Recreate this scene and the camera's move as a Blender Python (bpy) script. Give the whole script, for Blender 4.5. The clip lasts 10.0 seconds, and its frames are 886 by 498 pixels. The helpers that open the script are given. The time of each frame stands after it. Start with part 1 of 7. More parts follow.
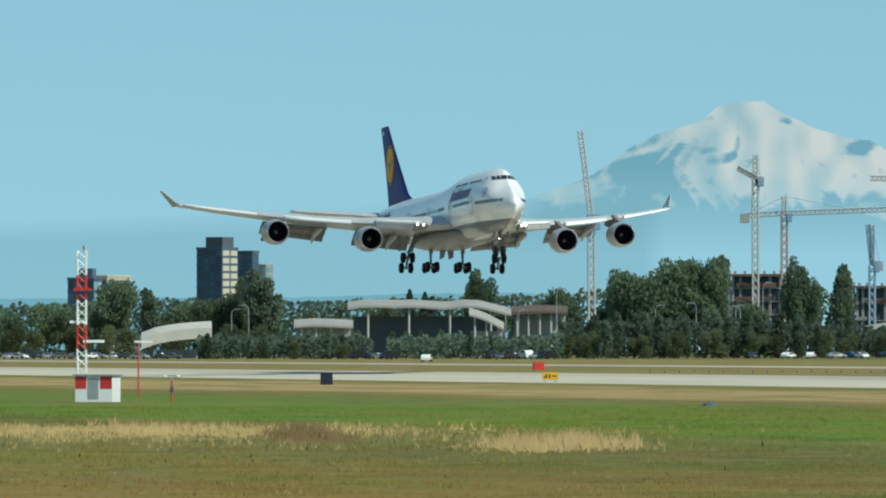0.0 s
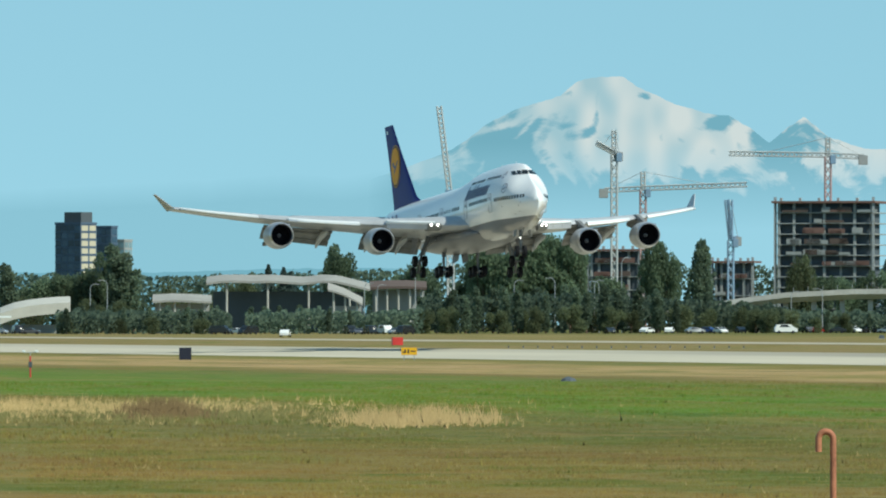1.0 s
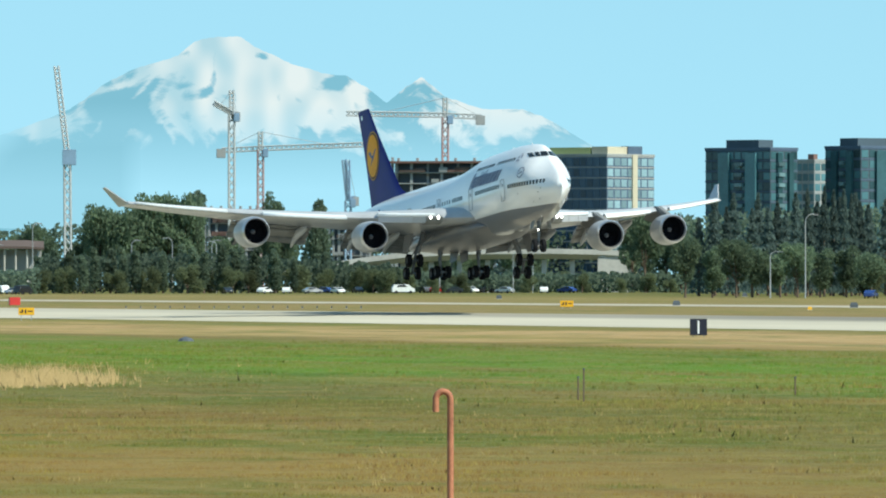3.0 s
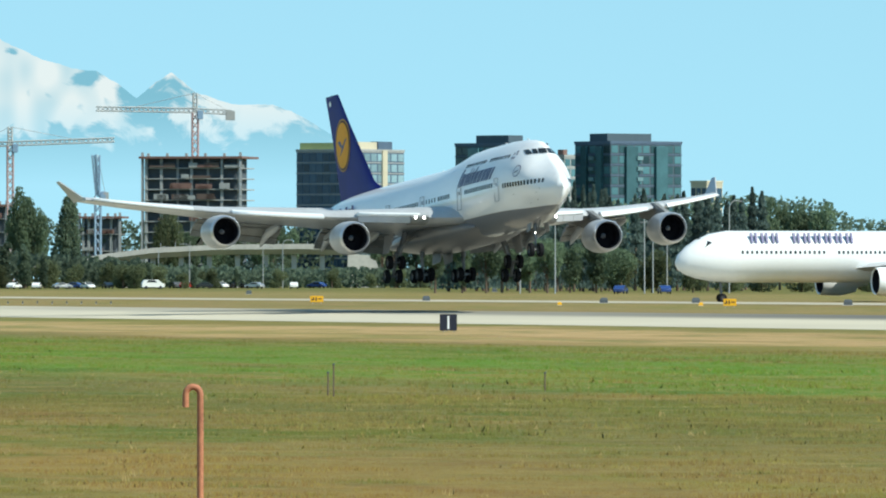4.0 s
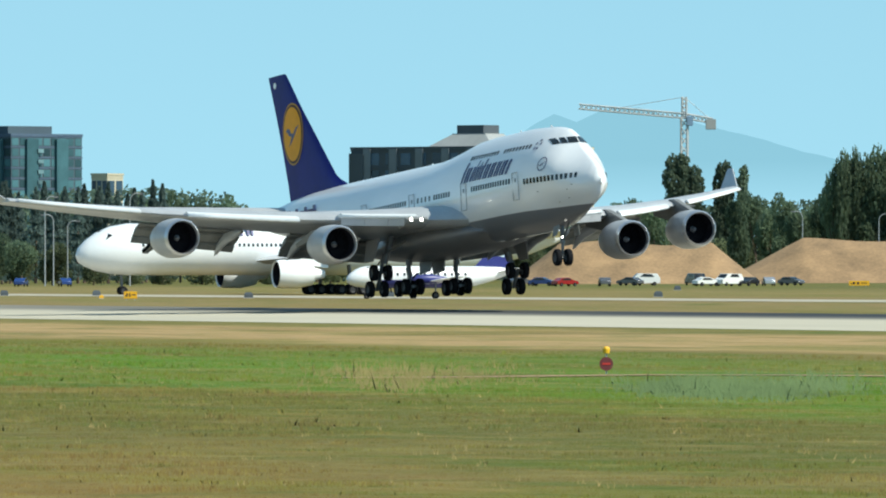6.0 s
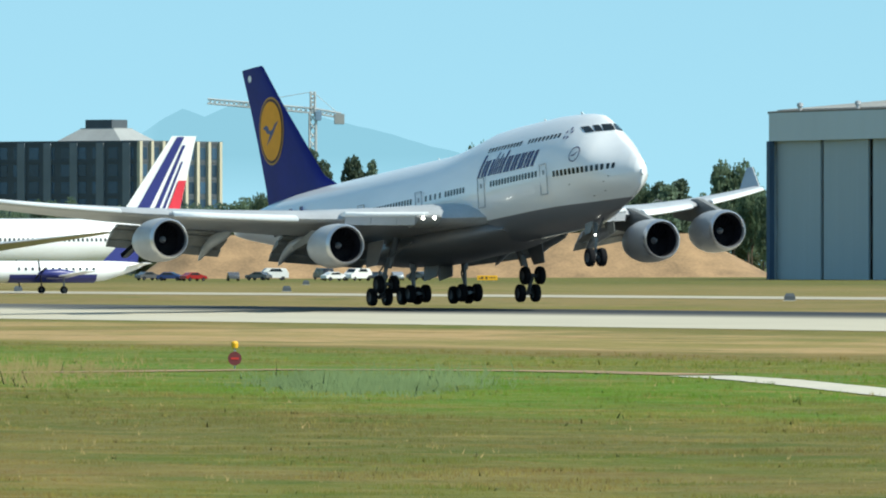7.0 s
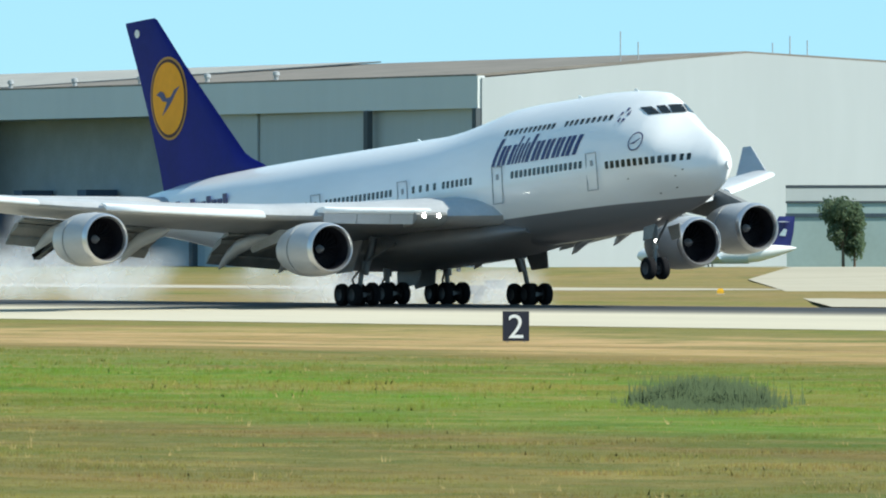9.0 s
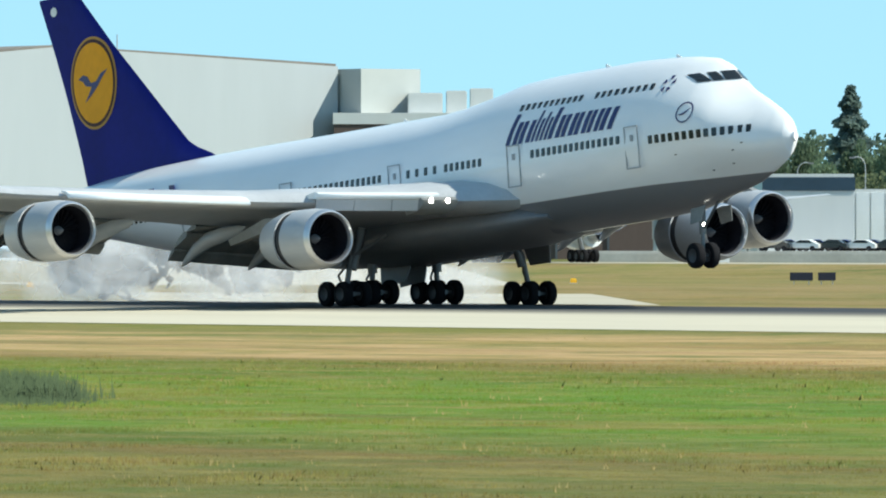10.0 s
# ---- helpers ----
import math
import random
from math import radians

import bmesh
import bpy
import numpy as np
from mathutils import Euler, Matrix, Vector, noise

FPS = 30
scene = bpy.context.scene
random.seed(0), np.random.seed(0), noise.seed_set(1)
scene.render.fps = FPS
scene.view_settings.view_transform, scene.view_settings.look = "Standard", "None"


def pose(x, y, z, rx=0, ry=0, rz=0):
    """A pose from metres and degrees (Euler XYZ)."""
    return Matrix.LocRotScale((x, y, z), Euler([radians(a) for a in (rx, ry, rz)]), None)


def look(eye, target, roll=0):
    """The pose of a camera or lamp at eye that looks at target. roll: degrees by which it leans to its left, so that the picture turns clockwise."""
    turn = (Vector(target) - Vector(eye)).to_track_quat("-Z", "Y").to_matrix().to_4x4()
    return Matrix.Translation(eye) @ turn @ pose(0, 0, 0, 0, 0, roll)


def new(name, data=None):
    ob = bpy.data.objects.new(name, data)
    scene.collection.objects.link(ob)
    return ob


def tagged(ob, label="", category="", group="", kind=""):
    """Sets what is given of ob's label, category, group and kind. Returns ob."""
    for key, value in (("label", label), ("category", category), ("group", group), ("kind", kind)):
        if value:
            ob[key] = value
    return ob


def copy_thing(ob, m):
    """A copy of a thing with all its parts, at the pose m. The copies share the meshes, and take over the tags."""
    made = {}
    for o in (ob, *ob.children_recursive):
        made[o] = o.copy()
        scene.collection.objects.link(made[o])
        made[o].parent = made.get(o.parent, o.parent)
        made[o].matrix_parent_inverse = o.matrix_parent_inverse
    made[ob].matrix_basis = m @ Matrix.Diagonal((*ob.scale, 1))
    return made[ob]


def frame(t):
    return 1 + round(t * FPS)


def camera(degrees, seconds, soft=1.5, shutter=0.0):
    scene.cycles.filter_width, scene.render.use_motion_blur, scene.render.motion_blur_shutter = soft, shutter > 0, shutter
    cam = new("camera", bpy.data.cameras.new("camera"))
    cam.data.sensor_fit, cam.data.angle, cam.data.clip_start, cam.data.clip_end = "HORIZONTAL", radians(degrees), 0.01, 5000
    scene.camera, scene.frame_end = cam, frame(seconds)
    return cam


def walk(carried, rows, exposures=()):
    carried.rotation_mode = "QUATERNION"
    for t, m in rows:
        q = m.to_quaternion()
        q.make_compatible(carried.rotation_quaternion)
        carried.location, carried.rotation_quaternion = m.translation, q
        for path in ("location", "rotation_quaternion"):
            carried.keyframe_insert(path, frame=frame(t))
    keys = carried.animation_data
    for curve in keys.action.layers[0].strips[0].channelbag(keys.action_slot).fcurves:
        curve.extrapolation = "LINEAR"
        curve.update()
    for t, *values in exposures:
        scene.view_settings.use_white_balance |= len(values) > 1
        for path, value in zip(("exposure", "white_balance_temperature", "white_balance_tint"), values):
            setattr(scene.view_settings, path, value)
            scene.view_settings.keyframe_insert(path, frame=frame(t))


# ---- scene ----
# X runs along the runway in the landing direction, Y across it away from the camera, z = 0 on the runway's crown
EYE_Z = 3.05
FOV = 5.105
UNIT = 0.0032578                    # degrees in one sight unit
AXIS = 76.563                       # bearing of the first line of sight, degrees to the left of +Y
RUNWAY_Y = 271.5
cam = camera(FOV, 10.0, soft=2.0)
# seconds, pan to the right and height of the horizon below the axis, in sight units
PAN = [(0.0, 0, 171.6), (0.5, 115, 148.6), (1.0, 250, 127.6), (1.5, 392, 108.6), (2.0, 552.5, 87.1), (2.2, 621, 78.6),
       (3.3, 1053, 52.6), (3.5, 1140, 50.6), (4.0, 1369.5, 48.6), (4.5, 1608, 45.6), (5.0, 1862, 42.6), (5.5, 2136, 38.6),
       (6.0, 2430, 35.6), (6.2, 2556, 33.6), (7.3, 3297, 24.6), (7.5, 3441, 23.6), (8.0, 3849, 15.6), (8.5, 4350, 8.6),
       (9.0, 4908, 0.6), (9.5, 5489, -5.4), (10.0, 6129, -10.4)]
walk(cam, [(t, pose(0, 0, EYE_Z, 90 + tilt * UNIT, 0, AXIS - pan * UNIT)) for t, pan, tilt in PAN],
     [(0.0, -0.12, 6630, -3), (1.0, 0.0, 6630, -3), (2.0, 0.18, 6630, -2), (3.5, 0.36, 6630, -1), (5.0, 0.26, 6630, 0), (6.0, 0.25, 6630, 0), (7.5, 0.36, 6630, 0), (9.0, 0.52, 6630, 1), (10.0, 0.52, 6630, 1)])


def site(u, r):
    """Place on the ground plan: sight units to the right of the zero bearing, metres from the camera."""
    b = radians(AXIS - (u - 784) * UNIT)
    return -r * math.sin(b), r * math.cos(b)


def height(v, r):
    """Height at r metres of a sight line v units below the zero row."""
    return EYE_Z + (612.6 - v) * r * radians(UNIT)


PROFILE = [(-3000, -0.9), (150, -0.9), (210, -0.85), (233, -0.62), (271.5, 0.0), (310, -0.6), (335, -0.5), (370, -0.05), (440, 0.0), (520, 0.0), (640, 0.3),
           (800, 0.6), (1200, 1.0), (4600, 2.0)]


def ground_z(y):
    return float(np.interp(y, [p[0] for p in PROFILE], [p[1] for p in PROFILE]))


def on_ground(u, v):
    """Where a sight line meets the ground: x, y, z."""
    r = 600.0
    for _ in range(40):
        y = site(u, r)[1]
        r = 0.5 * r + 0.5 * min(3500, (EYE_Z - ground_z(y)) / ((v - 612.6) * radians(UNIT)))
    x, y = site(u, r)
    return x, y, ground_z(y)


# ---- light ----
SUN_EL, SUN_AZ = 46.0, 40.0          # degrees; azimuth from +X towards +Y
world = bpy.data.worlds.new("sky")
scene.world = world
world.use_nodes = True
wn, wl = world.node_tree.nodes, world.node_tree.links
sky = wn.new("ShaderNodeTexSky")
sky.sky_type, sky.sun_disc = "NISHITA", False
sky.sun_elevation, sky.sun_rotation = radians(SUN_EL), radians(90 - SUN_AZ)
sky.air_density, sky.dust_density, sky.ozone_density = 1.0, 0.0, 0.5
wn["Background"].inputs["Strength"].default_value = 0.15
co, lift, norm = wn.new("ShaderNodeTexCoord"), wn.new("ShaderNodeVectorMath"), wn.new("ShaderNodeVectorMath")
lift.operation, norm.operation = "ADD", "NORMALIZE"
lift.inputs[1].default_value = (0, 0, 0.2)      # clear air: the blue reaches down to the horizon
wl.new(co.outputs["Generated"], lift.inputs[0])
wl.new(lift.outputs[0], norm.inputs[0])
wl.new(norm.outputs[0], sky.inputs["Vector"])
air = wn.new("ShaderNodeMix")
air.data_type, air.blend_type = "RGBA", "MULTIPLY"
air.inputs["Factor"].default_value, air.inputs["B"].default_value = 1.0, (0.88, 1.065, 0.98, 1)
wl.new(sky.outputs[0], air.inputs["A"])
wl.new(air.outputs["Result"], wn["Background"].inputs["Color"])
sun = new("sun", bpy.data.lights.new("sun", "SUN"))
sun.data.energy, sun.data.angle, sun.data.color = 5.0, radians(0.53), (1.0, 0.95, 0.87)
sun.matrix_world = look((0, 0, 0), (-math.cos(radians(SUN_EL)) * math.cos(radians(SUN_AZ)), -math.cos(radians(SUN_EL)) * math.sin(radians(SUN_AZ)),
                                   -math.sin(radians(SUN_EL))))


# ---- materials ----
def mat(name, color, rough=0.6, metal=0.0, vary=0.12, scale=4.0, bump=0.0, bump_scale=30.0, coat=0.0, spec=0.5, dirt=None, stretch=(1, 1, 1), rand=0.0):
    """A surface with colour variation at two scales and fine relief, in metres of the object's own space."""
    m = bpy.data.materials.new(name)
    m.use_nodes = True
    n, l = m.node_tree.nodes, m.node_tree.links
    b = n["Principled BSDF"]
    b.inputs["Roughness"].default_value, b.inputs["Metallic"].default_value = rough, metal
    b.inputs["Coat Weight"].default_value, b.inputs["Specular IOR Level"].default_value = coat, spec
    tc, mp = n.new("ShaderNodeTexCoord"), n.new("ShaderNodeMapping")
    mp.inputs["Scale"].default_value = stretch
    l.new(tc.outputs["Object"], mp.inputs["Vector"])
    big, small = n.new("ShaderNodeTexNoise"), n.new("ShaderNodeTexNoise")
    big.inputs["Scale"].default_value, big.inputs["Detail"].default_value = 1.0 / scale, 4
    small.inputs["Scale"].default_value, small.inputs["Detail"].default_value = 9.0 / scale, 3
    for t in (big, small):
        l.new(mp.outputs[0], t.inputs["Vector"])
    mix = n.new("ShaderNodeMath")
    mix.operation = "MULTIPLY_ADD"
    l.new(small.outputs["Fac"], mix.inputs[0])
    mix.inputs[1].default_value = 0.5
    l.new(big.outputs["Fac"], mix.inputs[2])
    ramp = n.new("ShaderNodeValToRGB")
    lo = dirt if dirt else [c * (1 - vary) for c in color]
    hi = [min(1, c * (1 + vary * 0.8)) for c in color]
    ramp.color_ramp.elements[0].position, ramp.color_ramp.elements[1].position = 0.45, 1.0
    ramp.color_ramp.elements[0].color, ramp.color_ramp.elements[1].color = (*lo, 1), (*hi, 1)
    l.new(mix.outputs[0], ramp.inputs[0])
    out = ramp.outputs[0]
    if rand:
        oi, hs, mr = n.new("ShaderNodeObjectInfo"), n.new("ShaderNodeHueSaturation"), n.new("ShaderNodeMapRange")
        l.new(oi.outputs["Random"], mr.inputs[0])
        mr.inputs[3].default_value, mr.inputs[4].default_value = 1 - rand, 1 + rand
        l.new(mr.outputs[0], hs.inputs["Value"])
        l.new(out, hs.inputs["Color"])
        out = hs.outputs[0]
    l.new(out, b.inputs["Base Color"])
    if bump:
        bt, bn = n.new("ShaderNodeTexNoise"), n.new("ShaderNodeBump")
        bt.inputs["Scale"].default_value, bt.inputs["Detail"].default_value = bump_scale, 5
        l.new(mp.outputs[0], bt.inputs["Vector"])
        bn.inputs["Strength"].default_value = bump
        l.new(bt.outputs["Fac"], bn.inputs["Height"])
        l.new(bn.outputs[0], b.inputs["Normal"])
    return m


def glow(name, color, strength):
    m = bpy.data.materials.new(name)
    m.use_nodes = True
    b = m.node_tree.nodes["Principled BSDF"]
    b.inputs["Base Color"].default_value = (*color, 1)
    b.inputs["Emission Color"].default_value, b.inputs["Emission Strength"].default_value = (*color, 1), strength
    return m


def fuselage_paint(name, upper, lower, edge_z, nose_z=0.0):
    """Livery: white over a grey belly, with a crisp line at edge_z in the body's own space, and faint panel stains."""
    m = mat(name, upper, 0.28, 0, 0.05, 5.0, 0.02, 2.0, 0.5, stretch=(0.25, 1, 1))
    n, l = m.node_tree.nodes, m.node_tree.links
    b = n["Principled BSDF"]
    ramp = b.inputs["Base Color"].links[0].from_socket
    tc, sx, mr, mx = n.new("ShaderNodeTexCoord"), n.new("ShaderNodeSeparateXYZ"), n.new("ShaderNodeMapRange"), n.new("ShaderNodeMix")
    l.new(tc.outputs["Object"], sx.inputs[0])
    mr.inputs[1].default_value, mr.inputs[2].default_value = edge_z - 0.02, edge_z + 0.02
    l.new(sx.outputs["Z"], mr.inputs[0])
    mx.data_type = "RGBA"
    mx.inputs["A"].default_value = (*lower, 1)
    l.new(mr.outputs[0], mx.inputs["Factor"])
    l.new(ramp, mx.inputs["B"])
    l.new(mx.outputs["Result"], b.inputs["Base Color"])
    return m


WHITE = mat("white_paint", (0.8, 0.81, 0.82), 0.3, 0, 0.05, 3.0, coat=0.4)
JET_SKIN = fuselage_paint("jet_skin", (0.84, 0.84, 0.86), (0.2, 0.2, 0.215), 3.75)
WING_GREY = mat("wing_grey", (0.42, 0.43, 0.45), 0.35, 0.0, 0.14, 2.0, stretch=(0.4, 1.5, 1))
FLAP_GREY = mat("flap_grey", (0.2, 0.2, 0.195), 0.5, 0.0, 0.25, 1.2, stretch=(0.4, 1.5, 1))
BARE = mat("bare_aluminium", (0.62, 0.63, 0.66), 0.32, 0.85, 0.08, 2.0)
COWL = mat("cowl_paint", (0.42, 0.43, 0.45), 0.38, 0.1, 0.08, 1.5, stretch=(0.4, 1, 1))
COWL_DARK = mat("reverser_cascade", (0.05, 0.05, 0.055), 0.6)
# near-black fan and lining colours carry the deep shade inside the inlets
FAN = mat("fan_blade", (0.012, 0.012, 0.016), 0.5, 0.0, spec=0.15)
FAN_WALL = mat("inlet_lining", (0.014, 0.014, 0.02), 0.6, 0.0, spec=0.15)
SPIN = mat("spinner", (0.22, 0.22, 0.23), 0.4)
BLUE = mat("deep_blue_paint", (0.007, 0.011, 0.17), 0.4, 0, 0.2, 4.0, spec=0.06)
BLUE_TEXT = mat("blue_lettering", (0.015, 0.02, 0.12), 0.4)
YELLOW = mat("golden_yellow_paint", (0.8, 0.34, 0.01), 0.5, spec=0.15)
TYRE = mat("tyre_rubber", (0.01, 0.01, 0.012), 0.9, 0, 0.2, 0.5, spec=0.15)
HUB = mat("wheel_hub", (0.04, 0.04, 0.045), 0.5, 0.3)
STRUT = mat("gear_steel", (0.15, 0.155, 0.16), 0.45, 0.3, 0.15, 0.6)
BAY = mat("wheel_bay", (0.1, 0.1, 0.1), 0.7)
DARK_GLASS = mat("dark_glass", (0.02, 0.025, 0.03), 0.12)
LAMP = glow("landing_light", (1.0, 0.95, 0.9), 7.0)
RED_LAMP = glow("red_beacon", (1.0, 0.05, 0.05), 8.0)
RED = mat("red_paint", (0.55, 0.035, 0.03), 0.45, 0, 0.15, 0.8)
BLACK = mat("black_sign_face", (0.012, 0.014, 0.03), 0.5)
SIGN_YELLOW = mat("sign_yellow", (0.8, 0.42, 0.015), 0.5)
STEEL = mat("galvanised_steel", (0.42, 0.43, 0.44), 0.5, 0.5, 0.15, 1.0)
RUST = mat("rusted_pipe", (0.42, 0.17, 0.09), 0.75, 0.1, 0.3, 0.4, 0.3, 60, dirt=(0.25, 0.09, 0.05))
CONCRETE = mat("concrete", (0.42, 0.41, 0.38), 0.85, 0, 0.2, 6.0, 0.2, 8)
LIGHT_WALL = mat("pale_cladding", (0.6, 0.61, 0.6), 0.6, 0, 0.06, 20.0, stretch=(1, 1, 0.2))


# ---- mesh tools ----
def part(name, bm, material, parent=None, label="", smooth=None):
    """Links a bmesh as one mesh object; smooth: shade smooth below that angle in degrees."""
    me = bpy.data.meshes.new(name)
    bmesh.ops.recalc_face_normals(bm, faces=bm.faces)
    bm.to_mesh(me)
    bm.free()
    for m in material if isinstance(material, (list, tuple)) else [material]:
        me.materials.append(m)
    if smooth is not None:
        me.polygons.foreach_set("use_smooth", [True] * len(me.polygons))
        me.set_sharp_from_angle(angle=radians(smooth))
    ob = new(name, me)
    ob.parent = parent
    return tagged(ob, label)


def thing(name, x, y, z, rz=0.0, label="", category="", group="", kind=""):
    ob = new(name)
    ob.empty_display_size = 0.3
    ob.matrix_world = pose(x, y, z, 0, 0, rz)
    return tagged(ob, label, category, group, kind)


def again(ob, parent, x=0, y=0, z=0, rx=0, ry=0, rz=0):
    """The same mesh once more, as an object of its own."""
    c = new(ob.name.split(".")[0], ob.data)
    c.parent = parent
    c.matrix_basis = pose(x, y, z, rx, ry, rz)
    return c


def box(bm, x0, x1, y0, y1, z0, z1, mi=0, bevel=0.0):
    r = bmesh.ops.create_cube(bm, size=1.0, matrix=Matrix.Translation(((x0 + x1) / 2, (y0 + y1) / 2, (z0 + z1) / 2)) @ Matrix.Diagonal((abs(x1 - x0), abs(y1 - y0), abs(z1 - z0), 1)))
    if bevel:
        es = list({e for v in r["verts"] for e in v.link_edges})
        b = bmesh.ops.bevel(bm, geom=es, offset=bevel, segments=2, affect="EDGES")
        for f in b["faces"]:
            f.material_index = mi
    fs = {f for v in r["verts"] if v.is_valid for f in v.link_faces}
    for f in fs:
        f.material_index = mi
    return bm


def a_box(x0, x1, y0, y1, z0, z1, bevel=0.0):
    return box(bmesh.new(), x0, x1, y0, y1, z0, z1, 0, bevel)


def rod(bm, a, b, r0, r1=None, n=8, mi=0):
    a, b = Vector(a), Vector(b)
    d = b - a
    m = Matrix.Translation((a + b) / 2) @ d.to_track_quat("Z", "Y").to_matrix().to_4x4()
    r = bmesh.ops.create_cone(bm, cap_ends=True, segments=n, radius1=r0, radius2=r0 if r1 is None else r1, depth=d.length, matrix=m)
    for f in {f for v in r["verts"] for f in v.link_faces}:
        f.material_index = mi
    return bm


def a_rod(a, b, r0, r1=None, n=8):
    return rod(bmesh.new(), a, b, r0, r1, n)


def loft(bm, rings, caps=True, closed=True, mi=0):
    """Skins a list of rings of points."""
    vs = [[bm.verts.new(p) for p in ring] for ring in rings]
    n = len(vs[0])
    for a, b in zip(vs, vs[1:]):
        for i in range(n if closed else n - 1):
            f = bm.faces.new((a[i], a[(i + 1) % n], b[(i + 1) % n], b[i]))
            f.material_index = mi
    if caps and closed:
        bm.faces.new(vs[0][::-1]).material_index = mi
        bm.faces.new(vs[-1]).material_index = mi
    return bm


def lathe(bm, profile, n=32, mi=0, axis="X", caps=False):
    """Turns (along, radius) pairs about an axis."""
    rings = []
    for x, r in profile:
        ring = []
        for i in range(n):
            a = 2 * math.pi * i / n
            c, s = r * math.cos(a), r * math.sin(a)
            ring.append((x, c, s) if axis == "X" else (c, x, s) if axis == "Y" else (c, s, x))
        rings.append(ring)
    return loft(bm, rings, caps, True, mi)


def shift(bm, x=0, y=0, z=0, rx=0, ry=0, rz=0):
    bmesh.ops.transform(bm, matrix=pose(x, y, z, rx, ry, rz), verts=bm.verts)
    return bm


def tube(bm, pts, r, n=8):
    """A bent round bar through points."""
    pts = [Vector(p) for p in pts]
    rings = []
    for i, p in enumerate(pts):
        d = (pts[min(i + 1, len(pts) - 1)] - pts[max(i - 1, 0)]).normalized()
        a = d.cross(Vector((0, 1, 0.01))).normalized()
        b = d.cross(a).normalized()
        rings.append([p + r * (a * math.cos(2 * math.pi * k / n) + b * math.sin(2 * math.pi * k / n)) for k in range(n)])
    return loft(bm, rings)


def slab(bm, pts, thick, normal=(0, 0, 1), mi=0):
    """A plate of an outline, thickened both ways along normal."""
    n = Vector(normal).normalized() * thick / 2
    return loft(bm, [[Vector(p) - n for p in pts], [Vector(p) + n for p in pts]], True, True, mi)


# ---- ground ----
def ground_material(name="airfield_grass", relief=True):
    """Mown airfield grass: green, olive and dry straw in long bands along the runway, blotched at several scales."""
    m = bpy.data.materials.new(name)
    m.use_nodes = True
    n, l = m.node_tree.nodes, m.node_tree.links
    b = n["Principled BSDF"]
    b.inputs["Roughness"].default_value, b.inputs["Specular IOR Level"].default_value = 0.95, 0.15
    tc, sx = n.new("ShaderNodeTexCoord"), n.new("ShaderNodeSeparateXYZ")
    l.new(tc.outputs["Object"], sx.inputs[0])

    def noise_tex(scale, detail, sxyz):
        mp, t = n.new("ShaderNodeMapping"), n.new("ShaderNodeTexNoise")
        mp.inputs["Scale"].default_value = sxyz
        t.inputs["Scale"].default_value, t.inputs["Detail"].default_value = scale, detail
        t.inputs["Roughness"].default_value = 0.65
        l.new(tc.outputs["Object"], mp.inputs[0])
        l.new(mp.outputs[0], t.inputs["Vector"])
        return t.outputs["Fac"]

    def mathn(op, a, c):
        t = n.new("ShaderNodeMath")
        t.operation = op
        for i, v in enumerate((a, c)):
            if isinstance(v, (int, float)):
                t.inputs[i].default_value = v
            else:
                l.new(v, t.inputs[i])
        return t.outputs[0]

    wob = mathn("MULTIPLY", mathn("SUBTRACT", noise_tex(0.03, 4, (0.6, 1, 1)), 0.5), 34)
    yy = mathn("ADD", sx.outputs["Y"], wob)
    mr = n.new("ShaderNodeMapRange")
    mr.inputs[1].default_value, mr.inputs[2].default_value = 0, 600
    l.new(yy, mr.inputs[0])
    band = n.new("ShaderNodeValToRGB")
    olive, green, lush, straw, dry = (0.245, 0.172, 0.066), (0.13, 0.17, 0.045), (0.112, 0.2, 0.04), (0.47, 0.33, 0.185), (0.29, 0.22, 0.11)
    stops = [(0, olive), (52, olive), (70, (0.19, 0.155, 0.06)), (84, (0.135, 0.13, 0.047)), (104, (0.13, 0.133, 0.046)), (116, lush), (146, lush), (168, green), (180, (0.2, 0.15, 0.065)), (190, straw), (221, straw), (229, (0.2, 0.18, 0.07)), (312, (0.3, 0.22, 0.115)), (345, (0.26, 0.2, 0.1)),
             (400, (0.3, 0.22, 0.12)), (450, (0.25, 0.2, 0.095)), (520, dry), (600, (0.13, 0.13, 0.05))]
    el = band.color_ramp.elements
    while len(el) < len(stops):
        el.new(0.5)
    for e, (y, c) in zip(el, stops):
        e.position, e.color = y / 600, (*c, 1)
    l.new(mr.outputs[0], band.inputs[0])

    def blend(base, colour, fac, lo, hi, amount):
        r, x, k = n.new("ShaderNodeMapRange"), n.new("ShaderNodeMix"), n.new("ShaderNodeMath")
        r.inputs[1].default_value, r.inputs[2].default_value = lo, hi
        l.new(fac, r.inputs[0])
        k.operation, k.inputs[1].default_value = "MULTIPLY", amount
        l.new(r.outputs[0], k.inputs[0])
        x.data_type = "RGBA"
        l.new(k.outputs[0], x.inputs["Factor"])
        l.new(base, x.inputs["A"])
        x.inputs["B"].default_value = (*colour, 1)
        return x.outputs["Result"]

    c = band.outputs[0]
    c = blend(c, (0.26, 0.18, 0.07), noise_tex(0.05, 6, (0.35, 1.2, 1)), 0.53, 0.66, 0.6)
    c = blend(c, (0.055, 0.115, 0.02), noise_tex(0.09, 6, (0.4, 1.0, 1)), 0.52, 0.66, 0.65)
    c = blend(c, (0.16, 0.175, 0.04), noise_tex(0.04, 6, (0.3, 1.3, 1)), 0.5, 0.62, 0.55)
    c = blend(c, (0.17, 0.105, 0.05), noise_tex(0.07, 6, (0.22, 1.6, 1)), 0.52, 0.66, 0.5)
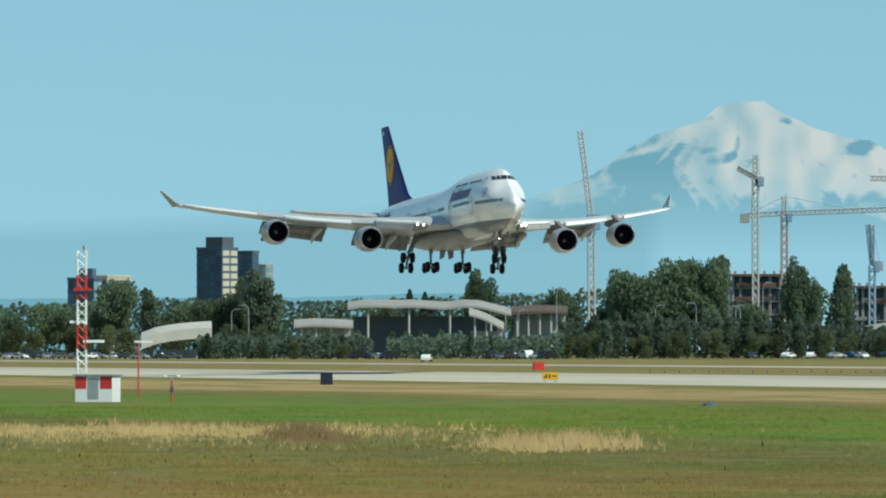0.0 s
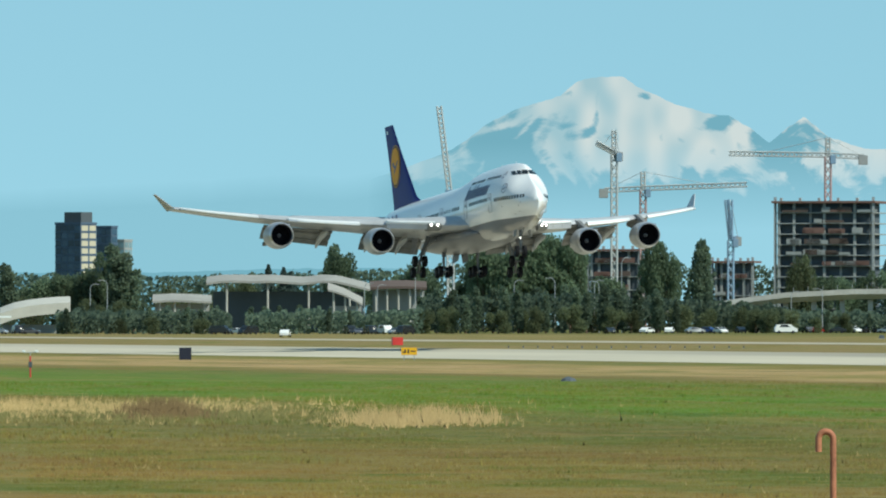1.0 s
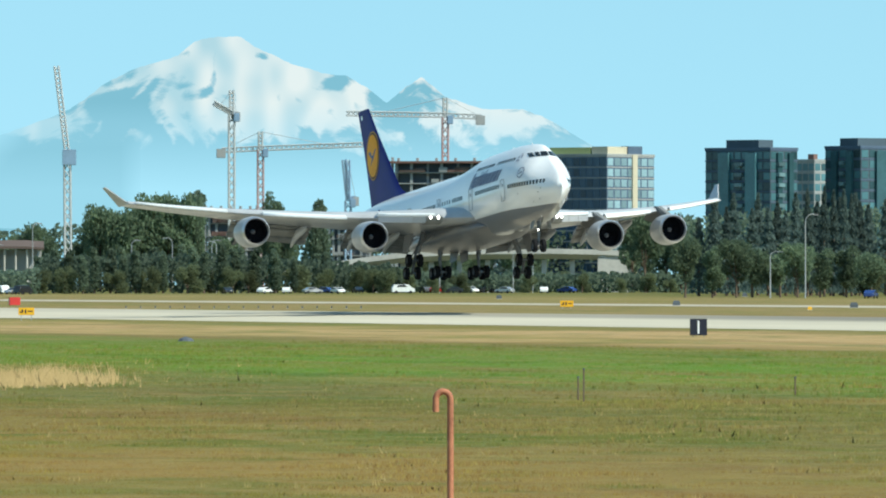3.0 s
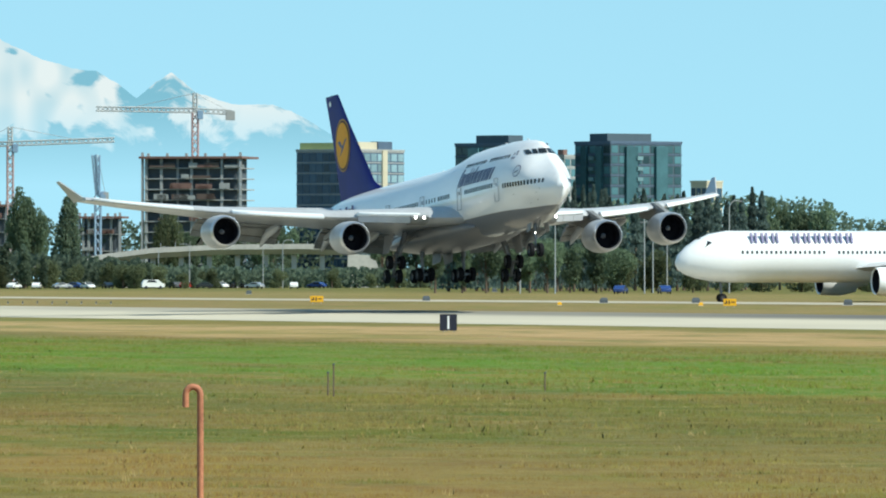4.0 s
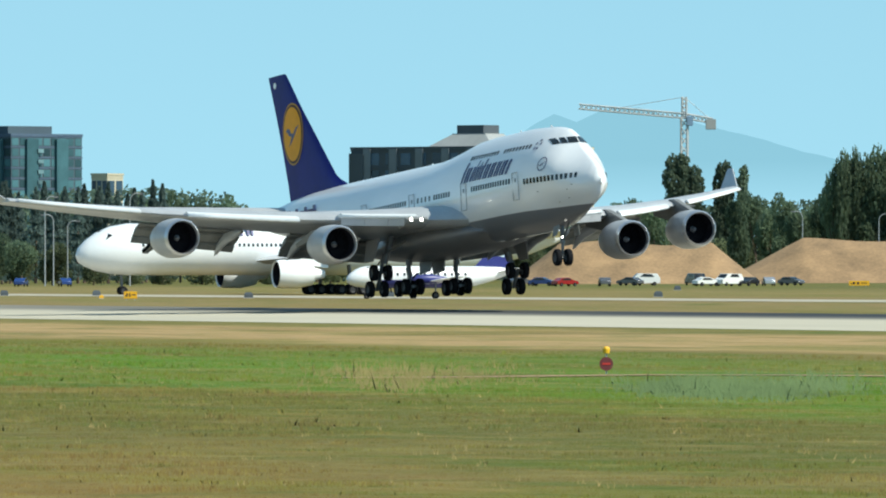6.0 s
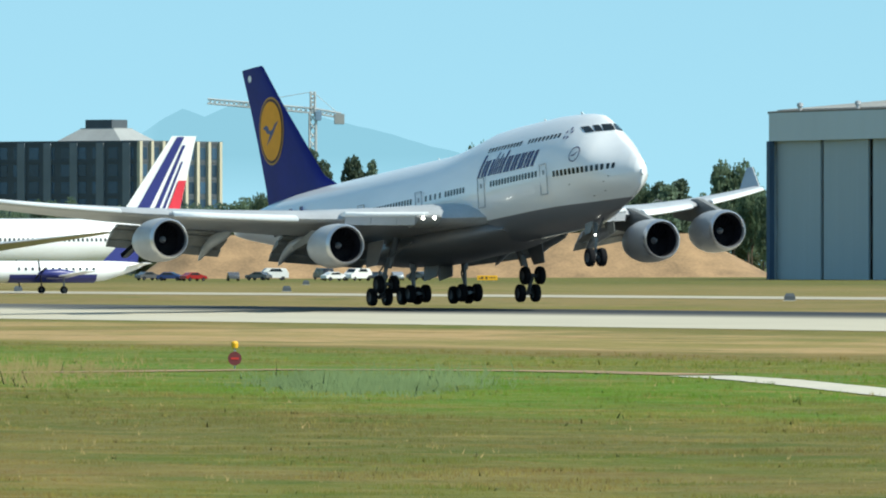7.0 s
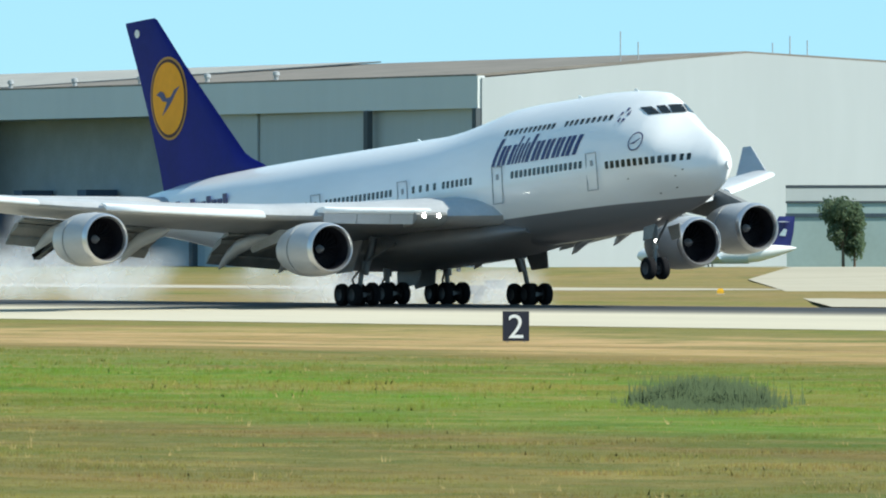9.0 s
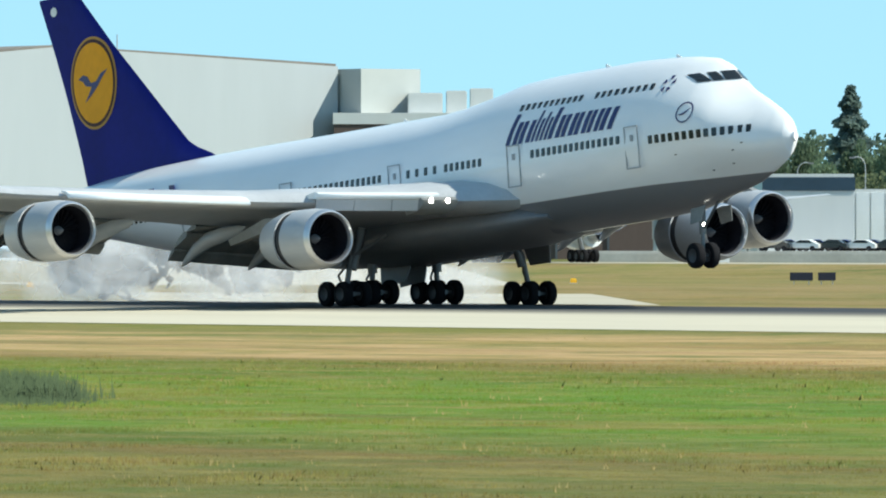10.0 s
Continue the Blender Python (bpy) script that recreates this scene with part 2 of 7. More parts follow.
    c = blend(c, (0.27, 0.2, 0.085), noise_tex(0.16, 6, (0.5, 1.3, 1)), 0.56, 0.68, 0.6)
    c = blend(c, (0.31, 0.24, 0.11), noise_tex(1.3, 6, (0.5, 0.6, 1)), 0.5, 0.8, 0.5)
    c = blend(c, (0.27, 0.23, 0.09), noise_tex(0.3, 5, (1, 1, 1)), 0.5, 0.7, 0.6)
    c = blend(c, (0.075, 0.12, 0.03), noise_tex(0.22, 5, (1.2, 0.9, 1)), 0.52, 0.66, 0.55)
    if relief:
        c = blend(c, (0.035, 0.05, 0.015), noise_tex(2.4, 5, (0.7, 0.7, 1)), 0.5, 0.8, 0.5)
    worn = n.new("ShaderNodeHueSaturation")
    worn.inputs["Saturation"].default_value, worn.inputs["Value"].default_value = 1.1, 0.86
    l.new(c, worn.inputs["Color"])
    if relief:
        l.new(worn.outputs[0], b.inputs["Base Color"])
    else:                           # each blade a little lighter or darker, greener or drier
        gi, va, hu, tone = n.new("ShaderNodeNewGeometry"), n.new("ShaderNodeMapRange"), n.new("ShaderNodeMapRange"), n.new("ShaderNodeHueSaturation")
        va.inputs[3].default_value, va.inputs[4].default_value = 0.78, 1.22
        hu.inputs[3].default_value, hu.inputs[4].default_value = 0.475, 0.515
        l.new(gi.outputs["Random Per Island"], va.inputs[0])
        l.new(gi.outputs["Random Per Island"], hu.inputs[0])
        l.new(va.outputs[0], tone.inputs["Value"])
        l.new(hu.outputs[0], tone.inputs["Hue"])
        l.new(worn.outputs[0], tone.inputs["Color"])
        l.new(tone.outputs[0], b.inputs["Base Color"])
    bn = n.new("ShaderNodeBump")
    bn.inputs["Strength"].default_value, bn.inputs["Distance"].default_value = 0.7, 0.15
    l.new(noise_tex(2.5, 6, (1, 1, 1)), bn.inputs["Height"])
    if relief:
        l.new(bn.outputs[0], b.inputs["Normal"])
    return m


def pavement_material(name, base, dark, streak=0.5, rubber=False):
    m = mat(name, base, 0.85, 0, 0.12, 12.0, 0.1, 6, stretch=(0.15, 1, 1))
    n, l = m.node_tree.nodes, m.node_tree.links
    b = n["Principled BSDF"]
    src = b.inputs["Base Color"].links[0].from_socket
    tc, sx = n.new("ShaderNodeTexCoord"), n.new("ShaderNodeSeparateXYZ")
    l.new(tc.outputs["Object"], sx.inputs[0])
    if rubber:                      # tyre rubber in the touchdown zone, thickest along the two wheel tracks
        ramp, mr, mp, nz = n.new("ShaderNodeValToRGB"), n.new("ShaderNodeMapRange"), n.new("ShaderNodeMapping"), n.new("ShaderNodeTexNoise")
        mr.inputs[1].default_value, mr.inputs[2].default_value = 233.5, 309.5
        l.new(sx.outputs["Y"], mr.inputs[0])
        el = ramp.color_ramp.elements
        stops = [(0, 0), (22, 0.0), (28, 0.8), (32, 1.0), (46, 1.0), (54, 0.8), (68, 0), (76, 0)]
        while len(el) < len(stops):
            el.new(0.5)
        for e, (p, v) in zip(el, stops):
            e.position, e.color = p / 76, (v, v, v, 1)
        l.new(mr.outputs[0], ramp.inputs[0])
        mp.inputs["Scale"].default_value = (0.012, 1.6, 1)
        nz.inputs["Scale"].default_value, nz.inputs["Detail"].default_value = 0.5, 3
        l.new(tc.outputs["Object"], mp.inputs[0])
        l.new(mp.outputs[0], nz.inputs["Vector"])
        r2, k, x = n.new("ShaderNodeMapRange"), n.new("ShaderNodeMath"), n.new("ShaderNodeMix")
        r2.inputs[1].default_value, r2.inputs[2].default_value = 0.12, 0.36
        l.new(nz.outputs["Fac"], r2.inputs[0])
        k.operation = "MULTIPLY"
        l.new(r2.outputs[0], k.inputs[0])
        l.new(ramp.outputs[0], k.inputs[1])
        zone, k2 = n.new("ShaderNodeMapRange"), n.new("ShaderNodeMath")      # little rubber before the touchdown zone
        zone.inputs[1].default_value, zone.inputs[2].default_value, zone.inputs[3].default_value = -980, -640, 0.18
        l.new(sx.outputs["X"], zone.inputs[0])
        k2.operation = "MULTIPLY"
        l.new(k.outputs[0], k2.inputs[0])
        l.new(zone.outputs[0], k2.inputs[1])
        x.data_type = "RGBA"
        l.new(k2.outputs[0], x.inputs["Factor"])
        l.new(src, x.inputs["A"])
        x.inputs["B"].default_value = (*dark, 1)
        l.new(x.outputs["Result"], b.inputs["Base Color"])
    return m


GRASS = ground_material()
BLADES = ground_material("grass_blades", False)
RUNWAY = pavement_material("runway_concrete", (0.46, 0.415, 0.32), (0.02, 0.02, 0.023), rubber=True)
TAXI = pavement_material("taxiway_concrete", (0.38, 0.34, 0.26), (0.1, 0.1, 0.1))


def strip(name, material, x0, x1, ys, lift, label, category, nx=60):
    bm = bmesh.new()
    rows = [[(x, y, ground_z(y) + lift) for x in np.linspace(x0, x1, nx)] for y in ys]
    loft(bm, rows, False, False)
    bmesh.ops.recalc_face_normals(bm, faces=bm.faces)
    if bm.faces[:][0].normal.z < 0:
        bmesh.ops.reverse_faces(bm, faces=bm.faces)
    me = bpy.data.meshes.new(name)
    bm.to_mesh(me)
    bm.free()
    me.materials.append(material)
    return tagged(new(name, me), label, category, kind="structure")


ys_ground = sorted(set([p[0] for p in PROFILE] + list(np.linspace(20, 340, 33)) + list(np.linspace(360, 900, 28))))
strip("ground", GRASS, -4900, 1500, ys_ground, 0, "flat airfield of green and dry mown grass", "grass", 80)
strip("runway", RUNWAY, -2300, 900, [235, 245, 258, 271.5, 285, 298, 309.5], 0.02, "pale concrete runway with dark tyre marks", "runway", 120)
strip("taxiway", TAXI, -2300, -640, [372, 380, 390, 399], 0.03, "pale concrete taxiway parallel to the runway", "taxiway")


# ---- the landing airliner; body space: X forward, Y to port, origin under the wing gear ----
NOSE = 32.0
SECTIONS = [(0.33, 5.5, 5.02, 0.13), (0.4, 5.7, 4.85, 0.24), (0.66, 6.27, 4.39, 0.48), (1.32, 6.73, 4.04, 0.85), (2.25, 7.25, 3.68, 1.27), (3.19, 7.73, 3.35, 1.64), (3.94, 8.21, 3.2, 1.92), (4.5, 8.66, 3.1, 2.12), (5.06, 9.15, 3.03, 2.28),
            (6.0, 9.54, 2.9, 2.53), (7.5, 9.76, 2.64, 2.83), (9, 9.89, 2.46, 3.06), (12, 10.02, 2.35, 3.25), (19, 10.0, 2.3, 3.25), (21.5, 9.9, 2.3, 3.25), (24, 9.52, 2.3, 3.25), (26.5, 9.2, 2.3, 3.25), (29, 9.05, 2.3, 3.25), (40, 9.05, 2.35, 3.25), (46, 9.05, 2.9, 3.25),
            (51, 9.02, 3.65, 3.18), (56, 8.92, 4.55, 2.9), (60, 8.75, 5.3, 2.45), (64, 8.48, 5.95, 1.8), (67.5, 8.1, 6.5, 1.05), (69.8, 7.7, 6.95, 0.45), (70.4, 7.45, 7.15, 0.15)]


def body_at(s, sections):
    ss = [k[0] for k in sections]
    return [float(np.interp(s, ss, [k[i] for k in sections])) for i in (1, 2, 3)]


def lobe(s):
    """How much narrower the upper deck is than the main deck."""
    return float(np.interp(s, (0.4, 1, 2, 3, 4, 5, 6, 8, 12, 18, 26), (0.23, 0.41, 0.55, 0.68, 0.79, 0.72, 0.64, 0.43, 0.32, 0.28, 0.0)))


def chin(s):
    """How much the lower nose narrows towards the keel."""
    return float(np.interp(s, (0.4, 1, 4, 5, 6, 8, 10), (0.57, 0.7, 0.66, 0.53, 0.4, 0.1, 0.0)))


def ring_at(s, sections, n=40, nose=NOSE):
    top, bot, w = body_at(s, sections)
    zc = bot + (top - bot) * (0.5 if s < 1 else 0.44 if s < 26 else 0.49)
    if 3 <= s <= 52:
        zc = bot + min(3.3, (top - bot) * 0.49)
    pts = []
    for i in range(n):
        a = 2 * math.pi * i / n
        c, d = math.cos(a), math.sin(a)
        e = 0.92
        y = w * math.copysign(abs(c) ** e, c) * (1 - lobe(s) * max(0.0, d) ** 2) * (1 - chin(s) * min(0.0, d) ** 2)
        z = zc + (d * (top - zc) if d > 0 else d * (zc - bot))
        pts.append((nose - s, y, z))
    return pts


def side_at(s, z, sections):
    """Half width of the body at that height, and the outward tilt of its side in degrees."""
    top, bot, w = body_at(s, sections)
    zc = bot + (min(3.3, (top - bot) * 0.49) if s >= 3 else (top - bot) * (0.44 if s >= 1 else 0.5))
    k = (z - zc) / ((top - zc) if z > zc else (zc - bot))
    k = max(-0.98, min(0.999, k))
    y = w * math.sqrt(1 - k * k) ** 0.92 * (1 - lobe(s) * max(0.0, k) ** 2) * (1 - chin(s) * min(0.0, k) ** 2)
    return y, math.degrees(math.asin(max(-1, min(1, k)))) * 0.75


def wing_rings(stations, n=14):
    """Aerofoil rings; stations: (y, leading edge s, chord, z, thickness ratio, twist)."""
    rings = []
    for y, le, ch, z, th, tw in stations:
        ring = []
        for i in range(n):
            a = 2 * math.pi * i / n
            x = 0.5 - 0.5 * math.cos(a)
            h = 5 * th * (0.2969 * math.sqrt(x) - 0.126 * x - 0.3516 * x * x + 0.2843 * x ** 3 - 0.1036 * x ** 4)
            up = h if a <= math.pi else -h * 0.8
            camber = 0.04 * math.sin(math.pi * x)
            ring.append((NOSE - le - ch * x, y, z + ch * (up + camber) - ch * (x - 0.3) * math.sin(radians(tw))))
        rings.append(ring)
    return rings


def wing_z(y):
    q = y - 3.2
    return 3.87 + 0.07 * q + 0.0028 * q * q


def wing_le(y):
    return 27.6 + (y - 11.68) * 0.93


def wing_te(y):
    return float(np.interp(y, (0, 3.2, 11.7, 29.8), (35.6, 35.9, 38.3, 48.6)))


def build_engine(jet, y, le, z, name_label):
    cowl = part("engine", lathe(bmesh.new(), [(-0.25, 1.16), (-0.05, 1.19), (-0.12, 1.33), (-0.5, 1.42), (-1.3, 1.48), (-2.35, 1.47)], 40), COWL, jet, name_label, 40)
    cowl.matrix_basis = pose(NOSE - le, y, z, 0, 2.0, 0)
    part("inlet_lip", lathe(bmesh.new(), [(-0.3, 1.15), (-0.02, 1.19), (0.05, 1.25), (0.0, 1.31), (-0.13, 1.355), (-0.28, 1.39)], 40), BARE, cowl, "polished metal inlet lip", 40)
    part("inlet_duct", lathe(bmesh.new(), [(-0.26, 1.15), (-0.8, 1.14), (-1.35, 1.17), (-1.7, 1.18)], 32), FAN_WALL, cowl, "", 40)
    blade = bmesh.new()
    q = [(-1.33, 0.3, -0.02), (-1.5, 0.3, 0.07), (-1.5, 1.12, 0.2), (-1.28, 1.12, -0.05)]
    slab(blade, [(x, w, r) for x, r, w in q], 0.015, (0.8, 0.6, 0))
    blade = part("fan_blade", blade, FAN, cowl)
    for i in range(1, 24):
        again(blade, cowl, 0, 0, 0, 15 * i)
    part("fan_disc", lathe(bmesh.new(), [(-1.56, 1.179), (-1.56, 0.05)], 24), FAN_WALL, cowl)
    part("spinner", lathe(bmesh.new(), [(-0.95, 0.01), (-1.02, 0.09), (-1.2, 0.17), (-1.4, 0.24)], 20), SPIN, cowl, "pale grey spinner", 50)
    part("cascade", lathe(bmesh.new(), [(-2.3, 1.36), (-3.4, 1.3)], 32), COWL_DARK, cowl, "", 40)
    part("core_nozzle", lathe(bmesh.new(), [(-2.5, 0.95), (-4.0, 0.86), (-5.0, 0.66), (-5.0, 0.58), (-4.4, 0.5)], 28), BARE, cowl, "bare metal exhaust nozzle", 40)
    part("exhaust_plug", lathe(bmesh.new(), [(-4.2, 0.48), (-5.0, 0.36), (-5.7, 0.02)], 20), BARE, cowl, "", 40)
    part("strake", slab(bmesh.new(), [(-0.7, 1.0, 1.05), (-1.9, 1.02, 1.06), (-1.9, 1.26, 1.34), (-1.3, 1.2, 1.25)], 0.04, (0, 0.7, -0.7)), COWL, cowl)
    sleeve = part("reverser_sleeve", lathe(bmesh.new(), [(-2.36, 1.40), (-2.36, 1.47), (-2.9, 1.43), (-3.7, 1.27), (-4.15, 1.13), (-4.1, 1.09), (-3.4, 1.22)], 40), COWL, cowl, "grey thrust reverser sleeve", 40)
    wz, wle = wing_z(y), wing_le(abs(y))
    bm = bmesh.new()
    x0, x1, x2 = NOSE - le - 1.0, NOSE - wle + 0.6, NOSE - wle - 4.2
    pr = [(x0, z + 1.42), (x1 - 0.6, wz + 0.45), (x1 - 1.4, wz + 0.5), (x2, wz - 0.25), (x2 + 0.2, wz - 0.55), (NOSE - le - 4.6, z + 0.85), (NOSE - le - 3.6, z + 0.95), (x0 - 1.0, z + 1.1)]
    slab(bm, [(p[0], y, p[1]) for p in pr], 0.42, (0, 1, 0))
    part("pylon", bm, FLAP_GREY, jet, "grey engine pylon", 30)
    return sleeve


def wheel_mesh(r, w):
    bm = bmesh.new()
    lathe(bm, [(-w / 2, r * 0.55), (-w / 2, r * 0.8), (-w * 0.42, r * 0.94), (-w * 0.25, r), (w * 0.25, r), (w * 0.42, r * 0.94), (w / 2, r * 0.8), (w / 2, r * 0.55)], 28, 0, "Y")
    lathe(bm, [(-w * 0.36, 0.02), (-w * 0.36, r * 0.4), (-w * 0.5, r * 0.56), (w * 0.5, r * 0.56), (w * 0.36, r * 0.4), (w * 0.36, 0.02)], 20, 1, "Y")
    return bm


def build_airliner():
    jet = thing("airliner", -1132, RUNWAY_Y, 12, 0, "white four-engined jumbo jet with blue tail, landing gear down", "airplane")
    bm = bmesh.new()
    ss = sorted(set([k[0] for k in SECTIONS] + [0.12, 0.6, 1.5, 2.5, 3.5, 4.4, 5.7, 7.7, 15, 22.7, 25.2, 33, 38, 42, 53.5, 58, 62, 66]))
    loft(bm, [ring_at(s, SECTIONS, 48) for s in ss])
    part("fuselage", bm, JET_SKIN, jet, "white fuselage with grey belly", 50)
    # wing-body fairing
    bm = bmesh.new()
    fair = [(18, 2.3, 0.3), (20, 3.0, 0.75), (24, 3.55, 1.1), (34, 3.65, 1.2), (39, 3.2, 0.9), (43, 2.4, 0.4), (45, 1.6, 0.2)]
    loft(bm, [[(NOSE - s, w * math.cos(a) * 1.02, 3.05 + (h * math.sin(a) if math.sin(a) < 0 else h * 1.15 * math.sin(a))) for a in np.linspace(0, 2 * math.pi, 24, endpoint=False)] for s, w, h in fair])
    part("belly_fairing", bm, mat("fairing_grey", (0.19, 0.19, 0.2), 0.35, 0, 0.1, 2.0), jet, "grey wing root fairing", 50)
    # cockpit windows: six panes wrapped round the brow
    def brow(y, z):
        """Where the skin has that half width at that height."""
        for q in np.linspace(3.0, 7.5, 451):
            if body_at(q, SECTIONS)[0] > z and side_at(q, z, SECTIONS)[0] >= y:
                return q
        return 7.5

    for sgn in (1, -1):
        for ya, yb in ((0.03, 0.62), (0.65, 1.0), (1.03, 1.4)):
            rows = []
            for z in (8.36, 8.52, 8.68, 8.83):
                rows.append([(NOSE - brow(y, z) + 0.03, sgn * (y + 0.01), z + 0.02) for y in np.linspace(ya, yb * (1.0 - 0.22 * (z - 8.36)), 4)])
            part("cockpit_window", loft(bmesh.new(), rows, False, False), DARK_GLASS, jet)
    # cabin windows
    win = part("cabin_window", a_box(-0.14, 0.14, -0.03, 0.03, -0.2, 0.2, 0.025), DARK_GLASS, jet)
    first = True
    runs = [(2.3, 8.0, 14, 5.85), (10.4, 17.6, 16, 6.05), (22.2, 25.2, 7, 6.05), (26.2, 28.6, 4, 6.05), (31.2, 38.6, 16, 6.05), (41.0, 48.0, 15, 6.05), (50.5, 57.0, 13, 6.05), (8.9, 13.2, 9, 8.45), (14.6, 19.6, 11, 8.45)]
    for sgn in (-1, 1):
        for a, b, k, z in runs:
            for s in np.linspace(a, b, k):
                y, tilt = side_at(s, z, SECTIONS)
                yaw = math.degrees(math.atan2(side_at(s + 0.3, z, SECTIONS)[0] - side_at(s - 0.3, z, SECTIONS)[0], 0.6))
                o = win if first else again(win, jet)
                first = False
                o.matrix_basis = pose(NOSE - s, sgn * (y + 0.0), z, sgn * tilt, 0, -sgn * yaw)
    # doors: a raised outline
    for sgn in (-1, 1):
        for s in (9.3, 19.2, 29.8, 39.8, 49.4):
            y, tilt = side_at(s, 5.6, SECTIONS)
            bm = bmesh.new()
            for x0, x1, z0, z1 in ((-0.56, -0.51, -1.0, 1.0), (0.51, 0.56, -1.0, 1.0), (-0.56, 0.56, 0.97, 1.02), (-0.56, 0.56, -1.02, -0.97)):
                box(bm, x0, x1, -0.02, 0.02, z0, z1)
            box(bm, -0.1, 0.1, -0.02, 0.02, 0.3, 0.6)
            o = part("cabin_door", bm, mat("door_seam", (0.33, 0.34, 0.37), 0.5), jet)
            o.matrix_basis = pose(NOSE - s, sgn * (y + 0.005), 5.6, sgn * tilt * 0.9, 0, 0)
    # airline title as slanted plain shapes, both sides; small marks near the nose and aft
    for sgn in (-1, 1):
        def patch(c0, c1, z0, z1, lean):
            """A strip of paint that follows the body's side; c: metres forward of the title's start."""
            rows = []
            for k in range(5):
                z = z0 + (z1 - z0) * k / 4
                row = []
                for c in (c0, (c0 + c1) / 2, c1):
                    f = 20.0 - (c + lean * (z - 6.65))
                    sx = f if sgn < 0 else 30.2 - f
                    row.append((NOSE - sx, sgn * (side_at(sx, z, SECTIONS)[0] + 0.025), z))
                rows.append(row)
            part("title_bar", loft(bmesh.new(), rows, False, False), BLUE_TEXT, jet)

        x = 0.0
        for w, tall in ((0.95, 1.5), (0.98, 1.08), (0.6, 1.5), (0.6, 1.35), (0.98, 1.5), (1.0, 1.08), (0.98, 1.08), (0.92, 1.08), (1.0, 1.08)):
            patch(x, x + w * 0.36, 6.65, 6.65 + tall, 0.22)
            patch(x + w * 0.62, x + w, 6.65, 6.65 + min(tall, 1.08), 0.22)
            x += w + 0.13
        for k in range(10):
            s = 57.5 - k * 0.72
            yy, _ = side_at(s, 6.9, SECTIONS)
            part("aft_title_bar", a_box(NOSE - s, NOSE - s + 0.5, sgn * (yy - 0.02), sgn * (yy + 0.03), 6.75, 7.25 + 0.25 * (k % 3 == 0)), BLUE_TEXT, jet)

        def on_side(cs, cz, ring_a, ring_b):
            return [[(NOSE - cs + px, sgn * (side_at(cs - px, cz + pz, SECTIONS)[0] + 0.03), cz + pz) for px, pz in r] for r in (ring_a, ring_b)]

        circ = [(math.cos(2 * math.pi * i / 28), math.sin(2 * math.pi * i / 28)) for i in range(28)]
        bm = loft(bmesh.new(), on_side(5.85, 6.95, [(0.5 * p, 0.5 * q) for p, q in circ], [(0.43 * p, 0.43 * q) for p, q in circ]), False)
        loft(bm, on_side(5.85, 6.95, [(-0.3, -0.08), (-0.05, -0.02), (0.32, 0.2)], [(-0.3, -0.12), (-0.02, -0.12), (0.32, 0.17)]), False, False)
        part("crest", bm, BLUE_TEXT, jet, "thin blue ring emblem")
        bm = bmesh.new()
        for k in range(5):
            w = math.pi * 2 * k / 5 + 0.3
            loft(bm, on_side(7.8, 8.5, [(0.2 * math.cos(w - 0.35), 0.2 * math.sin(w - 0.35)), (0.2 * math.cos(w + 0.1), 0.2 * math.sin(w + 0.1))], [(0.42 * math.cos(w - 0.32), 0.42 * math.sin(w - 0.32)), (0.42 * math.cos(w + 0.3), 0.42 * math.sin(w + 0.3))]), False, False)
        part("emblem", bm, BLUE_TEXT, jet, "small ring of blue star points")
    for s, z in ((3.2, 4.9), (3.6, 4.3), (5.0, 4.1), (6.6, 5.0), (2.6, 5.2)):
        for sgn in (-1, 1):
            part("probe", a_box(-0.07, 0.05, -0.045, 0.045, -0.025, 0.025, 0.006), W_PROBE, jet).matrix_basis = pose(NOSE - s, sgn * side_at(s, z, SECTIONS)[0], z)
    # wings
    for sgn in (1, -1):
        ysn = (0.5, 3.2, 7.5, 11.7, 16, 20.8, 25.5, 29.6, 29.9)
        st = [(sgn * y, wing_le(y), wing_te(y) - wing_le(y), wing_z(y), float(np.interp(y, (0, 12, 30), (0.13, 0.1, 0.09))), float(np.interp(y, (0, 30), (2, -2)))) for y in ysn]
        w = part("wing", loft(bmesh.new(), wing_rings(st, 18)), WING_GREY, jet, "swept grey wing with drooped flaps", 45)
        # winglet
        bm = bmesh.new()
        wz = wing_z(29.9)
        a = [(NOSE - 45.0, 29.8, wz), (NOSE - 48.7, 29.8, wz), (NOSE - 49.8, 31.1, wz + 1.95), (NOSE - 48.9, 31.1, wz + 1.95)]
        slab(bm, [(p[0], sgn * p[1], p[2]) for p in a], 0.09, (0, 0.85 * sgn, -0.5))
        part("winglet", bm, WING_GREY, w, "pale grey upturned winglet")
        # slats along the leading edge, in three spans
        for y0, y1 in ((6.05, 10.4), (12.9, 19.4), (22.2, 29.4)):
            rings = []
            for y in np.linspace(y0, y1, 5):
                c = (wing_te(y) - wing_le(y)) * 0.075 + 0.28
                x, z = NOSE - wing_le(y), wing_z(y)
                prof = [(-0.1, 0.16), (0.3, 0.02), (0.52, -0.22), (0.55, -0.42), (0.42, -0.5), (0.34, -0.3), (0.12, -0.1), (-0.12, 0.04)]
                if y0 < 10:         # bull nose of the inboard leading edge flap
                    rings.append([(x + px, sgn * y, z + pz) for px, pz in ((-0.4, 0.42), (0.3, 0.52), (0.58, 0.48), (0.72, 0.36), (0.7, 0.22), (0.56, 0.14), (0.2, 0.2), (-0.4, 0.25))])
                    continue
                rings.append([(x + px * c * 1.35, sgn * y, z + 0.16 + pz * c * 0.78) for px, pz in prof])
            part("slat", loft(bmesh.new(), rings), WHITE, w, "extended pale slat", 50)
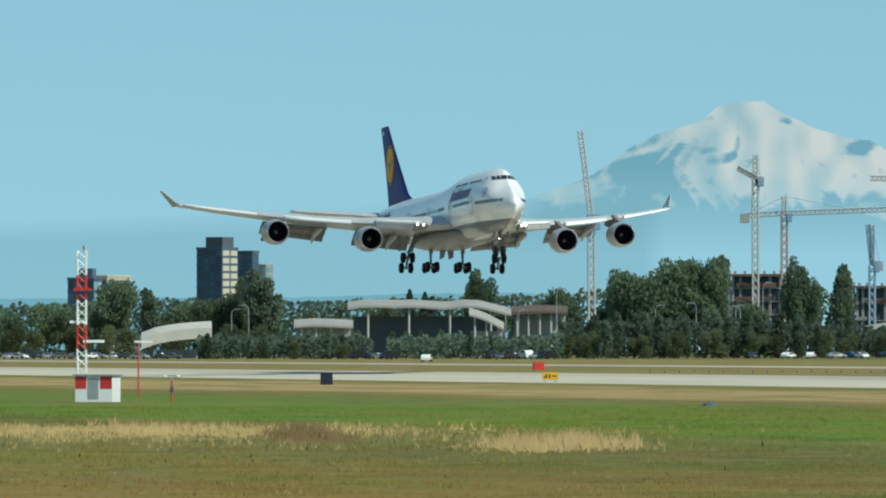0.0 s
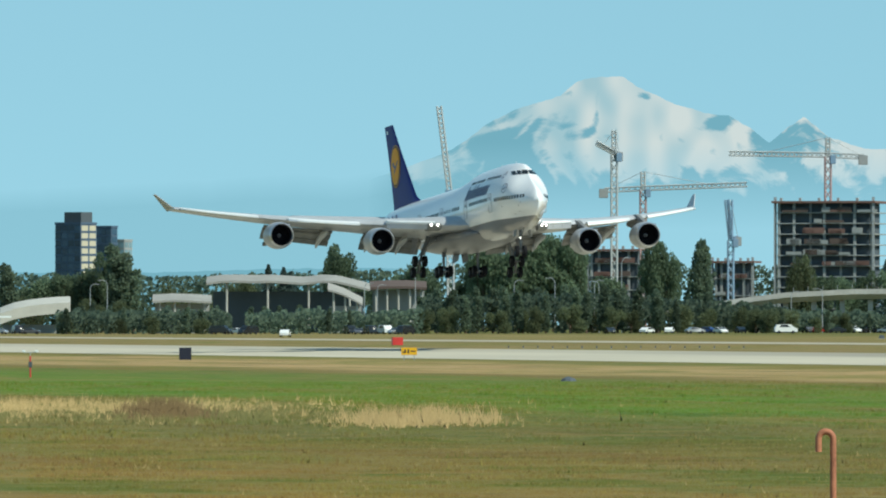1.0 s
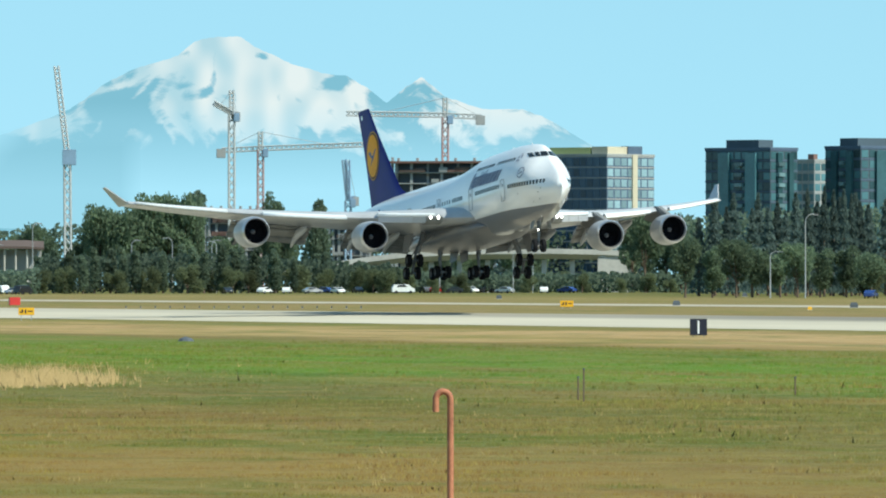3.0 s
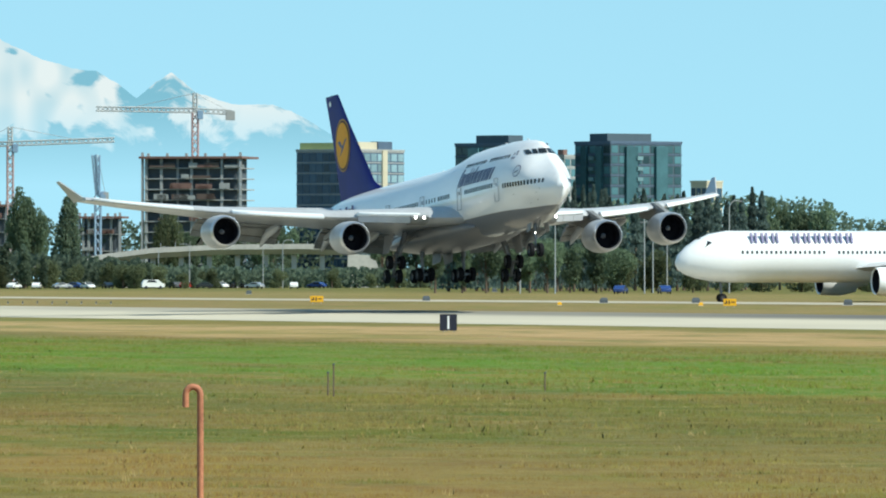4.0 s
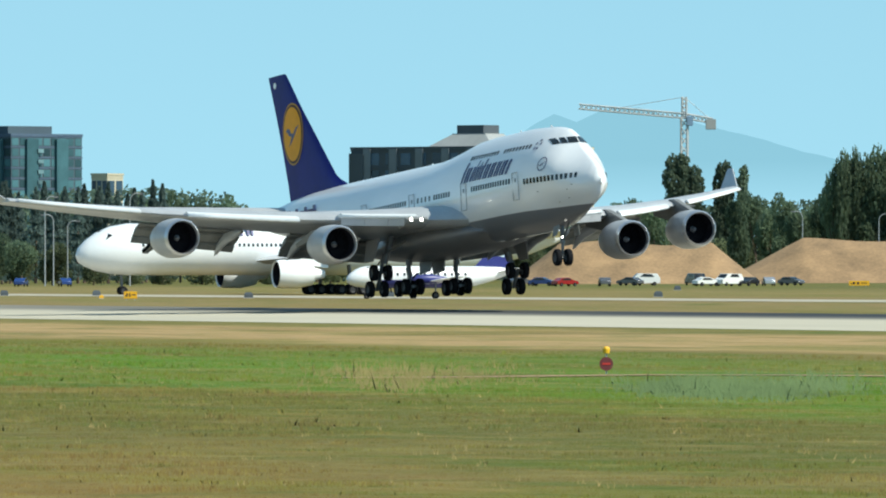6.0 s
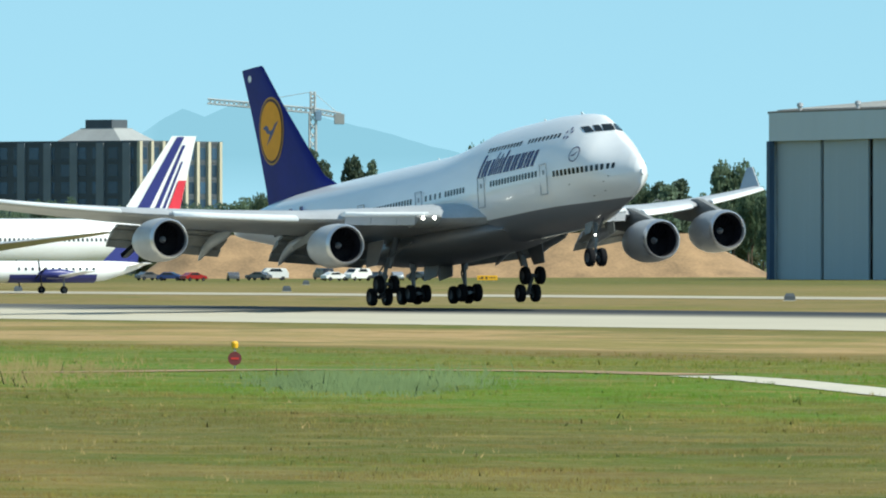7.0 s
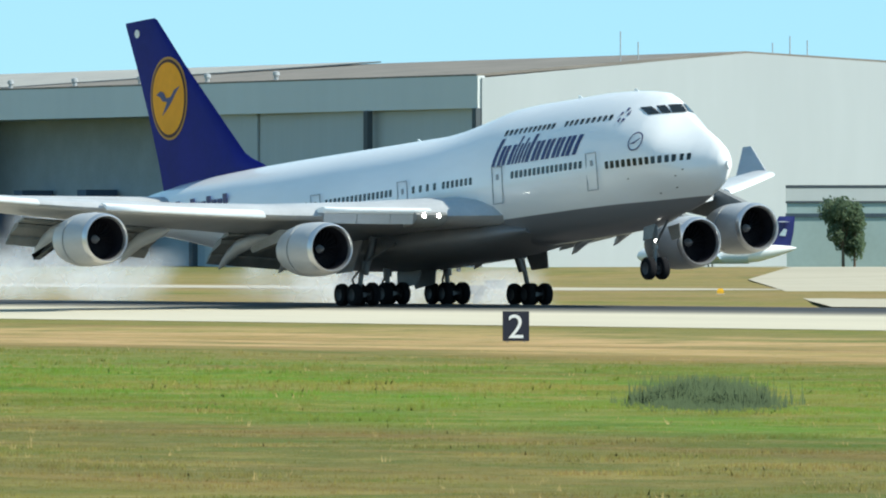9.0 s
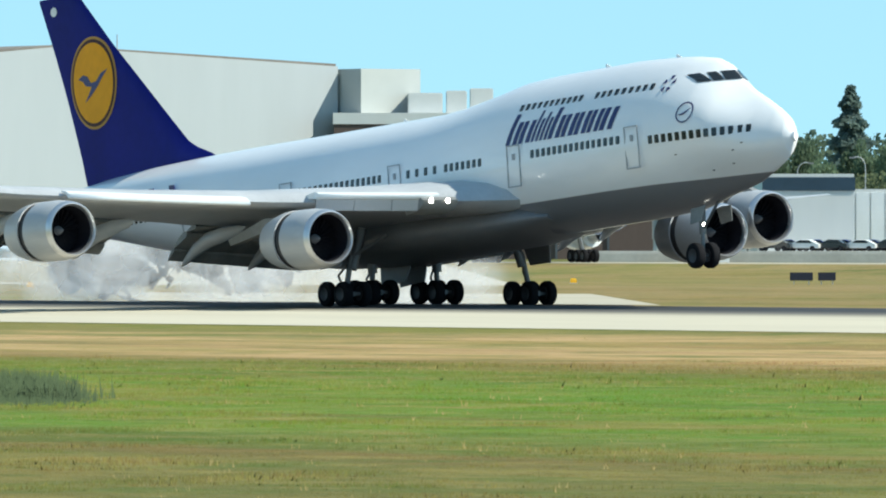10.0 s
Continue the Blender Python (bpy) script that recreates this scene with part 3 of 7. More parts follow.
        for k in range(3):
            y0, y1 = 6.35 + k * 1.36, 6.35 + (k + 1) * 1.36 - 0.03
            rings = [[(NOSE - wing_le(y) + px, sgn * y, wing_z(y) + pz) for px, pz in ((0.5, 0.16), (0.58, 0.14), (0.42, -0.38), (0.34, -0.36))] for y in (y0, y1)]
            part("krueger_flap", loft(bmesh.new(), rings), COWL, w, "pale grey hanging leading edge panel")
        # flaps: three drooped panels each
        for y0, y1 in ((3.9, 10.2), (13.4, 20.2)):
            for k, (off, drop, ang, ch) in enumerate(((-0.5, -0.05, 12, 1.0), (0.35, -0.3, 26, 1.5), (1.6, -0.95, 40, 0.8))):
                rings = []
                for y in (y0, y1):
                    x, z = NOSE - wing_te(y), wing_z(y) - 0.1
                    f = float(np.interp(y, (4, 20), (1.15, 0.9)))
                    ca, sa = math.cos(radians(ang)), math.sin(radians(ang))
                    ring = []
                    for px, pz in ((0, 0), (0.12, 0.1), (0.5, 0.09), (1, 0.0), (0.5, -0.05), (0.1, -0.07)):
                        ax, az = px * ch * f, pz * ch * f * 1.3
                        ring.append((x - off * f - ax * ca - az * sa, sgn * y, z + drop * f - ax * sa + az * ca))
                    rings.append(ring)
                part("flap", loft(bmesh.new(), rings), FLAP_GREY, w, "drooped grey flap", 40)
        for y in (6.3, 9.6, 14.6, 18.8):
            x, z = NOSE - wing_te(y), wing_z(y) - 0.45
            prof = [(4.4, 0.02, 0.0), (3.6, 0.22, -0.12), (2.0, 0.34, -0.25), (0.5, 0.36, -0.45), (-0.9, 0.3, -0.95), (-1.9, 0.18, -1.5), (-2.4, 0.03, -1.8)]
            rings = [[(x + px * 0.9, sgn * y + r * 0.8 * math.cos(a), z + dz * 0.8 + r * 1.15 * math.sin(a)) for a in np.linspace(0, 2 * math.pi, 12, endpoint=False)] for px, r, dz in prof]
            part("flap_fairing", loft(bmesh.new(), rings), WING_GREY, w, "grey flap track fairing", 50)
        for k in (0, 1):
            o = part("landing_light", lathe(bmesh.new(), [(0.05, 0.01), (0.0, 0.12), (-0.05, 0.13)], 14), LAMP, w, "lit round landing light")
            yl = 5.85 + 0.6 * k
            o.matrix_basis = pose(NOSE - wing_le(yl) + 1.0, sgn * yl, wing_z(yl) + 0.06)
        housing = [[(NOSE - wing_le(y) + px, sgn * y, wing_z(y) + pz) for px, pz in ((-0.6, 0.34), (0.7, 0.26), (0.98, 0.1), (0.9, -0.14), (0.4, -0.4), (-0.6, -0.5))] for y in (5.5, 6.75)]
        part("light_housing", loft(bmesh.new(), housing), FLAP_GREY, w, "dark grey landing light housing", 40)
        # tailplane
        st = [(sgn * y, le, ch, z, 0.09, 0) for y, le, ch, z in ((0.3, 57.2, 9.6, 7.2), (2.0, 58.4, 8.6, 7.4), (11.1, 66.8, 2.6, 8.55))]
        part("tailplane", loft(bmesh.new(), wing_rings(st, 14)), WING_GREY, jet, "grey swept tailplane", 45)
    # fin: deep blue, with a yellow disc on each side
    bm = bmesh.new()
    rings = []
    for z, le, te in ((7.6, 49.0, 63.8), (8.9, 50.9, 64.15), (9.24, 51.7, 64.25), (9.65, 53.0, 64.35), (10.02, 53.8, 64.45), (11.5, 55.6, 64.95), (13.34, 57.8, 65.6), (15.7, 60.65, 66.55), (18.6, 63.85, 67.85), (18.75, 64.2, 67.85)):
        ch = te - le
        ring = []
        for i in range(16):
            a = 2 * math.pi * i / 16
            x = 0.5 - 0.5 * math.cos(a)
            h = ch * 0.085 * 2.4 * (0.2969 * math.sqrt(x) - 0.126 * x - 0.3516 * x * x + 0.2843 * x ** 3 - 0.1036 * x ** 4)
            ring.append((NOSE - le - ch * x, h if a <= math.pi else -h, z))
        rings.append(ring)
    fin = part("fin", loft(bm, rings), BLUE, jet, "dark blue tail fin", 45)
    def fin_half(s, z):
        le = float(np.interp(z, (10.02, 11.5, 13.34, 15.7, 18.6), (53.8, 55.6, 57.8, 60.65, 63.85)))
        te = float(np.interp(z, (10.02, 13.34, 18.6), (64.45, 65.6, 67.85)))
        x = max(0.0, min(1.0, (s - le) / (te - le)))
        return (te - le) * 0.204 * (0.2969 * math.sqrt(x) - 0.126 * x - 0.3516 * x * x + 0.2843 * x ** 3 - 0.1036 * x ** 4)

    def decal(name, outline, material, lift, label):
        for sgn in (1, -1):
            bm = bmesh.new()
            rings = []
            for f in ((0.0, 0.25, 0.5, 0.75, 1.0) if name not in ("tail_mark", "winged_shape") else (1.0,)):
                rings.append([(NOSE - 62.65 + px * f, sgn * (fin_half(62.65 - px * f, 13.9 + pz * f) + lift), 13.9 + pz * f) for px, pz in outline])
            loft(bm, rings, len(rings) == 1) if len(rings) > 1 else bm.faces.new([bm.verts.new(q) for q in rings[0]])
            part(name, bm, material, fin, label)

    circle = [(math.cos(2 * math.pi * i / 40), math.sin(2 * math.pi * i / 40)) for i in range(40)]
    decal("disc_rim", [(2.38 * a, 2.44 * b) for a, b in circle], mat("pale_gold_rim", (0.5, 0.27, 0.06), 0.5, spec=0.15), 0.03, "thin pale gold rim")
    decal("disc_ring", [(2.24 * a, 2.3 * b) for a, b in circle], mat("brown_ring", (0.06, 0.025, 0.03), 0.5, spec=0.15), 0.045, "thin dark ring")
    decal("disc", [(2.06 * a, 2.12 * b) for a, b in circle], YELLOW, 0.06, "round golden yellow disc")
    decal("tail_mark", [(-3.7 + 0.33 * a, 4.1 + 0.25 * b) for a, b in circle], WHITE, 0.03, "small pale mark near the fin tip")
    decal("winged_shape", [(-1.5, 0.3), (-0.95, 0.5), (-0.5, 0.38), (-0.2, 0.02), (0.35, 0.05), (0.9, 0.45), (1.6, 0.62), (1.0, 0.2), (0.5, -0.22), (-0.1, -0.6), (-0.9, -0.98), (-0.35, -0.45), (-0.15, -0.2), (-0.75, -0.1), (-1.0, 0.15)], BLUE_TEXT, 0.08, "plain dark blue winged shape")
    part("dome", lathe(bmesh.new(), [(0, 0.01), (-0.5, 0.35), (-1.4, 0.42), (-2.6, 0.01)], 14), COWL_DARK, jet, "dark antenna fairing", 50).matrix_basis = pose(NOSE - 28.5, 0, 8.65)
    for s in (9, 15, 33):
        part("antenna", slab(bmesh.new(), [(0, 0, 0), (-0.5, 0, 0), (-0.55, 0, 0.2), (-0.4, 0, 0.2)], 0.04, (0, 1, 0)), WHITE, jet).matrix_basis = pose(NOSE - s, 0, body_at(s, SECTIONS)[0] - 0.03)
    sleeves = []
    for y, le, z in ((-20.83, 31.67, 3.85), (-11.68, 22.88, 2.56), (11.68, 22.88, 2.56), (20.83, 31.67, 3.85)):
        sleeves.append(build_engine(jet, y, le, z, "grey turbofan engine with dark inlet"))
    # landing gear
    wheel = None
    trucks = []
    for s, y, tilt, wing_gear in ((31.41, -5.5, 1, True), (34.4, -1.92, 0, False), (34.4, 1.92, 0, False), (31.41, 5.5, 1, True)):
        zt = 0.25
        bm = rod(bmesh.new(), (NOSE - s, y, zt), (NOSE - s + 0.1, y * (0.92 if wing_gear else 1.0), 2.3), 0.14, 0.14, 12)
        rod(bm, (NOSE - s + 0.1, y * (0.92 if wing_gear else 1.0), 1.6), (NOSE - s + 0.2, y * (0.8 if wing_gear else 1.0), 3.6), 0.24, 0.26, 12)
        rod(bm, (NOSE - s + 0.1, y * 0.92, 2.2), (NOSE - s + (1.6 if wing_gear else 1.9), y * 0.7, 3.2), 0.09)
        rod(bm, (NOSE - s - 0.15, y, 0.75), (NOSE - s - 0.5, y, 1.35), 0.06)
        rod(bm, (NOSE - s - 0.5, y, 1.35), (NOSE - s, y * 0.95, 1.9), 0.06)
        part("gear_leg", bm, STRUT, jet, "steel landing gear leg", 40)
        bm = rod(bmesh.new(), (-0.85, 0, 0), (0.85, 0, 0), 0.13, 0.13, 10)
        for dx in (-0.735, 0.735):
            rod(bm, (dx, -0.6, 0), (dx, 0.6, 0), 0.09)
        tr = part("gear_truck", bm, STRUT, jet, "four-wheeled gear truck", 40)
        tr.matrix_basis = pose(NOSE - s, y, zt)
        trucks.append((tr, NOSE - s, y, zt, wing_gear))
        for dx in (-0.735, 0.735):
            for dy in (-0.56, 0.56):
                if wheel is None:
                    wheel = part("wheel", wheel_mesh(0.62, 0.46), [TYRE, HUB], tr, "", 40)
                    wheel.matrix_basis = pose(dx, dy, 0)
                else:
                    again(wheel, tr, dx, dy, 0)
        bm = bmesh.new()
        sg = math.copysign(1, y)
        if wing_gear:
            slab(bm, [(NOSE - s + 1.5, y + sg * 0.35, 3.4), (NOSE - s - 1.3, y + sg * 0.35, 3.4), (NOSE - s - 0.9, y + sg * 0.75, 1.7), (NOSE - s + 0.9, y + sg * 0.75, 1.7)], 0.07, (0, 1, 0.2))
        else:
            slab(bm, [(NOSE - s + 1.6, y - sg * 1.5, 2.2), (NOSE - s - 1.4, y - sg * 1.5, 2.2), (NOSE - s - 1.2, y - sg * 1.35, 0.95), (NOSE - s + 1.0, y - sg * 1.35, 1.1)], 0.07, (0, 1, 0))
        part("gear_door", bm, mat("gear_door_grey", (0.2, 0.2, 0.21), 0.5), jet, "grey hanging gear door")
    s = 8.32
    bm = rod(bmesh.new(), (NOSE - s, 0, 0.35), (NOSE - s + 0.1, 0, 1.6), 0.1, 0.1, 12)
    rod(bm, (NOSE - s + 0.08, 0, 1.3), (NOSE - s + 0.15, 0, 3.0), 0.17, 0.17, 12)
    rod(bm, (NOSE - s + 0.1, 0, 1.5), (NOSE - s + 1.7, 0, 2.9), 0.07)
    rod(bm, (NOSE - s, -0.45, 0.3), (NOSE - s, 0.45, 0.3), 0.1)
    ng = part("nose_gear", bm, STRUT, jet, "steel nose gear leg", 40)
    nw = part("wheel", wheel_mesh(0.62, 0.42), [TYRE, HUB], ng, "", 40)
    nw.matrix_basis = pose(NOSE - s, -0.42, 0.3)
    again(nw, ng, NOSE - s, 0.42, 0.3)
    part("taxi_light", lathe(bmesh.new(), [(0.03, 0.01), (0, 0.1), (-0.1, 0.12)], 12), LAMP, ng, "lit taxi light").matrix_basis = pose(NOSE - s + 0.3, 0, 1.75)
    for sg in (-1, 1):
        part("gear_door", slab(bmesh.new(), [(NOSE - s + 1.5, sg * 0.75, 2.6), (NOSE - s + 0.3, sg * 0.75, 2.5), (NOSE - s + 0.4, sg * 0.9, 1.75), (NOSE - s + 1.3, sg * 0.9, 1.85)], 0.05, (0, 1, 0)), FLAP_GREY, jet)
    return jet, trucks, sleeves


W_PROBE = mat("probe_metal", (0.06, 0.06, 0.065), 0.4, 0.5)
AIRLINER, TRUCKS, SLEEVES = build_airliner()


# ---- the far distance ----
def mountain_material(snow):
    """Hazy far range: blue rock with snow on the heights; emission alone stands in for many kilometres of lit air, with
    haze and slope light painted in.
    """
    m = bpy.data.materials.new("far_mountain")
    m.use_nodes = True
    n, l = m.node_tree.nodes, m.node_tree.links
    b = n["Principled BSDF"]
    b.inputs["Roughness"].default_value, b.inputs["Specular IOR Level"].default_value = 1.0, 0.0
    tc, at = n.new("ShaderNodeTexCoord"), n.new("ShaderNodeAttribute")
    at.attribute_name = "snow"
    mp, nz = n.new("ShaderNodeMapping"), n.new("ShaderNodeTexNoise")
    mp.inputs["Scale"].default_value = (1.0, 1.0, 1.2)
    nz.inputs["Scale"].default_value, nz.inputs["Detail"].default_value, nz.inputs["Roughness"].default_value = 0.055, 10, 0.68
    l.new(tc.outputs["Object"], mp.inputs[0])
    l.new(mp.outputs[0], nz.inputs["Vector"])
    add, r, mx = n.new("ShaderNodeMath"), n.new("ShaderNodeMapRange"), n.new("ShaderNodeMix")
    add.operation = "ADD"
    l.new(at.outputs["Fac"], add.inputs[0])
    l.new(nz.outputs["Fac"], add.inputs[1])
    r.inputs[1].default_value, r.inputs[2].default_value = 0.89, 1.1
    l.new(add.outputs[0], r.inputs[0])
    mx.data_type = "RGBA"
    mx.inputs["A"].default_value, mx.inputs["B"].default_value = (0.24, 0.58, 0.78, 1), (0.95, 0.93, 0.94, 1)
    l.new(r.outputs[0], mx.inputs["Factor"])
    # snow painted bluish on shaded slopes and near white on sunlit ones
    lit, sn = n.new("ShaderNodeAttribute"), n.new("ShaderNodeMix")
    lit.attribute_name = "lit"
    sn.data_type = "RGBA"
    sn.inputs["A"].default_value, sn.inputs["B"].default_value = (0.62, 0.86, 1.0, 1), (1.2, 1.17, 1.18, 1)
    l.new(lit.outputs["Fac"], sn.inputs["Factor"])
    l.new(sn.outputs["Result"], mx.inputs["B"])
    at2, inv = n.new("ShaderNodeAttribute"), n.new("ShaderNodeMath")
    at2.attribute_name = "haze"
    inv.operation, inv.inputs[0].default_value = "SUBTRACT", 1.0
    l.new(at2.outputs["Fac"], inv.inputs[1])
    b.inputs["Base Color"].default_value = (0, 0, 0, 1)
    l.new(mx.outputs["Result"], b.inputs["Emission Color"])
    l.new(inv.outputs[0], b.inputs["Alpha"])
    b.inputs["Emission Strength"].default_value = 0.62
    return m


def ridge(u, pts):
    return float(np.interp(u, [p[0] for p in pts], [p[1] for p in pts]))


def build_range(name, u0, u1, step, r, pts, label, snow_line, haze_top, seed, peaks=(), bare=False, fade=0.0):
    """A relief of crags below a skyline, far beyond the airfield."""
    rnd = random.Random(seed)
    bm = bmesh.new()
    sl, hl = bm.verts.layers.float.new("snow"), bm.verts.layers.float.new("haze")
    ll = bm.verts.layers.float.new("lit")
    rows, nv = [], 96
    for i in range(int((u1 - u0) / step) + 1):
        u = u0 + i * step
        top = ridge(u, pts) + 2.4 * (noise.noise((u * 0.03, seed, 0)) + 0.6 * noise.noise((u * 0.1, seed, 1)))
        col = []
        for j in range(nv + 1):
            f = j / nv
            v = top + (640 - top) * f
            rr = r - 260 * f - 60 * noise.noise((u * 0.012, v * 0.012, seed)) * min(1, f * 6)
            x, y = site(u, rr)
            vert = bm.verts.new((x, y, height(v, rr)))
            crag = 0.5 * noise.noise((u * 0.011 + v * 0.004, v * 0.006 - u * 0.002, seed + 3)) + 0.3 * noise.noise((u * 0.028 - v * 0.02, v * 0.02 + u * 0.012, seed + 5))
            a_, d_ = math.atan2(v - 150, u - 1330) + 0.3 * noise.noise((u * 0.012, v * 0.012, 4)), math.hypot(u - 1330, v - 150)
            rib = noise.noise((a_ * 4.2, d_ * 0.006, seed + 9)) + 0.5 * noise.noise((a_ * 11, d_ * 0.012, seed + 1))
            spur = 1 - 2.2 * abs(noise.noise((a_ * 5.5, d_ * 0.004, seed + 12))) - 0.9 * abs(noise.noise((u * 0.03, v * 0.03, seed + 2)))
            k = 0.47 + 0.4 * crag + 0.2 * rib + 0.22 * spur
            # painted slope light from crag gradients, brighter towards the right
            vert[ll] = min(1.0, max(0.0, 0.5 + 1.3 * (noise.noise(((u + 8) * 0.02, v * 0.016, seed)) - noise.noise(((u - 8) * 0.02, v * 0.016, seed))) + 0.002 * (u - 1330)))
            for pu, pv, rad, gain in peaks:
                k += gain * math.exp(-(((u - pu) / rad) ** 2 + ((v - pv) / (rad * 0.5)) ** 2))
            vert[sl] = -1.0 if bare else k + (0.1 if v < snow_line else -0.012 * (v - snow_line) / 2)
            # painted haze: alpha thins the range downwards and at both ends
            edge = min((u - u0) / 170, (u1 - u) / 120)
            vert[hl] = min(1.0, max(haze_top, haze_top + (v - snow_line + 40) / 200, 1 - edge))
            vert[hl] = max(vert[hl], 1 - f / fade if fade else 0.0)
            col.append(vert)
        rows.append(col)
    for a, b in zip(rows, rows[1:]):
        for j in range(nv):
            bm.faces.new((a[j], a[j + 1], b[j + 1], b[j]))
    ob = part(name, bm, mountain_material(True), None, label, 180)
    return tagged(ob, category="mountain", kind="structure")


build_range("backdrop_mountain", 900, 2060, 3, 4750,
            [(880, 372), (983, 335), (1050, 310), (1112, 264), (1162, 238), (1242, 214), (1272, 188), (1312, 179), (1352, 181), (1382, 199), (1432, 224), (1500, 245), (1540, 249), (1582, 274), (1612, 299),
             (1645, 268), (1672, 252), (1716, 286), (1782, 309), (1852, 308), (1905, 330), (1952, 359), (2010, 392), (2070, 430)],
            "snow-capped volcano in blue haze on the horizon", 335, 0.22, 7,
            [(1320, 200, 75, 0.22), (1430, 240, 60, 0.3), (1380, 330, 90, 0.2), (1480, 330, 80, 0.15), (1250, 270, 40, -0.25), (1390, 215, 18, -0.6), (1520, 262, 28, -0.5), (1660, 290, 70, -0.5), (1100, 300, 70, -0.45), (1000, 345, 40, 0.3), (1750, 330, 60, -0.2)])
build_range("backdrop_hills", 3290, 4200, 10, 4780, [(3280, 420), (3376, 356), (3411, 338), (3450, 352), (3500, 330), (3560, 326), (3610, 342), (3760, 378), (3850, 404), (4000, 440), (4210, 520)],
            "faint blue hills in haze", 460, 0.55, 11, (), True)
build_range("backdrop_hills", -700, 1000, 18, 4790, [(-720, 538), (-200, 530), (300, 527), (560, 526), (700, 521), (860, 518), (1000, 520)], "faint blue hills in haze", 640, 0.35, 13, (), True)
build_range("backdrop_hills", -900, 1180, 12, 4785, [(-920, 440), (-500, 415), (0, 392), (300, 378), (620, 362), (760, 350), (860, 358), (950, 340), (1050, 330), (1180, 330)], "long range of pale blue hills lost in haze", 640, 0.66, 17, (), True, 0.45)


# ---- buildings beyond the airfield ----
def wall_mat(name, c, rough=0.8):
    return mat(name, c, rough, 0, 0.12, 5.0, stretch=(1, 1, 0.4))


GLASS_BLUE = mat("blue_glazing", (0.03, 0.06, 0.1), 0.15, 0, 0.25, 8.0, rand=0.5)
GLASS_PALE = mat("pale_glazing", (0.2, 0.3, 0.34), 0.2, 0, 0.25, 6.0, rand=0.35)
GLASS_TEAL = mat("teal_glazing", (0.05, 0.12, 0.14), 0.18, 0, 0.25, 6.0, rand=0.7)
W_BLUE = wall_mat("slate_blue_wall", (0.07, 0.11, 0.17))
W_TEAL = wall_mat("dark_teal_wall", (0.055, 0.085, 0.11))
W_BEIGE = wall_mat("beige_wall", (0.5, 0.45, 0.34))
W_DARK = wall_mat("dark_grey_wall", (0.07, 0.085, 0.1))
W_GREY = wall_mat("grey_wall", (0.3, 0.31, 0.31))
W_RUST = wall_mat("red_oxide_formwork", (0.17, 0.095, 0.08))
W_BROWN = wall_mat("brown_brick_wall", (0.1, 0.07, 0.06))
ROOF_GREY = mat("grey_roofing", (0.3, 0.29, 0.27), 0.7, 0, 0.15, 6.0)
ROOF_DARK = mat("dark_roofing", (0.17, 0.15, 0.13), 0.8, 0, 0.2, 10.0)


def tower(name, ul, uc, ur, vt, r, turn, floors, cols_l, cols_r, wall, glass_l, glass_r, label, slab_mat=None, v_base=None, fill=0.8, slabs=True):
    """A building seen over its nearest corner: left face ul..uc, right face uc..ur, floors with a window each column."""
    k = r * radians(UNIT)
    w1, w2 = (uc - ul) * k / math.cos(radians(turn)), max(3.0, (ur - uc) * k / max(0.2, math.sin(radians(turn))))
    x, y = site(uc, r)
    z0 = ground_z(y)
    h = height(vt, r) - z0
    ob = thing(name, x, y, z0, AXIS - (uc - 784) * UNIT - turn, label, "building")
    wl_ = part("wall", a_box(-w1, 0, 0, w2, 0, h), wall, ob)
    fh = h / (floors + 0.6)
    if slabs:
        sl = part("floor_band", a_box(-w1 - 0.12, 0.12, -0.12, w2 + 0.12, -0.16, 0.16), slab_mat or wall, ob)
        sl.matrix_basis = pose(0, 0, fh * 0.5)
        for i in range(1, floors + 1):
            again(sl, ob, 0, 0, fh * (0.5 + i))
    for cols, width, glass, face in ((cols_l, w1, glass_l, 0), (cols_r, w2, glass_r, 1)):
        if not cols:
            continue
        cw = width / cols
        p = part("window", a_box(-cw * fill / 2, cw * fill / 2, -0.06, 0.06, 0, fh * 0.68), glass, ob)
        first = True
        for i in range(floors):
            for j in range(cols):
                o = p if first else again(p, ob)
                first = False
                zz = fh * (0.66 + i)
                o.matrix_basis = pose(-w1 + cw * (j + 0.5), -0.03, zz) if face == 0 else pose(0.03, cw * (j + 0.5), zz, 0, 0, 90)
    part("parapet", a_box(-w1 - 0.2, 0.2, -0.2, w2 + 0.2, h - 0.1, h + 0.5), slab_mat or wall, ob)
    return ob, w1, w2, h


def extra(ob, name, x0, x1, y0, y1, z0, z1, m, label=""):
    return part(name, a_box(x0, x1, y0, y1, z0, z1), m, ob, label)


# slab towers far to the east
# beige panes on the right face paint in its sunlight
o, w1, w2, h = tower("tower_block", 348, 393, 421, 440, 3900, 35, 13, 4, 2, W_BLUE, GLASS_BLUE, W_BEIGE, "dark blue high-rise with its sunlit end tinted beige")
extra(o, "roof_plant", -w1 * 0.7, -0.5, 1, w2 * 0.8, h, h + 4.5, W_DARK, "dark roof plant room")
tower("tower_block", 421, 447, 458, 446, 3960, 30, 12, 3, 1, W_BLUE, GLASS_BLUE, GLASS_BLUE, "slate blue high-rise behind another tower")
tower("tower_block", 454, 470, 484, 470, 4100, 30, 11, 2, 2, W_GREY, GLASS_PALE, GLASS_PALE, "pale grey distant high-rise")
o, w1, w2, h = tower("office_building", 120, 166, 180, 494, 3300, 25, 6, 4, 2, W_BLUE, GLASS_BLUE, GLASS_PALE, "low dark blue office building")
extra(o, "roof_plant", -6, -1, 1, 4, h, h + 3.5, W_BLUE)
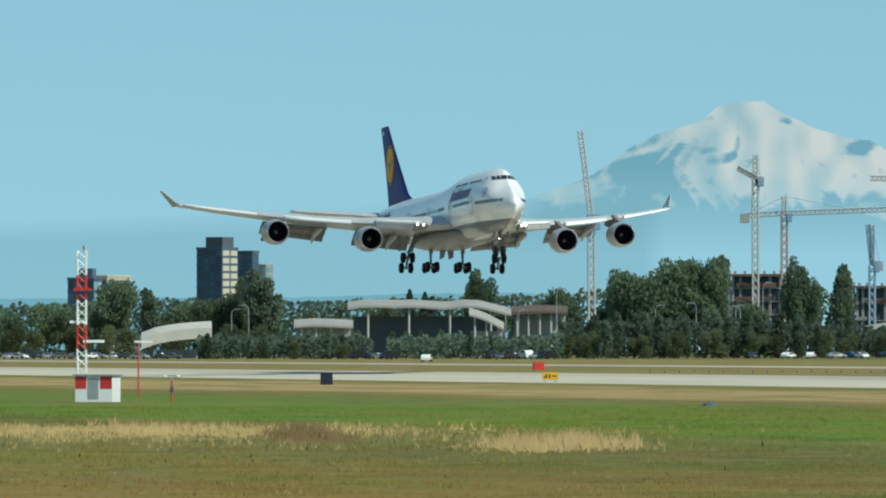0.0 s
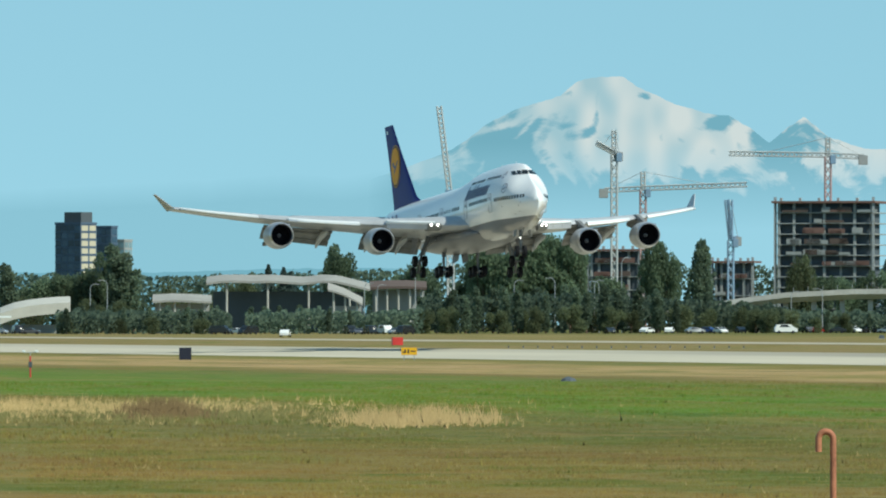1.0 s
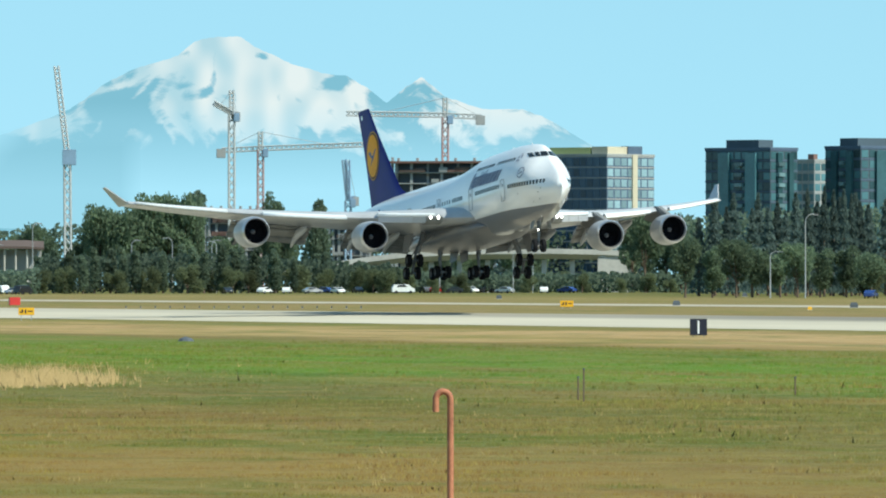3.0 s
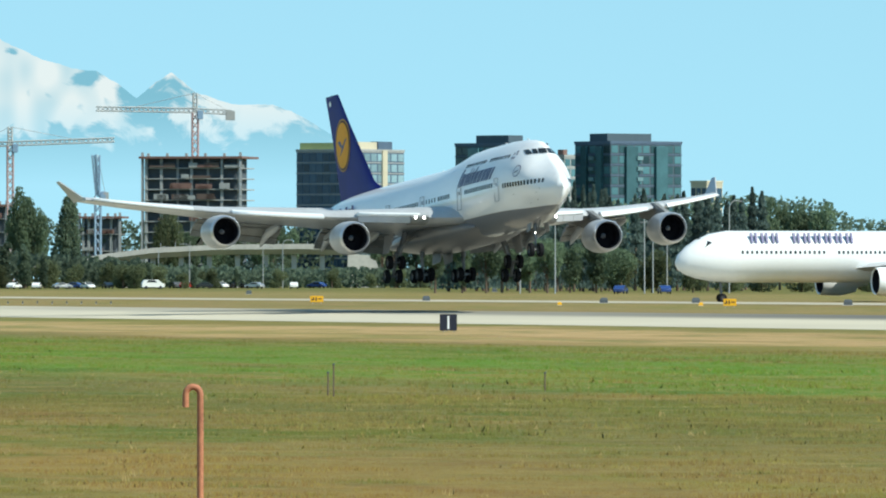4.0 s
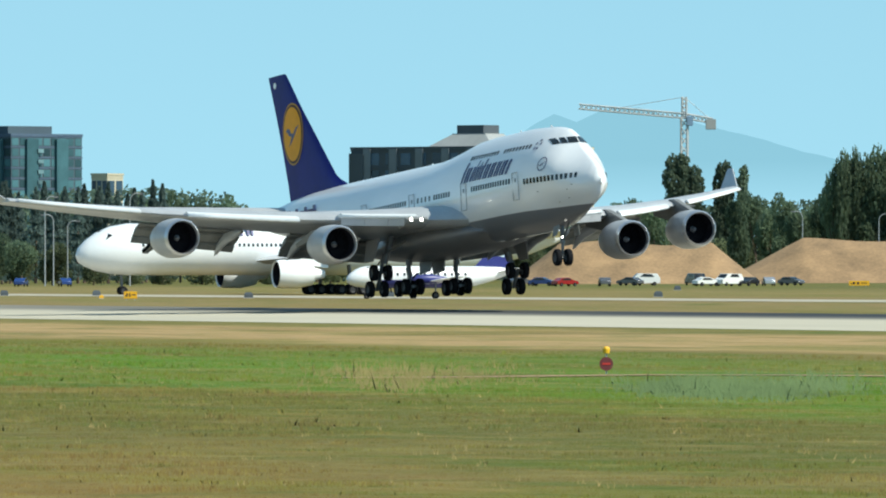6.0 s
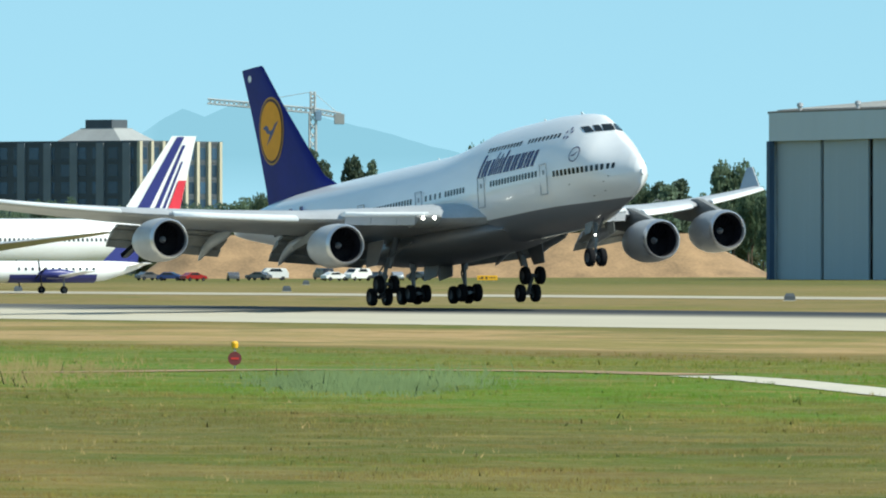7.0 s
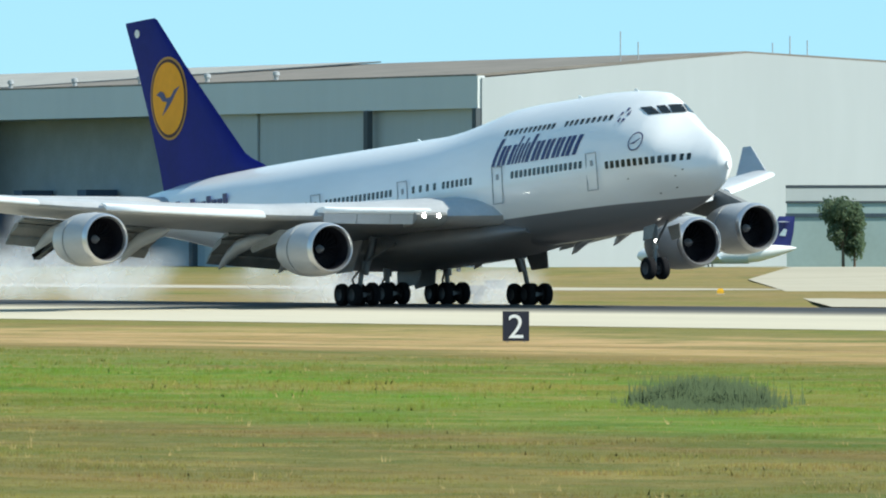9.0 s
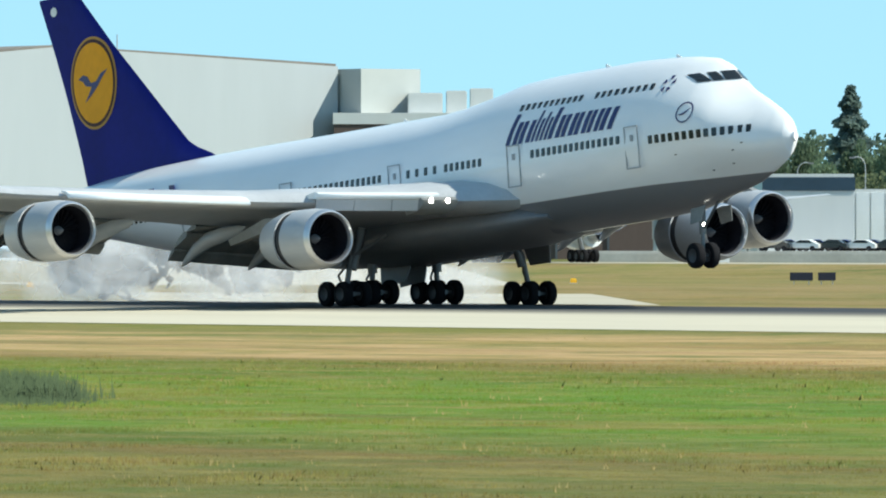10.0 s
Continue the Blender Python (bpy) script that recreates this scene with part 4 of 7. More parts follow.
tower("office_building", 162, 190, 232, 490, 3400, 30, 5, 3, 3, W_BEIGE, GLASS_BLUE, GLASS_BLUE, "pale beige low office building behind trees")
# glass office block with a yellow-topped roof
# right face glazed paler than the left: its sunlight is in the glass colour
o, w1, w2, h = tower("office_building", 1894, 2001, 2085, 390, 2900, 32, 12, 9, 7, W_BLUE, GLASS_BLUE, GLASS_PALE, "glass office block with its sunlit end in pale bands", v_base=560, slab_mat=W_GREY)
extra(o, "roof_screen", -w1 + 0.5, -w1 * 0.3, 1, 6, h + 0.4, h + 2.4, wall_mat("yellow_green_screen", (0.45, 0.47, 0.2)), "yellow-green roof screen")
extra(o, "roof_plant", -w1 * 0.28, -0.4, 1, w2 * 0.55, h + 0.4, h + 2.6, W_BEIGE)
extra(o, "roof_plant", -2.5, 0.0, w2 * 0.45, w2 * 0.75, h + 0.4, h + 2.8, W_BLUE)
extra(o, "pier", 0.05, 0.5, w2 * 0.52, w2 * 0.62, 0, h + 0.3, W_BEIGE, "pale concrete pier")
# twin glass apartment towers with a smaller one between
for ul, uc, ur, vt, cl, cr in ((2175, 2290, 2338, 371, 9, 4), (2387, 2450, 2576, 368, 5, 9)):
    o, w1, w2, h = tower("apartment_tower", ul, uc, ur, vt + 8, 2700, 38 if ul < 2300 else 52, 13, cl, cr, W_TEAL, GLASS_TEAL, GLASS_TEAL, "dark teal glass apartment tower with balconies", slab_mat=W_BLUE)
    extra(o, "roof_plant", -w1 * 0.75, -w1 * 0.25, 2, w2 * 0.7, h, h + 2.6, W_TEAL, "dark roof plant room")
    fh = h / 13.6
    for j in (0.2, 0.62):
        extra(o, "bay", -w1 * (j + 0.16), -w1 * j, -0.9, 0.02, 0, h - 1, GLASS_TEAL, "projecting glazed bay")
        extra(o, "bay", 0.0, 0.9, w2 * j, w2 * (j + 0.16), 0, h - 1, GLASS_TEAL, "projecting glazed bay")
    bal = part("balcony", a_box(-w1 * 0.12, 0, -1.3, 0, -0.1, 0.9), mat("balcony_glass", (0.12, 0.2, 0.22), 0.25, rand=0.4), o, "glazed balcony")
    bal.matrix_basis = pose(-w1 * 0.4, 0, fh)
    for i in range(2, 13):
        again(bal, o, -w1 * 0.4, 0, fh * i)
    for i in range(1, 13):
        again(bal, o, 0.0, w2 * 0.42, fh * i, 0, 0, 90)
o, w1, w2, h = tower("apartment_tower", 2336, 2368, 2390, 400, 2900, 35, 12, 3, 2, W_GREY, GLASS_TEAL, GLASS_TEAL, "smaller grey glass apartment tower")
extra(o, "roof_plant", -3, -1, 1, 3, h, h + 2, W_RUST)
tower("office_building", 2592, 2620, 2648, 446, 2900, 30, 4, 3, 2, W_BEIGE, GLASS_BLUE, GLASS_BLUE, "low beige building behind dark trees")
# hotel: dark glazed wing, stepped, with a pale columned end
o, w1, w2, h = tower("hotel", 3048, 3330, 3481, 398, 2350, 38, 7, 10, 7, W_DARK, GLASS_BLUE, GLASS_BLUE, "dark glazed hotel with pale columns at its end", slab_mat=W_DARK, fill=0.6)
for i in range(8):
    extra(o, "column", 0.0, 0.9, w2 * i / 7.4, w2 * i / 7.4 + 1.0, 0, h + 0.4, W_BEIGE, "pale concrete column")
for i in range(6):
    extra(o, "pier", -w1 * (i + 0.5) / 6, -w1 * (i + 0.5) / 6 + 2.2, -0.5, 0, 0, h, mat("grey_pier", (0.17, 0.19, 0.21), 0.8), "grey concrete pier")
extra(o, "stair_tower", -w1 - 0.1, -w1 + 4.2, -0.8, 6, 0, h - 1.0, W_DARK)
bm = bmesh.new()
cx = -w1 * 0.34
loft(bm, [[(cx - a, -b + 9, z) for a, b in ((-s * 1.4, -s), (s * 1.4, -s), (s * 1.4, s), (-s * 1.4, s))] for s, z in ((7.0, h + 0.4), (3.6, h + 3.4), (3.6, h + 3.6))])
part("roof", bm, W_GREY, o, "pale pyramid roof")
extra(o, "roof_lantern", cx - 4.0, cx + 4.0, 6.0, 12.0, h + 3.6, h + 5.6, W_DARK)


# building under construction with its formwork tables
def build_shell(ul, ur, vt, r, floors, label):
    x, y = site((ul + ur) / 2, r)
    w = (ur - ul) * r * radians(UNIT)
    z0 = ground_z(y)
    h = height(vt, r) - z0
    ob = thing("building_shell", x, y, z0, AXIS - ((ul + ur) / 2 - 784) * UNIT - 12, label, "building")
    d, fh = w * 0.8, h / floors
    sl = part("floor_slab", a_box(-w / 2, w / 2, 0, d, -0.14, 0.14), W_GREY, ob, "bare concrete floor slab")
    sl.matrix_basis = pose(0, 0, fh)
    for i in range(2, floors):
        again(sl, ob, 0, 0, fh * i)
    top = part("formwork", a_box(-w / 2 - 1.2, w / 2 + 1.2, -1.2, d, -0.3, 0.3), W_RUST, ob, "rust-red formwork deck")
    top.matrix_basis = pose(0, 0, h)
    col = part("column", a_box(-0.35, 0.35, -0.35, 0.35, 0, h), W_GREY, ob, "concrete column")
    col.matrix_basis = pose(-w / 2 + 0.6, 0.6, 0)
    for i in range(1, 7):
        again(col, ob, -w / 2 + 0.6 + (w - 1.2) * i / 6, 0.6 if i % 2 else 2.5, 0)
    # added dark fill, nearly full width, makes the open floors look dense
    part("core", a_box(-w * 0.47, w * 0.46, d * 0.1, d * 0.75, 0, h - 0.4), W_DARK, ob, "dark fill inside the open floors")
    rnd = random.Random(int(ul))
    for i in range(floors * 3):
        wx, zz = rnd.uniform(-w / 2, w / 2 - 4), rnd.randint(floors // 2, floors - 1) * fh
        part("formwork_panel", a_box(wx, wx + rnd.uniform(2, 6), -0.5, -0.3, zz + 0.2, zz + rnd.uniform(0.8, 1.8)), rnd.choice((W_RUST, W_BROWN, W_GREY)), ob)
    for side in (-w / 2 - 0.6, w / 2 + 0.2):
        for i in range(5):
            part("scaffold_pole", a_box(side, side + 0.25, -0.7 + i * 0.6, -0.5 + i * 0.6, 0, h + 1.4), STEEL, ob)
    for i in range(5):
        again(col, ob, -w / 2 + w * i / 5 + 0.7, 3.0, 1.2)
    return ob


build_shell(1622, 1794, 402, 2750, 12, "concrete tower shell under construction with rusty formwork")
build_shell(1292, 1380, 487, 2850, 6, "low concrete shell under construction with reddish formwork")
build_shell(1512, 1580, 508, 2900, 4, "low concrete shell with bare columns")


# ---- cranes ----
# the white cranes are greyed here, with distance haze put into their colour
CRANE_HAZED_WHITE = mat("crane_white", (0.36, 0.38, 0.39), 0.5, 0, 0.1, 3.0)
CRANE_PINK = mat("crane_faded_red", (0.32, 0.22, 0.22), 0.5, 0, 0.15, 3.0)
CRANE_BLUE = mat("crane_blue_grey", (0.2, 0.3, 0.42), 0.5, 0, 0.15, 3.0)


def lattice(a, b, half, bar, n):
    """Four chords with lacing between two points."""
    a, b = Vector(a), Vector(b)
    d = (b - a).normalized()
    sx = d.cross(Vector((0.13, 1, 0.07))).normalized() * half
    sy = d.cross(sx).normalized() * half
    bm = bmesh.new()
    cs = [sx + sy, sx - sy, -sx - sy, -sx + sy]
    for c in cs:
        rod(bm, a + c, b + c, bar, bar, 4)
    for i in range(n):
        p, q = a.lerp(b, i / n), a.lerp(b, (i + 1) / n)
        for j in range(4):
            rod(bm, p + cs[j], q + cs[(j + 1) % 4], bar * 0.7, bar * 0.7, 4)
    return bm


def tower_crane(u, v_top, v_cab, u_tip, v_tip, u_back, v_back, r, m, label, jib_m=None):
    x, y = site(u, r)
    z0 = ground_z(y)
    ob = thing("tower_crane", x, y, z0, AXIS - (u - 784) * UNIT, label, "crane")
    k = r * radians(UNIT)
    zc, zt = height(v_cab, r) - z0, height(v_top, r) - z0
    part("mast", lattice((0, 0, 0), (0, 0, zc), 0.8, 0.2, int(zc / 2.2)), m, ob, "lattice mast")
    part("tower_top", lattice((0, 0, zc), (0, 0, zt), 0.55, 0.18, 5), jib_m or m, ob)
    part("cab", a_box(0.6, 2.2, -1.4, 0.4, zc - 2.0, zc + 0.4, 0.15), CRANE_BLUE, ob, "operator cab")
    tip, back = ((u_tip - u) * k, -2, height(v_tip, r) - z0), ((u_back - u) * k, 1, height(v_back, r) - z0)
    jib = part("jib", lattice((0, 0, zc + 0.5), tip, 0.6, 0.16, 22), jib_m or m, ob, "long lattice jib")
    part("counter_jib", lattice((0, 0, zc + 0.5), back, 0.6, 0.16, 7), jib_m or m, ob)
    part("counterweight", a_box(back[0] - 1.6, back[0] + 1.0, back[1] - 1, back[1] + 1, back[2] - 2.2, back[2] + 0.4, 0.1), W_GREY, ob, "grey counterweight")
    bm = rod(bmesh.new(), (0, 0, zt), tuple(Vector((0, 0, zc + 0.5)).lerp(Vector(tip), 0.7)), 0.07, 0.07, 4)
    rod(bm, (0, 0, zt), back, 0.07, 0.07, 4)
    part("tie_rod", bm, STEEL, ob)
    return ob


tower_crane(1337, 275, 318, 1306, 298, 1346, 316, 2800, CRANE_HAZED_WHITE, "white tower crane before the snowy mountain")
tower_crane(1388, 348, 381, 1572, 371, 1320, 381, 2820, CRANE_PINK, "tower crane with faded red mast and long jib", CRANE_HAZED_WHITE)
tower_crane(1715, 288, 322, 1540, 316, 1779, 322, 2765, CRANE_PINK, "tower crane above a building shell", CRANE_HAZED_WHITE)
tower_crane(3641, 308, 345, 3455, 325, 3690, 350, 2500, CRANE_HAZED_WHITE, "pale tower crane beyond tall trees")
tower_crane(1543, 398, 470, 1536, 398, 1556, 466, 2850, CRANE_BLUE, "blue luffing crane with its jib raised")
x, y = site(1048, 2750)
crawler = thing("crawler_crane", x, y, ground_z(y), AXIS - (1048 - 784) * UNIT, "tall pale crane with a steep lattice boom", "crane")
k = 2750 * radians(UNIT)
zb = height(385, 2750) - ground_z(y)
part("mast", lattice((0, 0, 1), (-0.3, 0, zb), 0.85, 0.2, 16), CRANE_HAZED_WHITE, crawler, "lattice mast")
part("boom", lattice((-0.3, 0, zb), (-21 * k, 0, height(232, 2750) - ground_z(y)), 0.6, 0.17, 18), CRANE_HAZED_WHITE, crawler, "steep lattice boom")
part("machine_house", a_box(-1.6, 2.2, -1.2, 1.2, zb - 3.5, zb + 0.8, 0.1), CRANE_BLUE, crawler, "machinery house")
part("undercarriage", a_box(-3, 3, -3, 3, 0, 1.4, 0.2), W_DARK, crawler)


# ---- station with sweeping roofs, flyover, low sheds ----
def curved_roof(name, u0, u1, r, vs, thick, depth, m, label, posts=0, glaze=False):
    x, y = site((u0 + u1) / 2, r)
    z0 = ground_z(y)
    w = (u1 - u0) * r * radians(UNIT)
    ob = thing(name, x, y, z0, AXIS - ((u0 + u1) / 2 - 784) * UNIT, label, "building")
    n = 24
    lo = []
    for i in range(n + 1):
        f = i / n
        z = height(float(np.interp(f, np.linspace(0, 1, len(vs)), vs)), r) - z0
        lo.append((-w / 2 + w * f, z))
    bm = bmesh.new()
    loft(bm, [[(px, 0, pz), (px, depth, pz + 1.6), (px, depth, pz + 1.6 - thick), (px, 0, pz - thick)] for px, pz in lo])
    part("roof", bm, m, ob, "sweeping grey roof", 30)
    for i in range(posts):
        f = (i + 0.5) / posts
        z = float(np.interp(f, np.linspace(0, 1, n + 1), [p[1] for p in lo]))
        part("column", a_rod((-w / 2 + w * f, 1.2, 0), (-w / 2 + w * f, 1.2, z - thick * 0.5), 0.28), CONCRETE, ob, "pale concrete column")
    part("back_wall", a_box(-w * 0.46, w * 0.46, depth * 0.5, depth * 0.6, 0, min(p[1] for p in lo) - thick - 0.05), W_DARK if glaze else W_GREY, ob, "dark glazed wall" if glaze else "")
    return ob


curved_roof("station_building", 615, 905, 2500, [545, 541, 541, 542, 541, 543, 545, 541, 542, 549, 556], 0.55, 14, ROOF_GREY, "low station building under a sweeping grey roof", 4, True)
curved_roof("station_canopy", 830, 892, 2480, [556, 560, 566, 574, 582], 0.5, 6, ROOF_GREY, "small grey canopy beside the station", 3)
curved_roof("exhibition_hall", 250, 375, 2450, [600, 591, 586, 583, 581, 580], 2.6, 16, mat("pale_roof_sheet", (0.5, 0.48, 0.43), 0.6), "low hall with a pale curved roof", 0)
curved_roof("low_shed", 905, 1005, 2520, [553, 551, 551, 553], 0.6, 10, W_BROWN, "low brown flat-roofed shed", 5)
curved_roof("low_shed", 520, 625, 2420, [577, 575, 576, 578], 0.5, 10, ROOF_GREY, "low pale-roofed shed behind trees", 4)


def build_flyover():
    r = 2350
    x, y = site(1800, r)
    z0 = ground_z(y)
    ob = thing("flyover", x, y, z0, AXIS - (1800 - 784) * UNIT, "grey concrete road flyover on columns", "bridge")
    k = r * radians(UNIT)
    rings = []
    for u, v in ((1400, 596), (1480, 585), (1560, 572), (1640, 562), (1760, 556), (1900, 555), (2000, 557), (2040, 560)):
        px, pz = (u - 1800) * k, height(v, r) - z0
        rings.append([(px, 0, pz), (px, 9, pz), (px, 9, pz - 2.4), (px, 1.5, pz - 2.4), (px, 0, pz - 1.2)])
    part("deck", loft(bmesh.new(), rings), CONCRETE, ob, "grey concrete deck", 30)
    for u in range(1590, 2000, 50):
        part("pier", a_box((u - 1800) * k - 0.6, (u - 1800) * k + 0.6, 3, 6, 0, height(575, r) - z0), CONCRETE, ob, "concrete pier")
    part("abutment", a_box((1985 - 1800) * k, (2045 - 1800) * k, 0.5, 8.5, 0, height(560, r) - z0), CONCRETE, ob, "pale concrete abutment")
    for u in range(1420, 2040, 26):
        part("railing_post", a_box((u - 1800) * k - 0.06, (u - 1800) * k + 0.06, 0.1, 0.25, height(float(np.interp(u, (1400, 1640, 1760, 2040), (596, 562, 556, 560))), r) - z0, height(float(np.interp(u, (1400, 1640, 1760, 2040), (596, 562, 556, 560))), r) - z0 + 1.1), STEEL, ob)
    return ob


build_flyover()


# ---- hangar ----
def build_hangar():
    x0, x1, y0, y1 = -1500.0, -1251.0, 712.0, 806.0
    z0 = ground_z(y0)
    ob = thing("hangar", x1, y0, z0, 0, "huge pale grey aircraft hangar with a dark open doorway", "hangar")
    E = 27.9 - z0
    A = 31.9 - z0
    L, D = x0 - x1, y1 - y0
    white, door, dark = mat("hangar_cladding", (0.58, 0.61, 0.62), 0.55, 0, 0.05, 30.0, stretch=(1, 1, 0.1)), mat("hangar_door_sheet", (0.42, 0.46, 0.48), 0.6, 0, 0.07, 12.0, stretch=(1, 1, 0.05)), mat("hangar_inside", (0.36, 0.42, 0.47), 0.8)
    # gable wall facing along the runway, with its ridge off centre
    bm = bmesh.new()
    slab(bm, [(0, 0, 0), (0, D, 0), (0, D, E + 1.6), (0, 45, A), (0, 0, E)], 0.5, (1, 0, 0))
    # base colour set darker than the front to offset the sun on this wall
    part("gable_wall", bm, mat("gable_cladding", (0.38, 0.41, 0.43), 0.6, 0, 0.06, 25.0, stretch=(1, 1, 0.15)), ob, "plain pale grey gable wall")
    bm = bmesh.new()
    slab(bm, [(L, 0, 0), (L, D, 0), (L, D, E + 1.6), (L, 45, A), (L, 0, E)], 0.5, (1, 0, 0))
    part("end_wall", bm, white, ob)
    part("back_wall", a_box(L, 0, D - 0.5, D, 0, E + 1.5), white, ob)
    part("fascia", a_box(L, 0, -0.6, 0.6, E - 4.4, E + 0.3), white, ob, "deep pale fascia over the doors")
    roof = bmesh.new()
    slab(roof, [(L - 0.5, -0.6, E + 0.35), (-0.3, -0.6, E + 0.35), (-0.3, 45, A + 0.1), (L - 0.5, 45, A + 0.1)], 0.4, (0, -0.1, 1))
    slab(roof, [(L - 0.5, 45, A + 0.1), (-0.3, 45, A + 0.1), (-0.3, D, E + 1.8), (L - 0.5, D, E + 1.8)], 0.4, (0, 0.1, 1))
    part("roof", roof, ROOF_DARK, ob, "shallow brown-grey roof")
    part("roof_panel", slab(bmesh.new(), [(L, 1, E + 0.75), (L + 95, 1, E + 0.75), (L + 140, 44, A + 0.5), (L, 44, A + 0.5)], 0.2, (0, -0.1, 1)), ROOF_GREY, ob, "paler end of the roof")
    # doors: sliding leaves left and right of the opening
    leaf = part("door_leaf", a_box(-8.4, 8.4, -0.2, 0.2, 0, E - 4.4), door, ob, "tall sheet metal door leaf")
    leaf.matrix_basis = pose(L + 9, 0.8, 0)
    for i, xx in enumerate((L + 27, L + 45, L + 62)):
        again(leaf, ob, xx, 0.8 + 0.3 * (i % 2), 0)
    for i in range(5):
        again(leaf, ob, -9 - 17.2 * i, 0.8 + 0.3 * (i % 2), 0)
    for xx in (L + 0.3, L + 54, L + 72, -88, -33, -0.5):
        part("door_post", a_box(xx - 0.6, xx + 0.6, -0.9, 0.0, 0, E - 4.4), W_BLUE if xx < -150 else W_DARK, ob, "dark door post")
    part("inner_wall", a_box(L + 60, -84, 13, 13.4, 0, E - 4.0), dark, ob, "dark back of the bay")
    part("ceiling", a_box(L + 60, -84, 0.7, 13, E - 4.3, E - 4.0), dark, ob)
    for i in range(5):
        part("dock", a_box(L + 75 + i * 11, L + 78 + i * 11, 7, 12.5, 0, 9 + 3 * (i % 2)), W_BLUE, ob, "blue maintenance dock")
    for i in range(9):
        part("roof_vent", lathe(bmesh.new(), [(0, 0.35), (0.9, 0.35), (1.0, 0.55), (1.5, 0.5), (1.7, 0.02)], 12, 0, "Z"), STEEL, ob, "small roof vent").matrix_basis = pose(L + 10 + i * 22, 0.4, E + 0.3)
    for yy, hh in ((24, 3.0), (27, 1.5), (50, 1.6), (53, 2.6), (56, 2.0)):
        part("mast", a_rod((-1, yy, A - 1.5), (-1, yy, A + hh), 0.09), STEEL, ob, "thin roof antenna")
    # lower blocks at the far end
    part("annex", a_box(-8, 6, D + 0.4, D + 11, 0, E + 1.2), mat("annex_cladding", (0.4, 0.42, 0.41), 0.6, 0, 0.06, 25.0), ob, "pale square annex")
    return ob


build_hangar()


def low_building(name, u0, u1, r, vt, depth, wall, label, bands=(), cat_="building"):
    x, y = site((u0 + u1) / 2, r)
    z0 = ground_z(y)
    w, h = (u1 - u0) * r * radians(UNIT), height(vt, r) - z0
    ob = thing(name, x, y, z0, AXIS - ((u0 + u1) / 2 - 784) * UNIT, label, cat_)
    part("wall", a_box(-w / 2, w / 2, 0, depth, 0, h), wall, ob)
    for v0, v1, m in bands:
        part("wall_band", a_box(-w / 2 - 0.15, w / 2 + 0.15, -0.15, depth, height(v1, r) - z0, height(v0, r) - z0), m, ob)
    return ob, w, h


o, w, h = low_building("terminal_building", 6720, 7290, 1480, 384, 20, W_BROWN, "dark brown brick building with a pale parapet", ((382, 402, LIGHT_WALL), (492, 505, LIGHT_WALL)))
for i in range(6):
    part("pilaster", a_box(-w / 2 + 2 + i * w / 6.2, -w / 2 + 2.35 + i * w / 6.2, -0.2, 0.1, 0, h - 3), W_DARK, o)
for u0, u1, v in ((6850, 6912, 346), (6918, 6955, 342), (6960, 7002, 338)):
    k = 1480 * radians(UNIT)
    part("roof_unit", a_box((u0 - 7005) * k, (u1 - 7005) * k, 3, 8, h, h + (384 - v) * k, 0.15), LIGHT_WALL, o, "pale boxy roof plant")
low_building("ramp_building", 6300, 6760, 1330, 503, 8, mat("pale_green_glazing", (0.36, 0.45, 0.44), 0.4, 0, 0.1, 6.0), "low pale green ramp building with a dark roof edge", ((499, 504, W_DARK), (505, 527, LIGHT_WALL), (527, 531, W_DARK), (549, 556, W_TEAL)))
o, w, h = low_building("terminal_wing", 7285, 7485, 1420, 478, 12, LIGHT_WALL, "pale low terminal wing with a grey glazed storey", ((500, 520, GLASS_PALE), (556, 606, W_GREY)))
for i in range(9):
    part("mullion", a_box(-w / 2 + (i + 0.5) * w / 9 - 0.15, -w / 2 + (i + 0.5) * w / 9 + 0.15, -0.35, -0.15, 0.3, h * 0.72), W_DARK, o)
o, w, h = low_building("gate_booth", 7346, 7420, 1225, 582, 4, WHITE, "small white gate booth with a red roof", ((574, 584, W_RUST),), "booth")
part("booth_window", a_box(-0.8, 1.9, -0.2, 0.1, h * 0.25, h * 0.75), DARK_GLASS, o, "dark booth window")
o, w, h = low_building("terminal_wing", 7480, 7640, 1250, 490, 12, LIGHT_WALL, "white low building with blue glazing", ((496, 520, GLASS_BLUE),))
o, w, h = low_building("terminal_wing", 7590, 7800, 1270, 517, 12, LIGHT_WALL, "white low wall building")
for i in range(8):
    part("panel", a_box(-w / 2 + i * w / 8 + 0.1, -w / 2 + (i + 1) * w / 8 - 0.1, -0.15, 0, 0.5, h - 0.4), WHITE, o, "white wall panel")
low_building("works_shed", 3790, 4120, 1900, 612, 8, W_DARK, "dark low sheds below a dirt bank")


# ---- other aircraft on the far side of the runway ----
def simple_sections(length, rad, zc, nose=6.0, tail=18.0):
    pts = []
    for s, f, dz in ((0.02, 0.03, -0.25), (0.4, 0.3, -0.22), (1.2, 0.52, -0.17), (2.4, 0.74, -0.1), (4.0, 0.91, -0.03), (nose, 1.0, 0)):
        pts.append((s * rad / 2.9, zc + rad * (dz + f), zc + rad * (dz - f), rad * f))
    for k, f, dz in ((0, 1, 0), (0.35, 0.9, 0.09), (0.65, 0.62, 0.32), (0.88, 0.32, 0.52), (1, 0.06, 0.62)):
        s = length - tail + tail * k
        pts.append((s, zc + rad * (dz + f), zc + rad * (dz - f), rad * f))
    return pts


